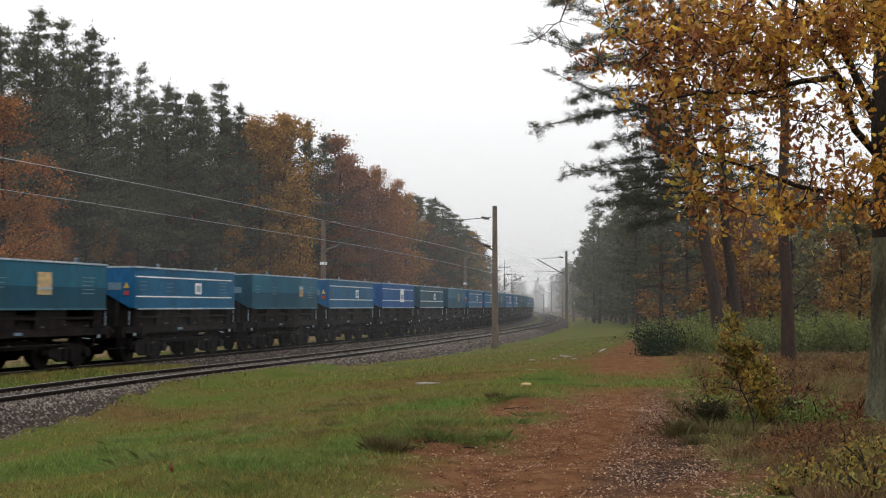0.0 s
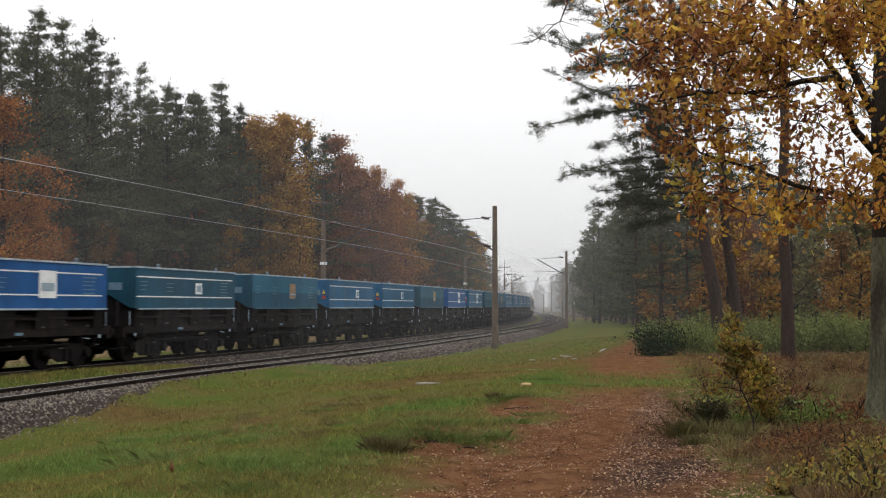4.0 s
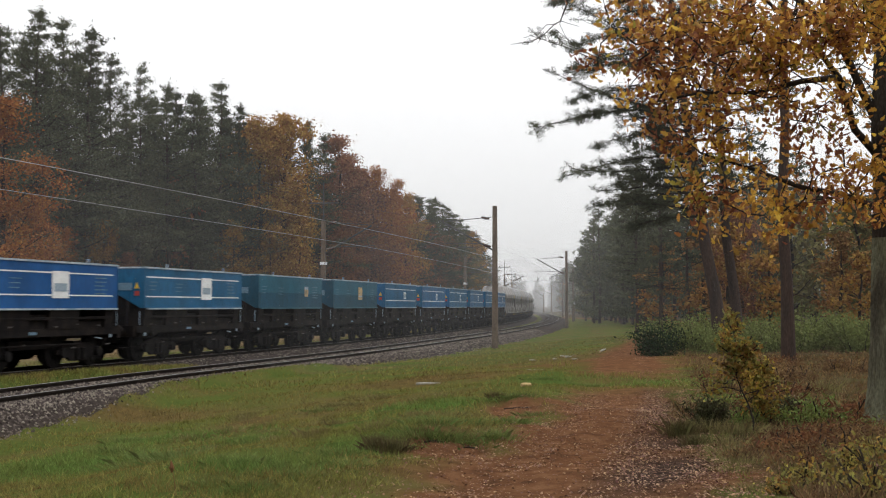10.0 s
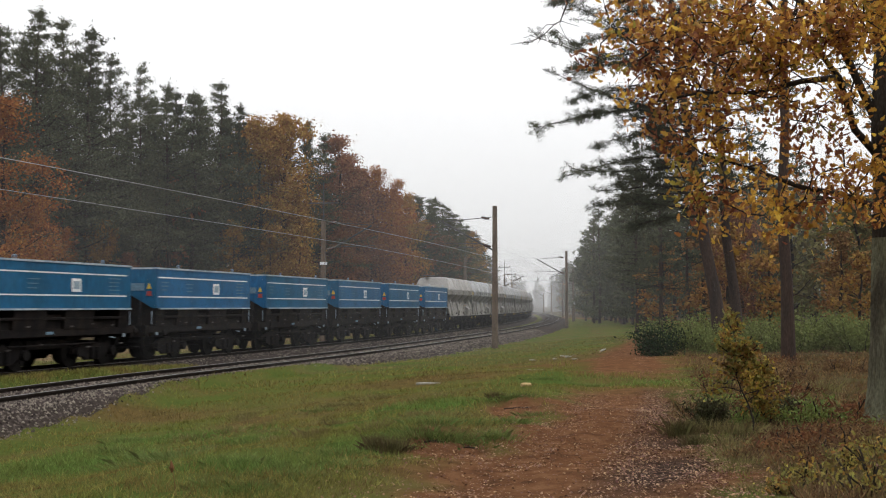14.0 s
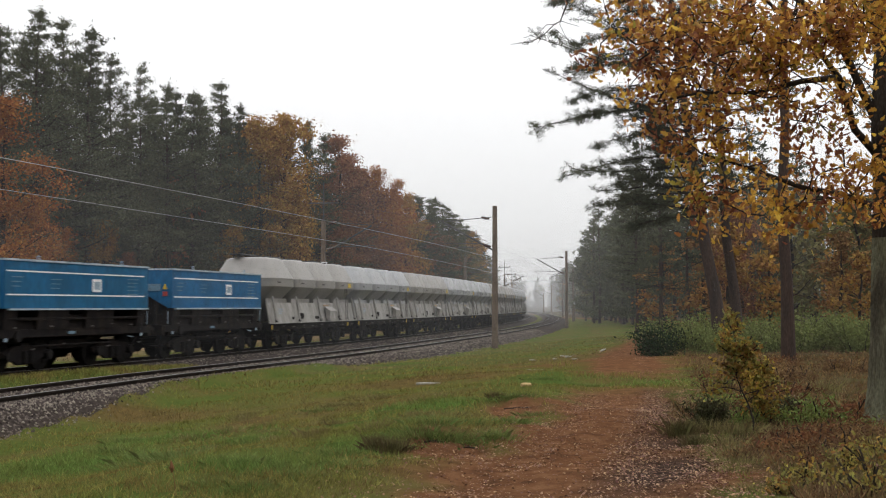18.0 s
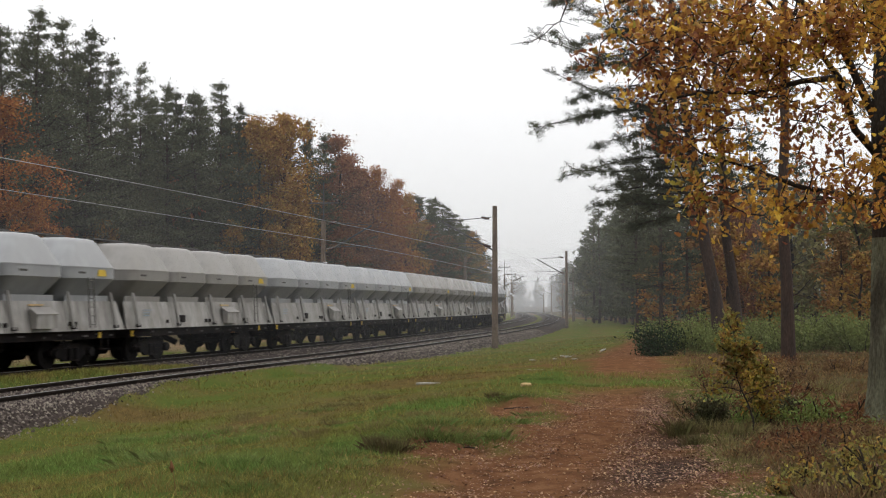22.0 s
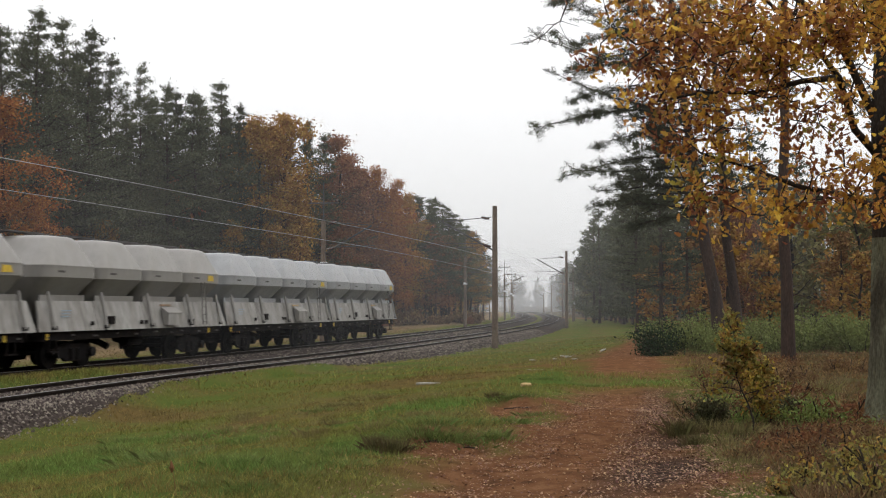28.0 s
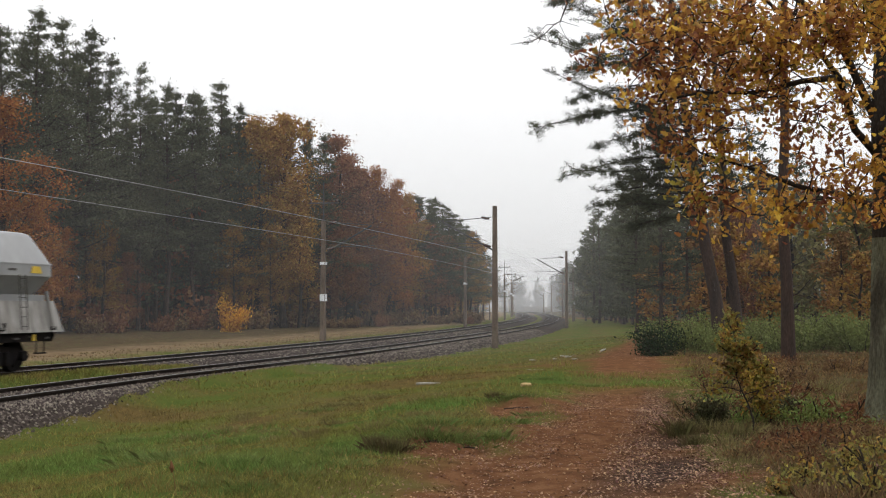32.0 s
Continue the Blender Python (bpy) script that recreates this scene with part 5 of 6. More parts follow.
def build_oak():
    """The oak at the edge of the road: mossy trunk, limbs over the meadow, lobed yellow leaves."""
    rng = np.random.default_rng(77)
    t = thing("oak_tree", "oak with mossy grey bark and yellow-brown leaves beside the road", "tree")
    x0, y0 = 6.0, 16.2
    z0 = float(ground_z(np.array([x0]), np.array([y0]))[0])
    prof = [(-0.25, -0.02, 0, 0.36), (0.0, -0.01, 0, 0.31), (0.2, 0, 0, 0.26), (0.5, 0.01, 0, 0.225), (1.4 - z0, 0.03, 0, 0.205), (2.6 - z0, 0.08, 0, 0.20), (3.5 - z0, 0.12, 0, 0.20), (4.3 - z0, 0.02, -0.1, 0.17), (5.4 - z0, 0.1, 0, 0.14), (7.0 - z0, 0.3, 0.2, 0.10), (9.5 - z0, 0.2, 0.3, 0.03)]
    pz = np.array([p[0] for p in prof])
    # moss ends at 2.55 m; the upper colour also carries the crown's shade
    for name, lo, hi, mat, label in (("trunk", -0.25, 2.55, M_OAKBARK, "furrowed trunk, grey-green with moss"), ("upper_trunk", 2.55, 9.5 - z0, M_OAKSHADED, "upper trunk without moss, shade put into its dark colour")):
        zs, sides = np.linspace(lo, hi, 110 if lo < 0 else 120), 72
        ang = np.linspace(0, 2 * math.pi, sides, endpoint=False)
        Zg, A = np.meshgrid(zs, ang, indexing="ij")
        R = np.interp(Zg, pz, [p[3] for p in prof])
        twist = A * 11 + 0.9 * np.sin(Zg * 4.1 + A * 2) + 0.7 * np.sin(Zg * 9.3 + A * 5)
        ridge = np.abs(np.sin(twist)) ** 0.6 + 0.25 * np.sin(Zg * 31 + A * 17 + 2 * np.sin(A * 6)) + 0.3 * np.sin(A * 3 + Zg * 2.2)
        R = R * (1 + 0.10 * np.exp(-np.clip(Zg, 0, 9) / 0.25) * np.sin(A * 4 + 1)) + 0.02 * (ridge - 0.7) * np.clip(R / 0.2, 0.2, 1)
        X, Y = np.interp(Zg, pz, [p[1] for p in prof]) + R * np.cos(A), np.interp(Zg, pz, [p[2] for p in prof]) + R * np.sin(A)
        i = (np.arange(len(zs) - 1)[:, None] * sides + np.arange(sides)[None]).ravel()
        j = (np.arange(len(zs) - 1)[:, None] * sides + (np.arange(sides)[None] + 1) % sides).ravel()
        part(name, fast_mesh(name, np.stack([X + x0, Y + y0, Zg + z0], 2).reshape(-1, 3), np.stack([i, j, j + sides, i + sides], 1), mat), None, t, label)
    wood = Shape()
    limbs = []
    for path, r in ((((x0, y0, 3.9), (5.55, 15.9, 4.25), (5.25, 15.6, 4.9), (4.75, 15.2, 5.3), (4.1, 14.8, 5.7), (3.2, 14.4, 6.0)), 0.06),
                    (((x0, y0, 4.3), (5.3, 15.9, 5.6), (4.2, 15.6, 6.4), (3.0, 15.0, 6.5), (2.1, 14.5, 6.0), (1.55, 14.4, 5.75)), 0.06),
                    (((x0, y0, 3.2), (5.3, 15.7, 3.35), (4.6, 15.2, 3.4), (3.9, 14.9, 3.6), (3.2, 14.6, 3.75)), 0.055),
                    (((5.25, 15.6, 4.9), (4.6, 15.1, 4.75), (3.9, 14.8, 4.55), (3.2, 14.5, 4.5), (2.6, 14.3, 4.35)), 0.045),
                    (((x0, y0, 4.6), (6.6, 15.6, 5.4), (7.6, 15.2, 6.4)), 0.09), (((x0, y0, 5.6), (6.4, 17.2, 6.6), (6.9, 18.6, 7.4)), 0.08)):
        p = [Vector(q) for q in path]
        part("limb", Shape().tube(p, [max(0.012, r * (1 - 0.8 * i / (len(p) - 1))) for i in range(len(p))], 7, cap=False), M_BARK, t, "dark crooked limb", smooth=True)
        limbs += [along(p, u / 9) for u in range(2, 10)]
    # bare twigs that hang into the sky
    for path, r in ((((1.55, 5.75), (1.53, 5.55), (1.45, 5.40), (1.38, 5.30), (1.24, 5.23), (1.10, 5.13), (0.97, 5.13), (0.84, 5.09)), 0.010), (((1.40, 5.33), (1.27, 5.30), (1.15, 5.21), (0.98, 5.16)), 0.006),
                    (((1.50, 5.48), (1.46, 5.34), (1.47, 5.2), (1.58, 5.04)), 0.006), (((1.25, 5.23), (1.19, 5.14), (1.13, 5.06)), 0.005), (((1.46, 5.36), (1.55, 5.33), (1.62, 5.27)), 0.005), (((1.53, 5.6), (1.40, 5.55), (1.30, 5.57)), 0.005)):
        p = [Vector((a + rng.normal() * 0.012, 14.4 + rng.normal() * 0.08 * (i > 0), b + rng.normal() * 0.012)) for i, (a, b) in enumerate(path)]
        wood.tube(p, [max(0.0028, r * (1 - 0.7 * i / (len(p) - 1))) for i in range(len(p))], 5, cap=False)
    # the lobe at 6.9 m is unseen crown, thickened to shade trunk and limbs
    lobes = ((2.50, 5.30, 0.62, 0.45, 26), (3.45, 5.25, 0.70, 0.55, 30), (2.85, 4.25, 0.45, 0.45, 14), (3.5, 4.35, 0.45, 0.5, 15), (3.72, 3.4, 0.45, 0.45, 11), (3.3, 3.5, 0.3, 0.35, 6),
             (5.0, 3.35, 0.55, 0.35, 22), (4.9, 4.95, 0.45, 0.3, 9), (4.75, 4.15, 0.4, 0.3, 7), (4.2, 5.25, 0.4, 0.5, 13), (4.35, 2.98, 0.5, 0.2, 8), (5.4, 5.4, 0.6, 0.4, 24), (4.5, 5.5, 0.8, 0.3, 24), (4.6, 4.3, 0.3, 0.4, 9), (3.6, 5.35, 0.5, 0.35, 18), (4.15, 5.1, 0.5, 0.4, 20), (4.9, 5.35, 0.5, 0.35, 22), (5.2, 3.6, 0.3, 0.25, 9), (3.55, 3.0, 0.3, 0.25, 8), (5.2, 3.05, 0.5, 0.25, 14), (3.1, 3.85, 0.3, 0.3, 4), (3.0, 5.15, 0.5, 0.3, 18), (3.35, 4.8, 0.6, 0.3, 9), (2.75, 4.85, 0.4, 0.25, 14), (3.9, 4.75, 0.35, 0.35, 12), (5.3, 5.35, 0.4, 0.25, 12), (4.6, 6.9, 2.6, 0.7, 70), (7.2, 5.5, 0.9, 1.2, 30))
    cen = [[], [], []]
    tips = []
    for X, Z, rx, rz, n in lobes:
        tips += [Vector(rng.normal(size=3) * (rx * 0.65, 0.7, rz * 0.65) + (X, 14.6, Z)) for _ in range(n)]
    tips.sort(key=lambda a: min((q - a).length for q in limbs))
    grown = list(limbs)
    for a in tips:
        near = min(grown, key=lambda q: (q - a).length)
        mid = (near + a) / 2 + Vector((rng.normal() * 0.06, rng.normal() * 0.06, 0.06))
        wood.tube([near, mid, a], [0.011, 0.008, 0.004], 4, cap=False)
        grown += [mid, a]
        m = rng.integers(20, 35)
        rusty = float(np.interp(a.x, [2.2, 3.6, 4.4, 5.2], [0.5, 0.3, 0.45, 0.2]))
        cen[int(np.searchsorted((0.9 - rusty, 0.9), rng.uniform(0, 1)))].append(np.array(a) + rng.normal(size=(m, 3)) * rng.uniform(0.08, 0.14))
    tagged(part("twig_mass", wood, M_BARK, t), kind="stuff")
    for group, mat, label in zip(cen, (M_OAKLEAF, M_RUSTLEAF, M_LIMELEAF), ("ochre oak leaves", "rust-brown oak leaves", "yellow-green oak leaves")):
        crown = tagged(part("crown", lobed_leaves("crown", np.concatenate(group), 0.088, mat, rng), None, t, label), kind="stuff")
    cen = np.concatenate(cen[0])
    one = lobed_leaves("leaf", np.zeros((1, 3)), 0.13, M_OAKLEAF, rng)
    pick = cen[(cen[:, 2] < 5.9) & (cen[:, 0] < 5.7)]
    for i in range(260):
        c = pick[rng.integers(0, len(pick))] + rng.normal(size=3) * 0.12
        part("leaf", one, None, crown, at=pose(*c, rng.uniform(0, 360), rng.uniform(-60, 60), rng.uniform(0, 360)))
    return t


M_OAKLEAF = material("oak_leaves", (0.47, 0.265, 0.04), 0.65, spots=0.4, scale=0.9, second=(0.30, 0.12, 0.038), fine=5, per_object=0.3, per_island=0.45, spec=0.3, translucent=0.4)
M_RUSTLEAF = material("rust_oak_leaves", (0.34, 0.135, 0.042), 0.65, spots=0.4, scale=0.9, second=(0.16, 0.06, 0.03), fine=5, per_island=0.45, spec=0.3, translucent=0.4)
M_LIMELEAF = material("yellow_green_oak_leaves", (0.34, 0.235, 0.04), 0.65, spots=0.4, scale=0.9, second=(0.26, 0.2, 0.04), fine=5, per_island=0.4, spec=0.3, translucent=0.4)
M_REDBARK = material("reddish_pine_bark", (0.058, 0.034, 0.027), 0.95, spots=0.5, scale=6, second=(0.04, 0.028, 0.024), fine=30, bump=0.05, streak=(1, 1, 0.3), spec=0.1)



def upper_bark(m, colour, z0, z1):
    """The flaking orange bark that a Scots pine has on its upper trunk."""
    n, l = m.node_tree.nodes, m.node_tree.links
    tc, sp, up, mix = n.new("ShaderNodeTexCoord"), n.new("ShaderNodeSeparateXYZ"), n.new("ShaderNodeMapRange"), n.new("ShaderNodeMixRGB")
    up.inputs[1].default_value, up.inputs[2].default_value = z0, z1
    l.new(tc.outputs["Object"], sp.inputs[0])
    l.new(sp.outputs[2], up.inputs[0])
    l.new(up.outputs[0], mix.inputs[0])
    base = n["Principled BSDF"].inputs["Base Color"]
    l.new(base.links[0].from_socket, mix.inputs[1])
    mix.inputs[2].default_value = (*colour, 1)
    l.new(mix.outputs[0], base)


upper_bark(M_REDBARK, (0.17, 0.075, 0.04), 3.5, 8.0)
build_oak()
near_pine = make_pine(41, 16.5, 0.3, 5.2, 0.24, 60, 9, (0.13, 0.015), 12, lean=(-2.3, 0.4), dead=5, droop=0.2, one_sided=math.pi, twigs=18, tips=[(x - 9.95, y, z) for x, y, z in ((3.15, -0.5, 8.0), (4.2, 0.6, 6.4), (3.9, -1.2, 9.75), (4.6, 1.0, 10.35), (4.55, 0.0, 9.05), (3.85, -0.6, 12.4), (4.9, 0.8, 11.3), (5.3, -1.0, 7.3), (5.4, 0.4, 5.3), (6.2, -0.8, 6.0), (5.0, 1.0, 8.5), (6.6, 0.6, 4.6))])
tagged(near_pine, "leaning Scots pine with long drooping grey-green branches", "pine", "pines beside the meadow")
near_pine.matrix_basis = pose(9.95, 42.0, 0.1)
red_pine = make_pine(42, 17.5, 0.42, 3.6, 0.2, 34, 8, (0.16, 0.028), 8, lean=(-1.3, 0.2), dead=8, droop=0.15, twigs=9)
tagged(red_pine, "slender Scots pine with reddish bark", "pine", "pines beside the meadow")
red_pine.matrix_basis = pose(10.8, 43.4, 0.1)
red_pine.children[0].data.materials[0] = M_REDBARK
tall_pine = make_pine(43, 19.0, 0.62, 3.2, 0.19, 28, 8, (0.16, 0.028), 8, dead=12, twigs=9)
tagged(tall_pine, "tall straight Scots pine with a bare reddish trunk", "pine", "pines beside the meadow")
tall_pine.matrix_basis = pose(10.45, 36.0, 0.15)
tall_pine.children[0].data.materials[0] = M_REDBARK

back_pine = make_pine(45, 17.0, 0.3, 4.2, 0.2, 50, 8, (0.22, 0.034), 7, dead=4, droop=0.1, twigs=12)
tagged(back_pine, "tall grey-green pine behind the oak", "pine", "pines beside the meadow")
back_pine.matrix_basis = pose(18.0, 44.0, 0.1)

# ------------------------------------------------------------ shrubs, sapling and undergrowth
SH_GREEN = [make_shrub(61, 1.5, 1.7, M_SHRUB, 16, 4200, (0.1, 0.045)), make_shrub(62, 1.4, 1.9, M_SHRUB, 16, 4200, (0.1, 0.045))]
SH_DARK = make_shrub(63, 1.35, 1.3, M_DARKLEAF, 14, 2400, (0.1, 0.05))
SH_BROWN = [make_shrub(64, 1.6, 1.8, M_RUSSET, 10, 900, (0.22, 0.14)), make_shrub(65, 1.3, 1.8, M_FERN, 10, 900, (0.22, 0.12))]
SH_YELLOW = make_shrub(66, 2.7, 1.9, M_ORANGELEAF, 12, 1500, (0.2, 0.14))
rs = random.Random(9)
tagged(put(SH_DARK, 7.0, 38.5, 20), "dense dark green rounded shrub", "shrub", "shrubs beside the meadow")
for x, y, k in ((8.3, 42.5, 1.1), (9.3, 40.5, 0.95), (10.2, 43.5, 1.0), (12.0, 41.5, 1.05), (13.2, 43.0, 1.15), (14.4, 41.0, 1.05), (15.6, 43.5, 1.2), (11.3, 46.0, 1.2), (16.8, 42.0, 1.1)):
    tagged(put(rs.choice(SH_GREEN), x, y, rs.uniform(0, 360), k), "light green leafy shrub at the wood's edge", "shrub", "shrubs beside the meadow")
tagged(put(SH_YELLOW, -16.3, 91.0, 0, 0.72, 0.98), "small bright orange-yellow tree at the wood's edge", "shrub")


def make_tuft(seed, h, spread, mat, n, width, name="grass_tuft"):
    """Bent blades that fan out from one root."""
    rng = np.random.default_rng(seed)
    base = rng.normal(size=(n, 2)) * spread * 0.3
    lean = base * 0.5 + rng.normal(size=(n, 2)) * h * 0.28
    L = h * rng.uniform(0.45, 1.15, n)
    a = rng.uniform(0, 2 * math.pi, n)
    side = np.stack([np.cos(a), np.sin(a)], 1) * width
    z = np.zeros((n, 1))
    mid, tip = base + lean * 0.35, base + lean
    v = np.stack([np.hstack([base - side, z - 0.03]), np.hstack([base + side, z - 0.03]), np.hstack([mid + side * 0.8, L[:, None] * 0.6]), np.hstack([tip, L[:, None]]), np.hstack([mid - side * 0.8, L[:, None] * 0.6])], 1)
    return new(name, fast_mesh(name, v.reshape(-1, 3), np.arange(n * 5).reshape(n, 5), mat))


def build_sapling(x, y, h, spread, seed, label):
    """Thin crooked stem with side twigs and small leaves in three shades."""
    rng = np.random.default_rng(seed)
    t = thing("sapling", label, "sapling", "low plants beside the road", at=pose(x, y, float(ground_z(np.array([x]), np.array([y]))[0]) - 0.02))
    stem = [Vector((-0.22 * u * h + 0.05 * math.sin(u * 9), 0.04 * math.sin(u * 7), u * h)) for u in np.linspace(0, 1, 9)]
    part("stem", Shape().tube(stem, [0.014 * (1 - 0.8 * i / 8) for i in range(9)], 6, cap=False), M_BARK, t, smooth=True)
    twigs, cen = Shape(), [[], [], []]
    for k in range(30):
        u = rng.uniform(0.22, 1.0)
        a = rng.uniform(0, 2 * math.pi)
        p = limb(twigs, rng, along(stem, u), (math.cos(a), math.sin(a), rng.uniform(0.1, 0.9)), spread * rng.uniform(0.35, 1.0) * (1.0 - 0.5 * u), 0.005, 0.02, 4, 0.22, 4)
        for w in rng.uniform(0.25, 1.0, 5):
            q = np.array(along(p, w)) + rng.normal(size=(rng.integers(8, 17), 3)) * 0.05
            cen[rng.choice(3, p=(0.45, 0.35, 0.2))].append(q)
    tagged(part("twig_mass", twigs, M_BARK, t), kind="stuff")
    for group, mat, lab in zip(cen, (M_SPRIG, M_AMBER, M_YLEAF), ("yellow-green leaves", "amber leaves", "yellow leaves")):
        tagged(part("foliage", leaf_cloud("foliage", np.concatenate(group), 0.055, 0.036, mat, rng, fold=0.2, droop=0.4), None, t, lab), kind="stuff")
    return t


def build_oak_scrub(x, y, h, seed):
    """Oak seedling scrub: short stems with clustered lobed leaves."""
    rng = np.random.default_rng(seed)
    t = thing("oak_scrub", "low oak scrub with yellow-green lobed leaves beside the road", "shrub", "low plants beside the road", at=pose(x, y, float(ground_z(np.array([x]), np.array([y]))[0]) - 0.02))
    stems, cen = Shape(), [[], []]
    for k in range(9):
        a = rng.uniform(0, 2 * math.pi)
        p = limb(stems, rng, (math.cos(a) * 0.1, math.sin(a) * 0.1, 0), (math.cos(a) * 0.6, math.sin(a) * 0.6, 1), h * rng.uniform(0.6, 1.1), 0.007, 0.0, 4, 0.2, 4)
        for w in rng.uniform(0.3, 1.0, 6):
            cen[int(rng.uniform() < 0.22)].append(np.array(along(p, w)) + rng.normal(size=(rng.integers(4, 9), 3)) * 0.055)
    tagged(part("stem_mass", stems, M_BARK, t), kind="stuff")
    for group, mat in zip(cen, (M_SPRIG, M_AMBER)):
        tagged(part("foliage", lobed_leaves("foliage", np.concatenate(group), 0.047, mat, rng, 0.1), None, t), kind="stuff")


build_sapling(3.93, 15.1, 1.45, 0.62, 67, "young sapling with yellow-green and amber leaves")
build_sapling(4.3, 15.7, 0.8, 0.5, 68, "small sapling with sparse yellow leaves")
for i, (x, y, h) in enumerate(((3.6, 10.1, 0.38), (4.0, 10.8, 0.42), (4.35, 11.4, 0.4), (3.35, 10.8, 0.24), (2.95, 10.4, 0.16), (3.9, 11.7, 0.24), (4.55, 12.4, 0.24))):
    build_oak_scrub(x, y, h, 80 + i)
LOW = [make_shrub(68, 0.6, 0.5, M_OLIVESCRUB, 18, 2800, (0.085, 0.026)), make_shrub(69, 0.45, 0.9, M_FERN, 18, 1900, (0.10, 0.014)), make_shrub(70, 0.5, 0.75, M_BRAMBLE, 14, 900, (0.06, 0.04)), make_shrub(71, 0.36, 0.8, M_RUSSETLOW, 20, 1900, (0.09, 0.015)), make_tuft(74, 0.2, 0.55, M_STRAW, 420, 0.0026, "grass_clump")]
LOW_LABEL = ["dark olive evergreen shrub beside the road", "withered brown fern on the forest floor", "low green bramble on the forest floor", "dead red-brown fern on the forest floor"]
tussocks = []
for k, x, y, s in ((0, 3.55, 15.8, 0.8), (0, 4.35, 16.2, 0.75), (0, 4.75, 16.9, 0.7), (2, 4.1, 15.9, 0.8), (4, 3.5, 15.3, 1.1), (4, 3.75, 15.0, 0.9),
                   (2, 5.0, 16.4, 1.15), (2, 5.25, 16.0, 0.9), (2, 4.7, 15.9, 0.7), (2, 5.3, 17.4, 1.0), (3, 5.62, 16.75, 1.5), (3, 5.45, 16.3, 1.0), (2, 5.55, 15.4, 0.5),
                   (3, 3.85, 13.3, 1.1), (3, 4.3, 13.7, 1.15), (3, 4.7, 14.2, 1.0), (1, 4.6, 13.2, 1.0), (1, 3.95, 12.6, 0.8), (3, 5.0, 14.9, 1.0), (1, 5.2, 14.0, 0.9), (3, 3.6, 12.2, 0.7),
                   (4, 3.1, 12.4, 0.7), (4, 3.2, 13.2, 0.7), (4, 2.85, 11.6, 0.5), (4, 3.35, 14.0, 0.8), (4, 2.7, 10.6, 0.4), (1, 3.3, 12.9, 0.5), (4, 4.5, 14.9, 1.0), (4, 5.0, 13.3, 1.0), (4, 5.5, 14.6, 1.1), (4, 4.2, 12.2, 0.9), (4, 5.6, 18.4, 1.1), (4, 6.4, 19.0, 1.1),
                   (1, 5.4, 18.4, 1.1), (3, 5.3, 19.6, 1.2), (1, 4.9, 20.8, 1.2), (3, 6.2, 21.5, 1.2), (1, 6.6, 23.8, 1.3), (2, 5.1, 22.3, 0.9), (1, 7.4, 25.5, 1.3), (1, 3.7, 17.6, 0.8), (4, 4.0, 18.6, 1.1),
                   (1, 7.9, 29.0, 1.3), (3, 8.8, 31.5, 1.3), (1, 9.6, 28.5, 1.4), (3, 6.4, 17.6, 1.2), (3, 5.9, 25.6, 1.1), (2, 4.5, 19.6, 0.8), (4, 7.0, 22.0, 1.2), (4, 7.7, 27.0, 1.3), (4, 6.0, 20.0, 1.2)):
    if k == 4:
        tussocks.append((LOW[4], stand(x, y, rs.uniform(0, 360), s)))
    else:
        tagged(put(LOW[k], x, y, rs.uniform(0, 360), s), LOW_LABEL[k], ("shrub", "fern", "shrub", "fern")[k], "low plants beside the road")
for i in range(46):
    x, y = rs.uniform(-4.5, 0.2), rs.uniform(14.5, 27)
    tussocks.append((LOW[4], stand(x, y, rs.uniform(0, 360), rs.uniform(0.35, 0.7))))
for x, y, k in ((-0.35, 13.35, 0.3), (-0.05, 13.75, 0.34), (0.25, 13.8, 0.3), (-0.5, 13.6, 0.26), (0.55, 13.9, 0.28), (0.8, 18.7, 0.34), (1.2, 18.8, 0.3), (-2.6, 16.2, 0.3), (-4.2, 19.0, 0.34), (-3.7, 18.4, 0.26)):
    tagged(put(LOW[2], x, y, rs.uniform(0, 360), k), "small green broad-leaved weed in the meadow", "weed", "low plants beside the road")
TUFT = make_tuft(72, 0.30, 0.3, M_DARKGRASS, 700, 0.003)
for x, y, s in ((-0.6, 12.8, 0.62), (-0.72, 12.98, 0.6), (-0.5, 13.1, 0.5), (0.85, 18.9, 0.5), (3.05, 15.2, 0.9), (3.0, 14.2, 0.6)):
    tagged(put(TUFT, x, y, rs.uniform(0, 360), s), "dark tuft of long grass on the bank", "grass", "tufts on the bank")
CLUMP = make_tuft(73, 0.11, 0.6, M_LONGGRASS, 480, 0.0032, "grass_clump")
for x, y, k in ((-0.25, 13.75, 0.8), (0.05, 13.85, 0.9), (0.35, 13.8, 0.8), (0.55, 14.0, 0.9), (-0.1, 14.2, 0.8), (1.0, 18.8, 0.8), (1.3, 18.9, 0.8), (-0.9, 11.6, 0.8), (-1.3, 11.0, 0.8), (-1.7, 10.6, 0.9), (-2.1, 10.9, 0.8), (-2.0, 11.9, 0.9), (-3.3, 14.6, 1.2), (-3.0, 15.3, 1.0), (-3.7, 15.2, 1.1), (-2.9, 13.6, 0.9), (-3.6, 13.9, 0.9), (-2.5, 15.8, 0.8), (-4.6, 16.8, 0.9), (-1.5, 11.4, 0.9), (-1.1, 12.6, 0.8), (0.3, 15.6, 1.0), (0.9, 16.2, 0.9), (-0.2, 15.2, 0.9), (-2.2, 22.5, 0.9), (1.4, 17.4, 0.8), (-0.1, 16.4, 0.8), (-5.4, 20.5, 0.9), (3.1, 25.0, 1.0), (2.2, 26.0, 1.0)):
    tussocks.append((CLUMP, stand(x, y, rs.uniform(0, 360), k)))
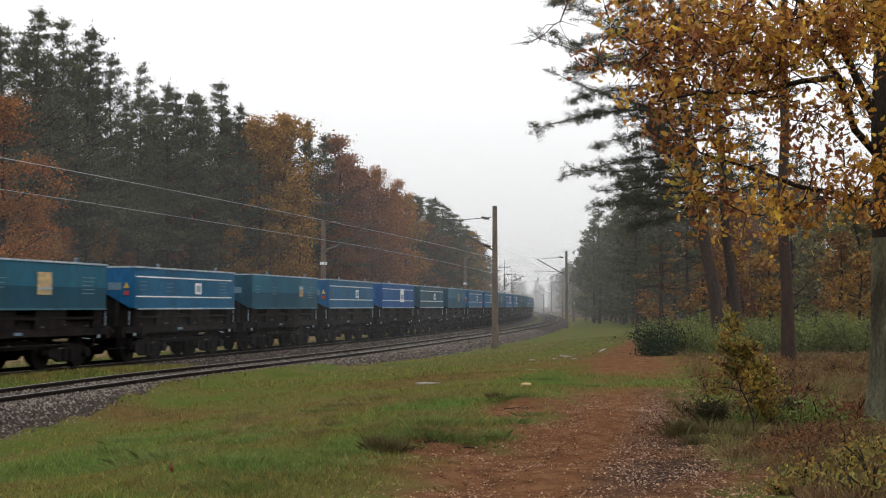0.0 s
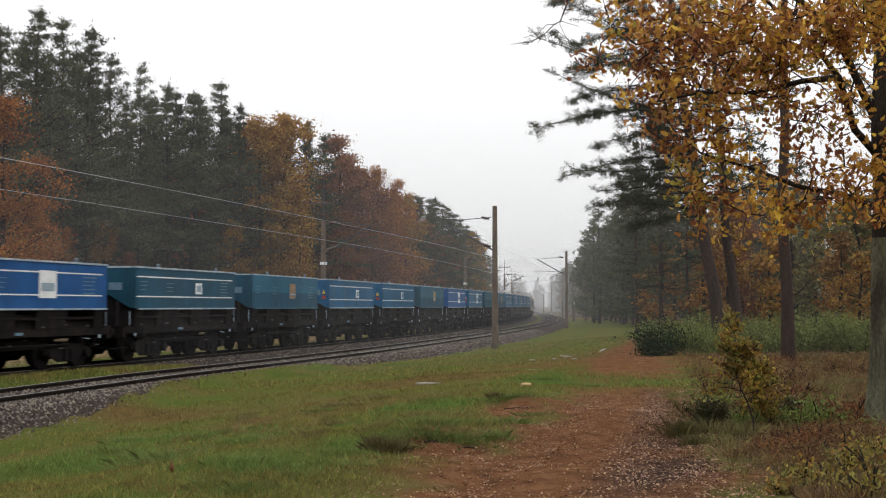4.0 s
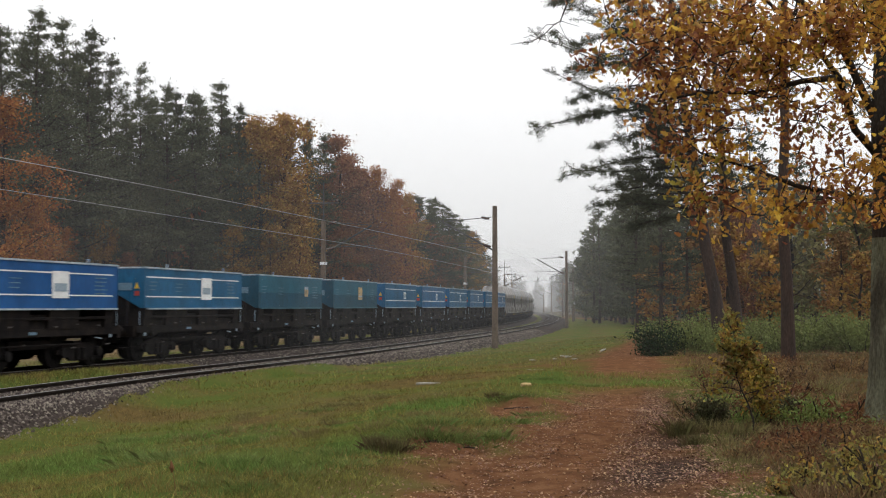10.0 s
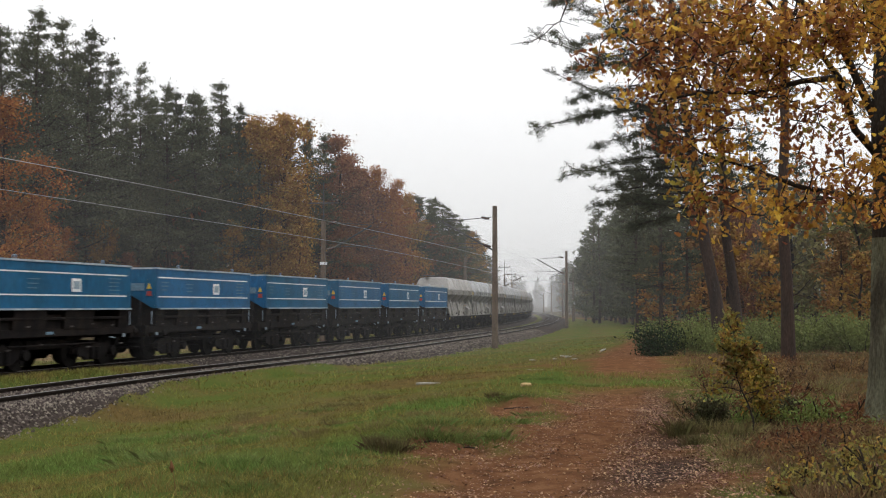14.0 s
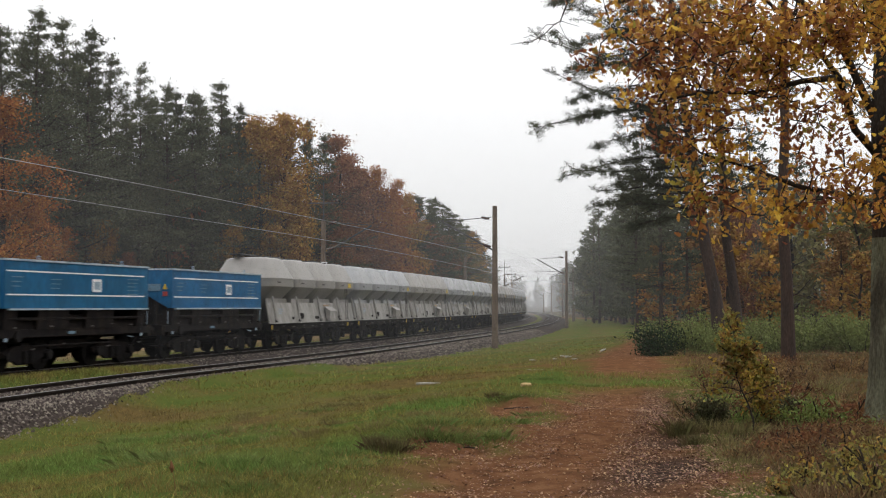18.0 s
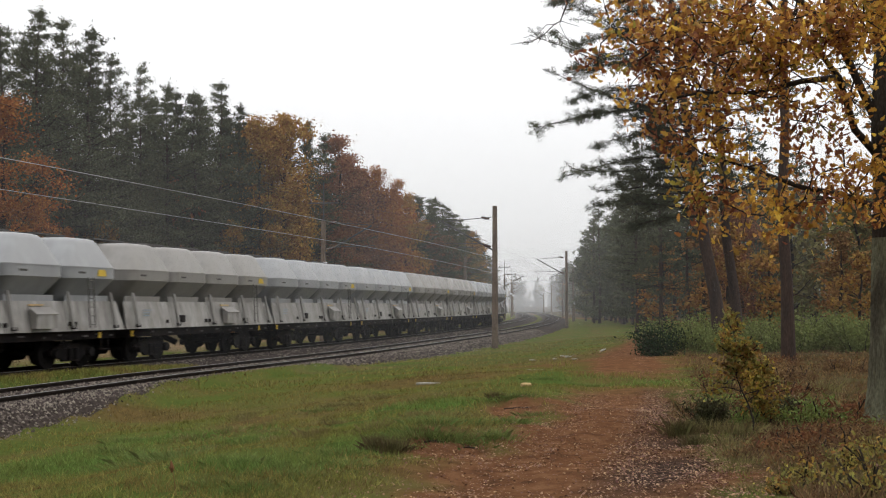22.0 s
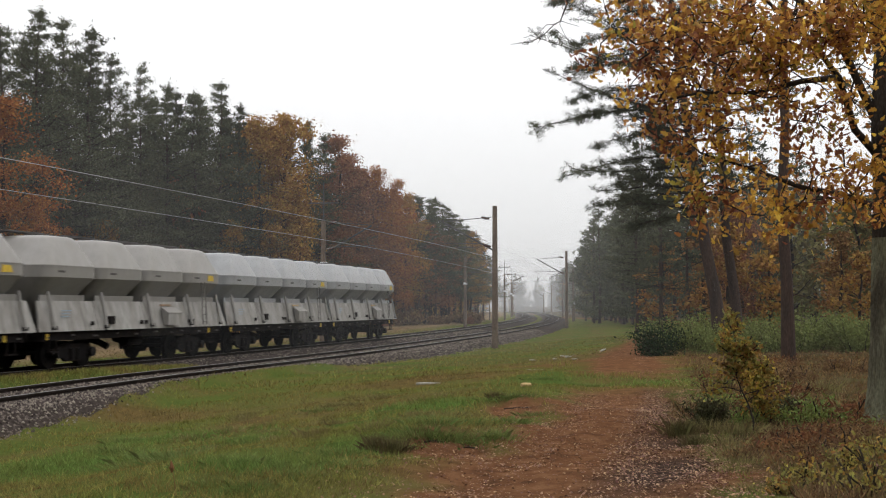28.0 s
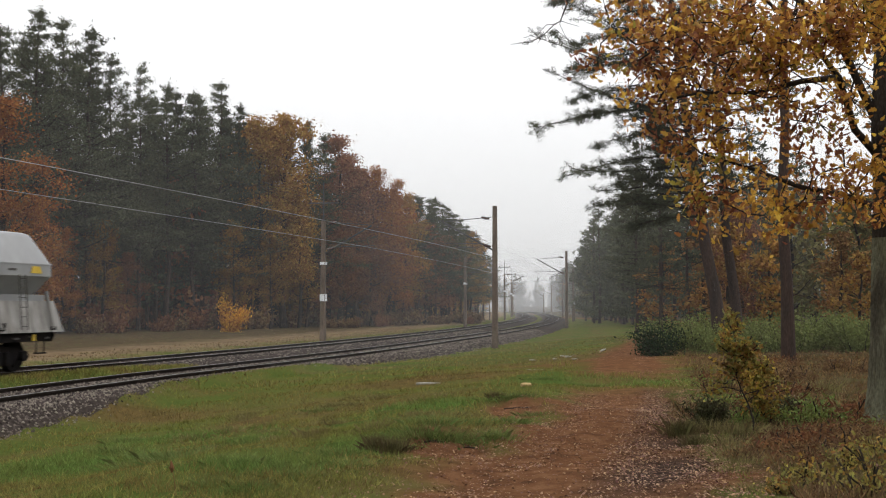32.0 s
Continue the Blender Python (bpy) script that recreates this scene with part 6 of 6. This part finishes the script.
joined("grass_tussocks", "tussocks of longer green and yellowed grass in the meadow and beside the road", "grass", tussocks)
# undergrowth along the wood beyond the railway
for (xa, ya), (xb, yb) in zip(EDGE[1:6], EDGE[2:7]):
    d = math.hypot(xb - xa, yb - ya)
    for i in range(round(d / 2.2)):
        u = (i + rs.uniform(0, 1)) / (d / 2.2)
        q = rs.uniform(-4.0, 3.0)
        tagged(put(rs.choice(SH_BROWN), xa + (xb - xa) * u - (yb - ya) / d * q, ya + (yb - ya) * u + (xb - xa) / d * q, rs.uniform(0, 360), rs.uniform(0.6, 1.5)), "brown undergrowth below the trees", "shrub", "undergrowth of the wood")

for (xa, ya), (xb, yb) in zip(EDGE[1:5], EDGE[2:6]):
    d = math.hypot(xb - xa, yb - ya)
    for i in range(round(d / 1.6)):
        u, q = rs.uniform(0, 1), rs.uniform(9, 30)
        tagged(put(rs.choice(SH_BROWN), xa + (xb - xa) * u - (yb - ya) / d * q, ya + (yb - ya) * u + (xb - xa) / d * q, rs.uniform(0, 360), rs.uniform(1.8, 3.0)), "tall brown thicket between the trunks", "shrub", "undergrowth of the wood")

# ------------------------------------------------------------ the wood beyond the meadow
EDGE_R = [(70, 40), (34, 62), (21, 84), (17.5, 108), (17.5, 135), (20.5, 170), (27, 235), (34, 325), (42, 450)]
for row, (depth, dens) in enumerate(((1.5, 4.0), (6, 5.0), (13, 6.0), (21, 6.0))):
    for j, ((xa, ya), (xb, yb)) in enumerate(zip(EDGE_R[:-1], EDGE_R[1:])):
        d = math.hypot(xb - xa, yb - ya)
        n = max(1, round(d / dens * (1.0 if ya < 170 else 0.6)))
        nx, ny = (yb - ya) / d, -(xb - xa) / d
        for i in range(n):
            u = (i + rs.uniform(0, 1)) / n
            q = depth + rs.uniform(-1.5, 1.5)
            x, y = xa + (xb - xa) * u + nx * q, ya + (yb - ya) * u + ny * q
            far = y > 105
            if row > 1:
                h = rs.uniform(9, 13)
                deep.append((rs.choice(LOWP) if far or rs.uniform(0, 1) < 0.4 else LOWB[rs.choice((3, 2))], stand(x, y, rs.uniform(0, 360), h / 15, h / 15)))
            elif rs.uniform(0, 1) < (0.85 if far else 0.4):
                h = rs.uniform(11.5, 14.0)
                tagged(put(rs.choice(LOWP), x, y, rs.uniform(0, 360), h / 17.5, h / 17.5), "misty dark pine of the far wood", "pine", "trees of the far wood")
            else:
                h = rs.uniform(7, 10.5)
                tagged(put(LOWB[rs.choice((3, 2, 3, 2))], x, y, rs.uniform(0, 360), h / 12.5, h / 12.5), "misty autumn tree of the far wood", "tree", "trees of the far wood")
for x, y, k, h in ((13.5, 56, 0, 6.0), (16.0, 58, 1, 5.5), (18.5, 55, 0, 5.5), (21, 60, 1, 6.5), (11.5, 62, 0, 5.5), (24, 57, 2, 5.0), (14.5, 66, 0, 7.0), (19.5, 50, 0, 4.5), (16.5, 47, 1, 4.0), (20, 57, 2, 7.5), (23, 62, 0, 8.5), (26, 66, 2, 9.0), (18.5, 63, 2, 8.0), (29, 70, 0, 9.0), (22, 70, 2, 9.0), (17, 71, 0, 9.0), (24.5, 56, 1, 7.0)):
    tagged(put(LOWB[(3, 1, 2)[k]], x, y, rs.uniform(0, 360), h / 11.0, h / 12.5), "young broadleaf tree in brown autumn leaf", "tree", "trees of the far wood")
# the end of the clearing
for i in range(34):
    x, y = 8 + i * 1.7 + rs.uniform(-1, 1), 415 + rs.uniform(0, 70)
    h = rs.uniform(8, 14)
    deep.append((rs.choice(LOWP), stand(x, y, rs.uniform(0, 360), h / 17.5, h / 17.5)))
# unseen trees added behind the camera: they keep low skylight off the wagons
for i in range(95):
    x, y = rs.uniform(-40, 62), rs.uniform(-46, -9)
    off = float(offset_of(np.array([x]), np.array([y]))[0][0])
    if -9 < off < 15:
        continue
    h = rs.uniform(13, 19)
    behind.append((rs.choice(LOWP) if rs.uniform(0, 1) < 0.6 else rs.choice(LOWB), stand(x, y, rs.uniform(0, 360), h / 15, h / 15)))
joined("deep_wood", "dense misty inside of the woods, pines and brown trees", "trees", deep)
joined("wood_behind", "unseen pines and brown trees added behind the camera to block low skylight", "trees", behind)
for ob in (*SH_GREEN, SH_DARK, *SH_BROWN, SH_YELLOW, *LOW, TUFT, CLUMP, *LOWP, *LOWB):
    for o in (*ob.children_recursive, ob):
        bpy.data.objects.remove(o)


# ------------------------------------------------------------ mist over the line
def mist_material(name, density):
    """Thin white droplets: most light passes, the rest is scattered."""
    m = bpy.data.materials.new(name)
    m.use_nodes = True
    n, l = m.node_tree.nodes, m.node_tree.links
    n.remove(n["Principled BSDF"])
    tc = n.new("ShaderNodeTexCoord")
    sp = n.new("ShaderNodeSeparateXYZ")
    l.new(tc.outputs["Object"], sp.inputs[0])
    fade = n.new("ShaderNodeMapRange")
    fade.interpolation_type = "SMOOTHSTEP"
    fade.inputs[1].default_value, fade.inputs[2].default_value, fade.inputs[3].default_value, fade.inputs[4].default_value = 3, 26, density, 0.0
    l.new(sp.outputs[2], fade.inputs[0])
    ns = n.new("ShaderNodeTexNoise")
    ns.inputs["Scale"].default_value, ns.inputs["Detail"].default_value = 0.04, 3
    l.new(tc.outputs["Object"], ns.inputs[0])
    nr = n.new("ShaderNodeMapRange")
    nr.inputs[3].default_value, nr.inputs[4].default_value = 0.7, 1.3
    l.new(ns.outputs[0], nr.inputs[0])
    mul = n.new("ShaderNodeMath")
    mul.operation = "MULTIPLY"
    l.new(fade.outputs[0], mul.inputs[0])
    l.new(nr.outputs[0], mul.inputs[1])
    dif, tra, mix, clear, out = n.new("ShaderNodeBsdfDiffuse"), n.new("ShaderNodeBsdfTranslucent"), n.new("ShaderNodeMixShader"), n.new("ShaderNodeBsdfTransparent"), n.new("ShaderNodeMixShader")
    for s in (dif, tra):
        s.inputs[0].default_value = (0.97, 0.98, 1.0, 1)
    mix.inputs[0].default_value = 0.5
    l.new(dif.outputs[0], mix.inputs[1])
    l.new(tra.outputs[0], mix.inputs[2])
    l.new(mul.outputs[0], out.inputs[0])
    l.new(clear.outputs[0], out.inputs[1])
    l.new(mix.outputs[0], out.inputs[2])
    l.new(out.outputs[0], n["Material Output"].inputs[0])
    return m


for i, (y, dens) in enumerate(((40, 0.016), (56, 0.022), (74, 0.02), (112, 0.045), (155, 0.055), (210, 0.085), (290, 0.17), (400, 0.33))):
    wide, high = 60 + y * 0.9, 45 + y * 0.12
    s = Shape()
    cols = 24
    s.add([(wide * (2 * k / cols - 1), 3.0 * math.sin(k * 0.9 + i), z) for z in (-0.5, high) for k in range(cols + 1)], [(k, k + 1, cols + 2 + k, cols + 1 + k) for k in range(cols)])
    ob = thing("mist", "thin veil of grey mist over the clearing", "mist", kind="stuff", data=s.mesh("mist", mist_material("mist", dens), smooth=True), at=pose(y * 0.02, y, 0.0))

# ------------------------------------------------------------ grass, fallen leaves, gravel
def cover_masks(x, y):
    off, s = offset_of(x, y)
    d, half = road_side(x, y)
    return off, d, half


def build_grass():
    rng = np.random.default_rng(3)
    vs, greens, browns = [], [], []
    for n, y0, y1, length, width, tuft in ((120000, 8.5, 17, 0.05, 0.0042, 0.10), (90000, 15, 32, 0.055, 0.008, 0.16), (50000, 30, 75, 0.07, 0.018, 0.3)):
        y = rng.uniform(y0, y1, n)
        x = rng.uniform(-1, 1, n) * y * 0.42 - 1.0
        x, y = x + rng.normal(size=n) * tuft * 0.2, y
        off, d, half = cover_masks(x, y)
        bare = (np.hypot((x - 0.03) / 0.55, (y - 13.25) / 0.75) < 1.1) | (np.hypot((x - 1.12) / 0.45, (y - 17.8) / 0.8) < 1.1)
        s = offset_of(x, y)[1]
        ok = (off - near_line(s) > turf_edge(s) + rng.normal(size=n) * 0.15) & (d < np.where(y < 22, half, half + 1.0)) & ~bare & ((np.abs(d) > half + rng.uniform(-0.3, 0.35, n)) | (np.abs(y - 25.5) < 2.4)) & (wave(x, y, 1.3, 5) + wave(x, y, 3.7, 6) + rng.uniform(-1, 1.2, n) > -0.5)
        x, y = x[ok], y[ok]
        k = len(x)
        z = ground_z(x, y)
        fresh = lush(x, y)
        h = length * rng.uniform(0.35, 1.4, k) * (1 + 0.45 * wave(x, y, 1.1, 7) + 0.35 * wave(x, y, 6.3, 14)) * (1 + 0.7 * fresh)
        a = rng.uniform(0, 2 * math.pi, k)
        bx, by = np.cos(a) * width, np.sin(a) * width
        lx, ly = rng.normal(size=k) * h * 0.7, rng.normal(size=k) * h * 0.7
        blades = np.stack([np.stack([x - bx, y - by, z - 0.01], 1), np.stack([x + bx, y + by, z - 0.01], 1), np.stack([x + lx, y + ly, z + h], 1)], 1)
        rich = fresh > rng.uniform(0.15, 0.75, k)
        dead = ~rich & (sear(x, y) > rng.uniform(0.1, 0.8, k))
        vs.append(blades[~rich & ~dead])
        browns.append(blades[dead])
        greens.append(blades[rich])
    v = np.concatenate(browns).reshape(-1, 3)
    thing("sear_grass", "brown withered patches of meadow grass", "grass", kind="stuff", data=fast_mesh("sear_grass", v, np.arange(len(v)).reshape(-1, 3), M_SEAR))
    v = np.concatenate(greens).reshape(-1, 3)
    thing("lush_grass", "fresh green patches of meadow grass", "grass", kind="stuff", data=fast_mesh("lush_grass", v, np.arange(len(v)).reshape(-1, 3), M_LUSH))
    v = np.concatenate(vs).reshape(-1, 3)
    thing("meadow_grass", "short matted green and yellowed meadow grass", "grass", kind="stuff", data=fast_mesh("meadow_grass", v, np.arange(len(v)).reshape(-1, 3), M_GRASS))
    # long withered grass beside the far track and between the tracks
    vs = []
    for n, o0, o1, s0, s1, length in ((7000, -7, -2.7, -5, 75, 0.07),):
        off, s = rng.uniform(o0, o1, n), rng.uniform(s0, s1, n)
        x, y, _ = on_line(s, off)
        z = ground_z(x, y)
        h = length * rng.uniform(0.3, 1.2, n)
        a = rng.uniform(0, 2 * math.pi, n)
        bx, by = np.cos(a) * 0.03, np.sin(a) * 0.03
        vs.append(np.stack([np.stack([x - bx, y - by, z - 0.01], 1), np.stack([x + bx, y + by, z - 0.01], 1), np.stack([x + rng.normal(size=n) * h * 0.5, y + rng.normal(size=n) * h * 0.5, z + h], 1)], 1))
    v = np.concatenate(vs).reshape(-1, 3)
    thing("rough_grass", "rough withered grass along the railway", "grass", kind="stuff", data=fast_mesh("rough_grass", v, np.arange(len(v)).reshape(-1, 3), M_DRYGRASS))


def build_floor_plants():
    """Withered grass and fern fronds on the forest floor beside the road, green grass between the tracks."""
    rng = np.random.default_rng(8)
    for name, label, mat, n, length, width in (("floor_grass", "withered ochre grass on the forest floor", M_DRYGRASS, 24000, 0.13, 0.006), ("floor_fern", "dead brown fern fronds on the forest floor", M_FERN, 26000, 0.12, 0.012), ("floor_green", "low green plants on the forest floor", M_FLOORGREEN, 14000, 0.1, 0.008)):
        y = 9.5 + 34 * rng.uniform(0, 1, n) ** 1.4
        half = road_side(np.zeros(n), y)[1]
        mid = -road_side(np.zeros(n), y)[0]
        x = mid + half + 0.25 + rng.uniform(0, 1, n) ** 1.2 * np.interp(y, [9, 20, 40], [2.8, 4.5, 9.0])
        seed = {"floor_grass": 1, "floor_fern": 4, "floor_green": 9}[name]
        ok = wave(x, y, 1.6, seed) + wave(x, y, 4.3, seed + 1) + rng.uniform(-1, 1, n) > 0.0
        x, y = x[ok], y[ok]
        k = len(x)
        z = ground_z(x, y)
        h = length * rng.uniform(0.3, 1.3, k)
        a = rng.uniform(0, 2 * math.pi, k)
        w = width * rng.uniform(0.6, 1.4, k)
        bx, by = np.cos(a) * w, np.sin(a) * w
        v = np.stack([np.stack([x - bx, y - by, z - 0.01], 1), np.stack([x + bx, y + by, z - 0.01], 1), np.stack([x + rng.normal(size=k) * h * 0.6, y + rng.normal(size=k) * h * 0.6, z + h], 1)], 1).reshape(-1, 3)
        thing(name, label, "plants", kind="stuff", data=fast_mesh(name, v, np.arange(len(v)).reshape(-1, 3), mat))
    n = 14000
    off, s = rng.normal(size=n) * 0.45 + 2.75, rng.uniform(-15, 9, n)
    x, y, _ = on_line(s, off)
    z = ground_z(x, y)
    h = rng.uniform(0.03, 0.16, n)
    a = rng.uniform(0, 2 * math.pi, n)
    bx, by = np.cos(a) * 0.015, np.sin(a) * 0.015
    v = np.stack([np.stack([x - bx, y - by, z - 0.02], 1), np.stack([x + bx, y + by, z - 0.02], 1), np.stack([x + rng.normal(size=n) * h * 0.5, y + rng.normal(size=n) * h * 0.5, z + h], 1)], 1).reshape(-1, 3)
    thing("verge_grass", "green grass grown up between the two tracks", "grass", kind="stuff", data=fast_mesh("verge_grass", v, np.arange(len(v)).reshape(-1, 3), M_GRASS))


def build_litter():
    rng = np.random.default_rng(4)
    y = np.concatenate([rng.uniform(8.5, 22, 22000), rng.uniform(20, 45, 3000), rng.uniform(8.5, 24, 1500)])
    n = len(y)
    d, half = np.zeros(n), road_side(np.zeros(n), y)[1]
    mid = -road_side(np.zeros(n), y)[0]
    # thickest along the wheel ruts and the edges of the road
    pick = rng.uniform(0, 1, n)
    dx = np.where(pick < 0.1, -0.75 + rng.normal(size=n) * 0.2, np.where(pick < 0.38, 0.42 + rng.normal(size=n) * 0.17, np.where(pick < 0.65, 1.1 + rng.normal(size=n) * 0.2, rng.uniform(-1.9, 1.9, n))))
    dx[-1500:] = rng.uniform(1.4, 4.0, 1500)
    x = mid + dx * half / 1.4
    x[:260], y[:260] = 0.03 + rng.normal(size=260) * 0.35, 13.2 + rng.normal(size=260) * 0.4
    x[260:420], y[260:420] = 1.12 + rng.normal(size=160) * 0.3, 17.8 + rng.normal(size=160) * 0.4
    z = ground_z(x, y) + 0.012
    cen = np.stack([x, y, z], 1)
    size = rng.uniform(0.012, 0.036, n)
    a = rng.uniform(0, 2 * math.pi, n)
    tpl = np.array([(-0.5, 0, 0.02), (-0.15, 0.3, 0.12), (0.2, 0.26, 0.1), (0.5, 0, 0.0), (0.2, -0.28, 0.14), (-0.15, -0.3, 0.05)])
    tilt = rng.normal(size=(n, 2)) * 0.3
    ca, sa = np.cos(a)[:, None], np.sin(a)[:, None]
    px, py, pz = tpl[None, :, 0], tpl[None, :, 1], tpl[None, :, 2] * rng.uniform(-0.6, 1.6, n)[:, None]
    X = (px * ca - py * sa) * size[:, None]
    Y = (px * sa + py * ca) * size[:, None]
    Z = pz * size[:, None] + X * tilt[:, :1] + Y * tilt[:, 1:]
    Z = Z - np.minimum(Z.min(1, keepdims=True), 0)
    v = cen[:, None] + np.stack([X, Y, Z], 2)
    thing("fallen_leaves", "brown and pinkish fallen leaves strewn over the dirt road", "leaves", kind="stuff", data=fast_mesh("fallen_leaves", v.reshape(-1, 3), np.arange(n * 6).reshape(n, 6), M_LITTER))


def build_stones():
    rng = np.random.default_rng(6)
    n = 62000
    s = rng.uniform(0, 1, n) ** 1.5 * 85 - 14
    far = rng.uniform(0, 1, n) < 0.3
    o = np.where(far, rng.uniform(-1.7, 2.2, n), np.where(rng.uniform(0, 1, n) < 0.5, rng.uniform(0.9, 2.75, n), rng.uniform(-1.6, 1.1, n)))
    keep = (o < np.where(far, 9, turf_edge(s) + rng.normal(size=n) * 0.18)) & (np.abs(np.abs(o) - 0.75) > 0.07)
    s, o, far = s[keep], o[keep], far[keep]
    n = len(s)
    x, y, _ = on_line(s, np.where(far, 0, near_line(s)) + o)
    z = np.interp(np.abs(o), [1.4, 1.75, 3.0], [-0.115, -0.2, -0.95])
    z = np.where((o > 1) & ~far, np.maximum(z, ground_z(x, y)), z)
    size = rng.uniform(0.018, 0.048, n)
    tpl = np.array([(1, 0, 0), (0, 1, 0), (-1, 0, 0), (0, -1, 0), (0, 0, 0.9), (0, 0, -0.9)], float)
    v = tpl[None] * rng.uniform(0.6, 1.3, (n, 6, 1)) * size[:, None, None]
    a = rng.uniform(0, 6.28, n)
    c, sn = np.cos(a)[:, None], np.sin(a)[:, None]
    v = np.stack([v[..., 0] * c - v[..., 1] * sn, v[..., 0] * sn + v[..., 1] * c, v[..., 2]], 2) + np.stack([x, y, z], 1)[:, None]
    f = np.array([(0, 1, 4), (1, 2, 4), (2, 3, 4), (3, 0, 4), (1, 0, 5), (2, 1, 5), (3, 2, 5), (0, 3, 5)])
    f = (f[None] + 6 * np.arange(n)[:, None, None]).reshape(-1, 3)
    thing("ballast_stones", "loose grey and brown ballast stones along the tracks", "stones", kind="stuff", data=fast_mesh("ballast_stones", v.reshape(-1, 3), f, M_STONE))


build_grass()
build_floor_plants()
build_litter()
build_stones()


def build_log(x, y, length, r, turn, label, mat, name="log"):
    z = float(ground_z(np.array([x]), np.array([y]))[0])
    lg = thing(name, label, "log", "cut wood on the ground", at=pose(x, y, z + r * 0.7, 0, 0, turn))
    part("bark", Shape().tube([(-length / 2, 0, 0), (-length * 0.1, 0.02, 0.01), (length / 2, 0, 0)], [r, r * 0.95, r * 0.85], 9), mat, lg, smooth=True)
    for sx in (-1, 1):
        part("cut_end", Shape().disc((sx * (length / 2 + 0.002), 0, 0), (1, 0, 0), r * 0.8, 0.004, 9), M_CUT, lg)
    return lg


M_CUT = material("fresh_cut_wood", (0.55, 0.38, 0.18), 0.8, spots=0.2)
M_BIRCH = material("birch_bark", (0.42, 0.40, 0.37), 0.8, spots=0.5, scale=9)
build_log(1.62, 23.2, 0.2, 0.04, 28, "short cut log with pale yellow end", M_CUT)
for x, y, L, r, a in ((4.05, 40.5, 0.4, 0.025, 100), (4.15, 39.6, 0.25, 0.035, 20), (5.9, 44.0, 2.6, 0.035, 78), (4.55, 41.5, 1.3, 0.02, 70), (2.9, 38.6, 0.2, 0.022, 10), (3.6, 38.4, 0.16, 0.02, 40), (4.2, 38.0, 0.18, 0.02, 160)):
    build_log(x, y, L, r, a, "white-barked birch stick on bare earth", M_BIRCH, "birch_stick")
build_log(3.0, 31.5, 1.6, 0.014, 3, "long thin pale stick in the grass", M_BIRCH, "birch_stick")
build_log(6.2, 21.0, 0.5, 0.022, 6, "pale stick lying among the ferns", M_BIRCH, "birch_stick")
build_log(-0.35, 28.6, 0.6, 0.028, 5, "weathered grey stick lying in the grass", M_BIRCH, "stick")

# seed stalk in the foreground meadow
wz = float(ground_z(np.array([-2.28]), np.array([10.2]))[0])
wd = thing("seed_stalk", "withered weed stalk with a reddish seed head", "weed", at=pose(-2.28, 10.2, wz))
part("stem", Shape().tube([(0, 0, -0.02), (-0.01, 0, 0.12), (-0.03, 0, 0.24)], [0.004, 0.004, 0.003], 5), M_FERN, wd)
part("seed_head", Shape().tube([(-0.03, 0, 0.2), (-0.035, 0, 0.24), (-0.04, 0, 0.3)], [0.006, 0.022, 0.004], 7), M_RUSSETLOW, wd)

# broken edge of the bank: dead roots
for x, y, L, a in ((-0.1, 13.6, 0.25, 12), (0.3, 13.5, 0.2, -20), (1.2, 18.2, 0.3, 8), (1.0, 18.1, 0.2, 30)):
    build_log(x, y, L, 0.008, a, "dead grey root sticking out of the bank", M_BARK, "dead_root")

motions()
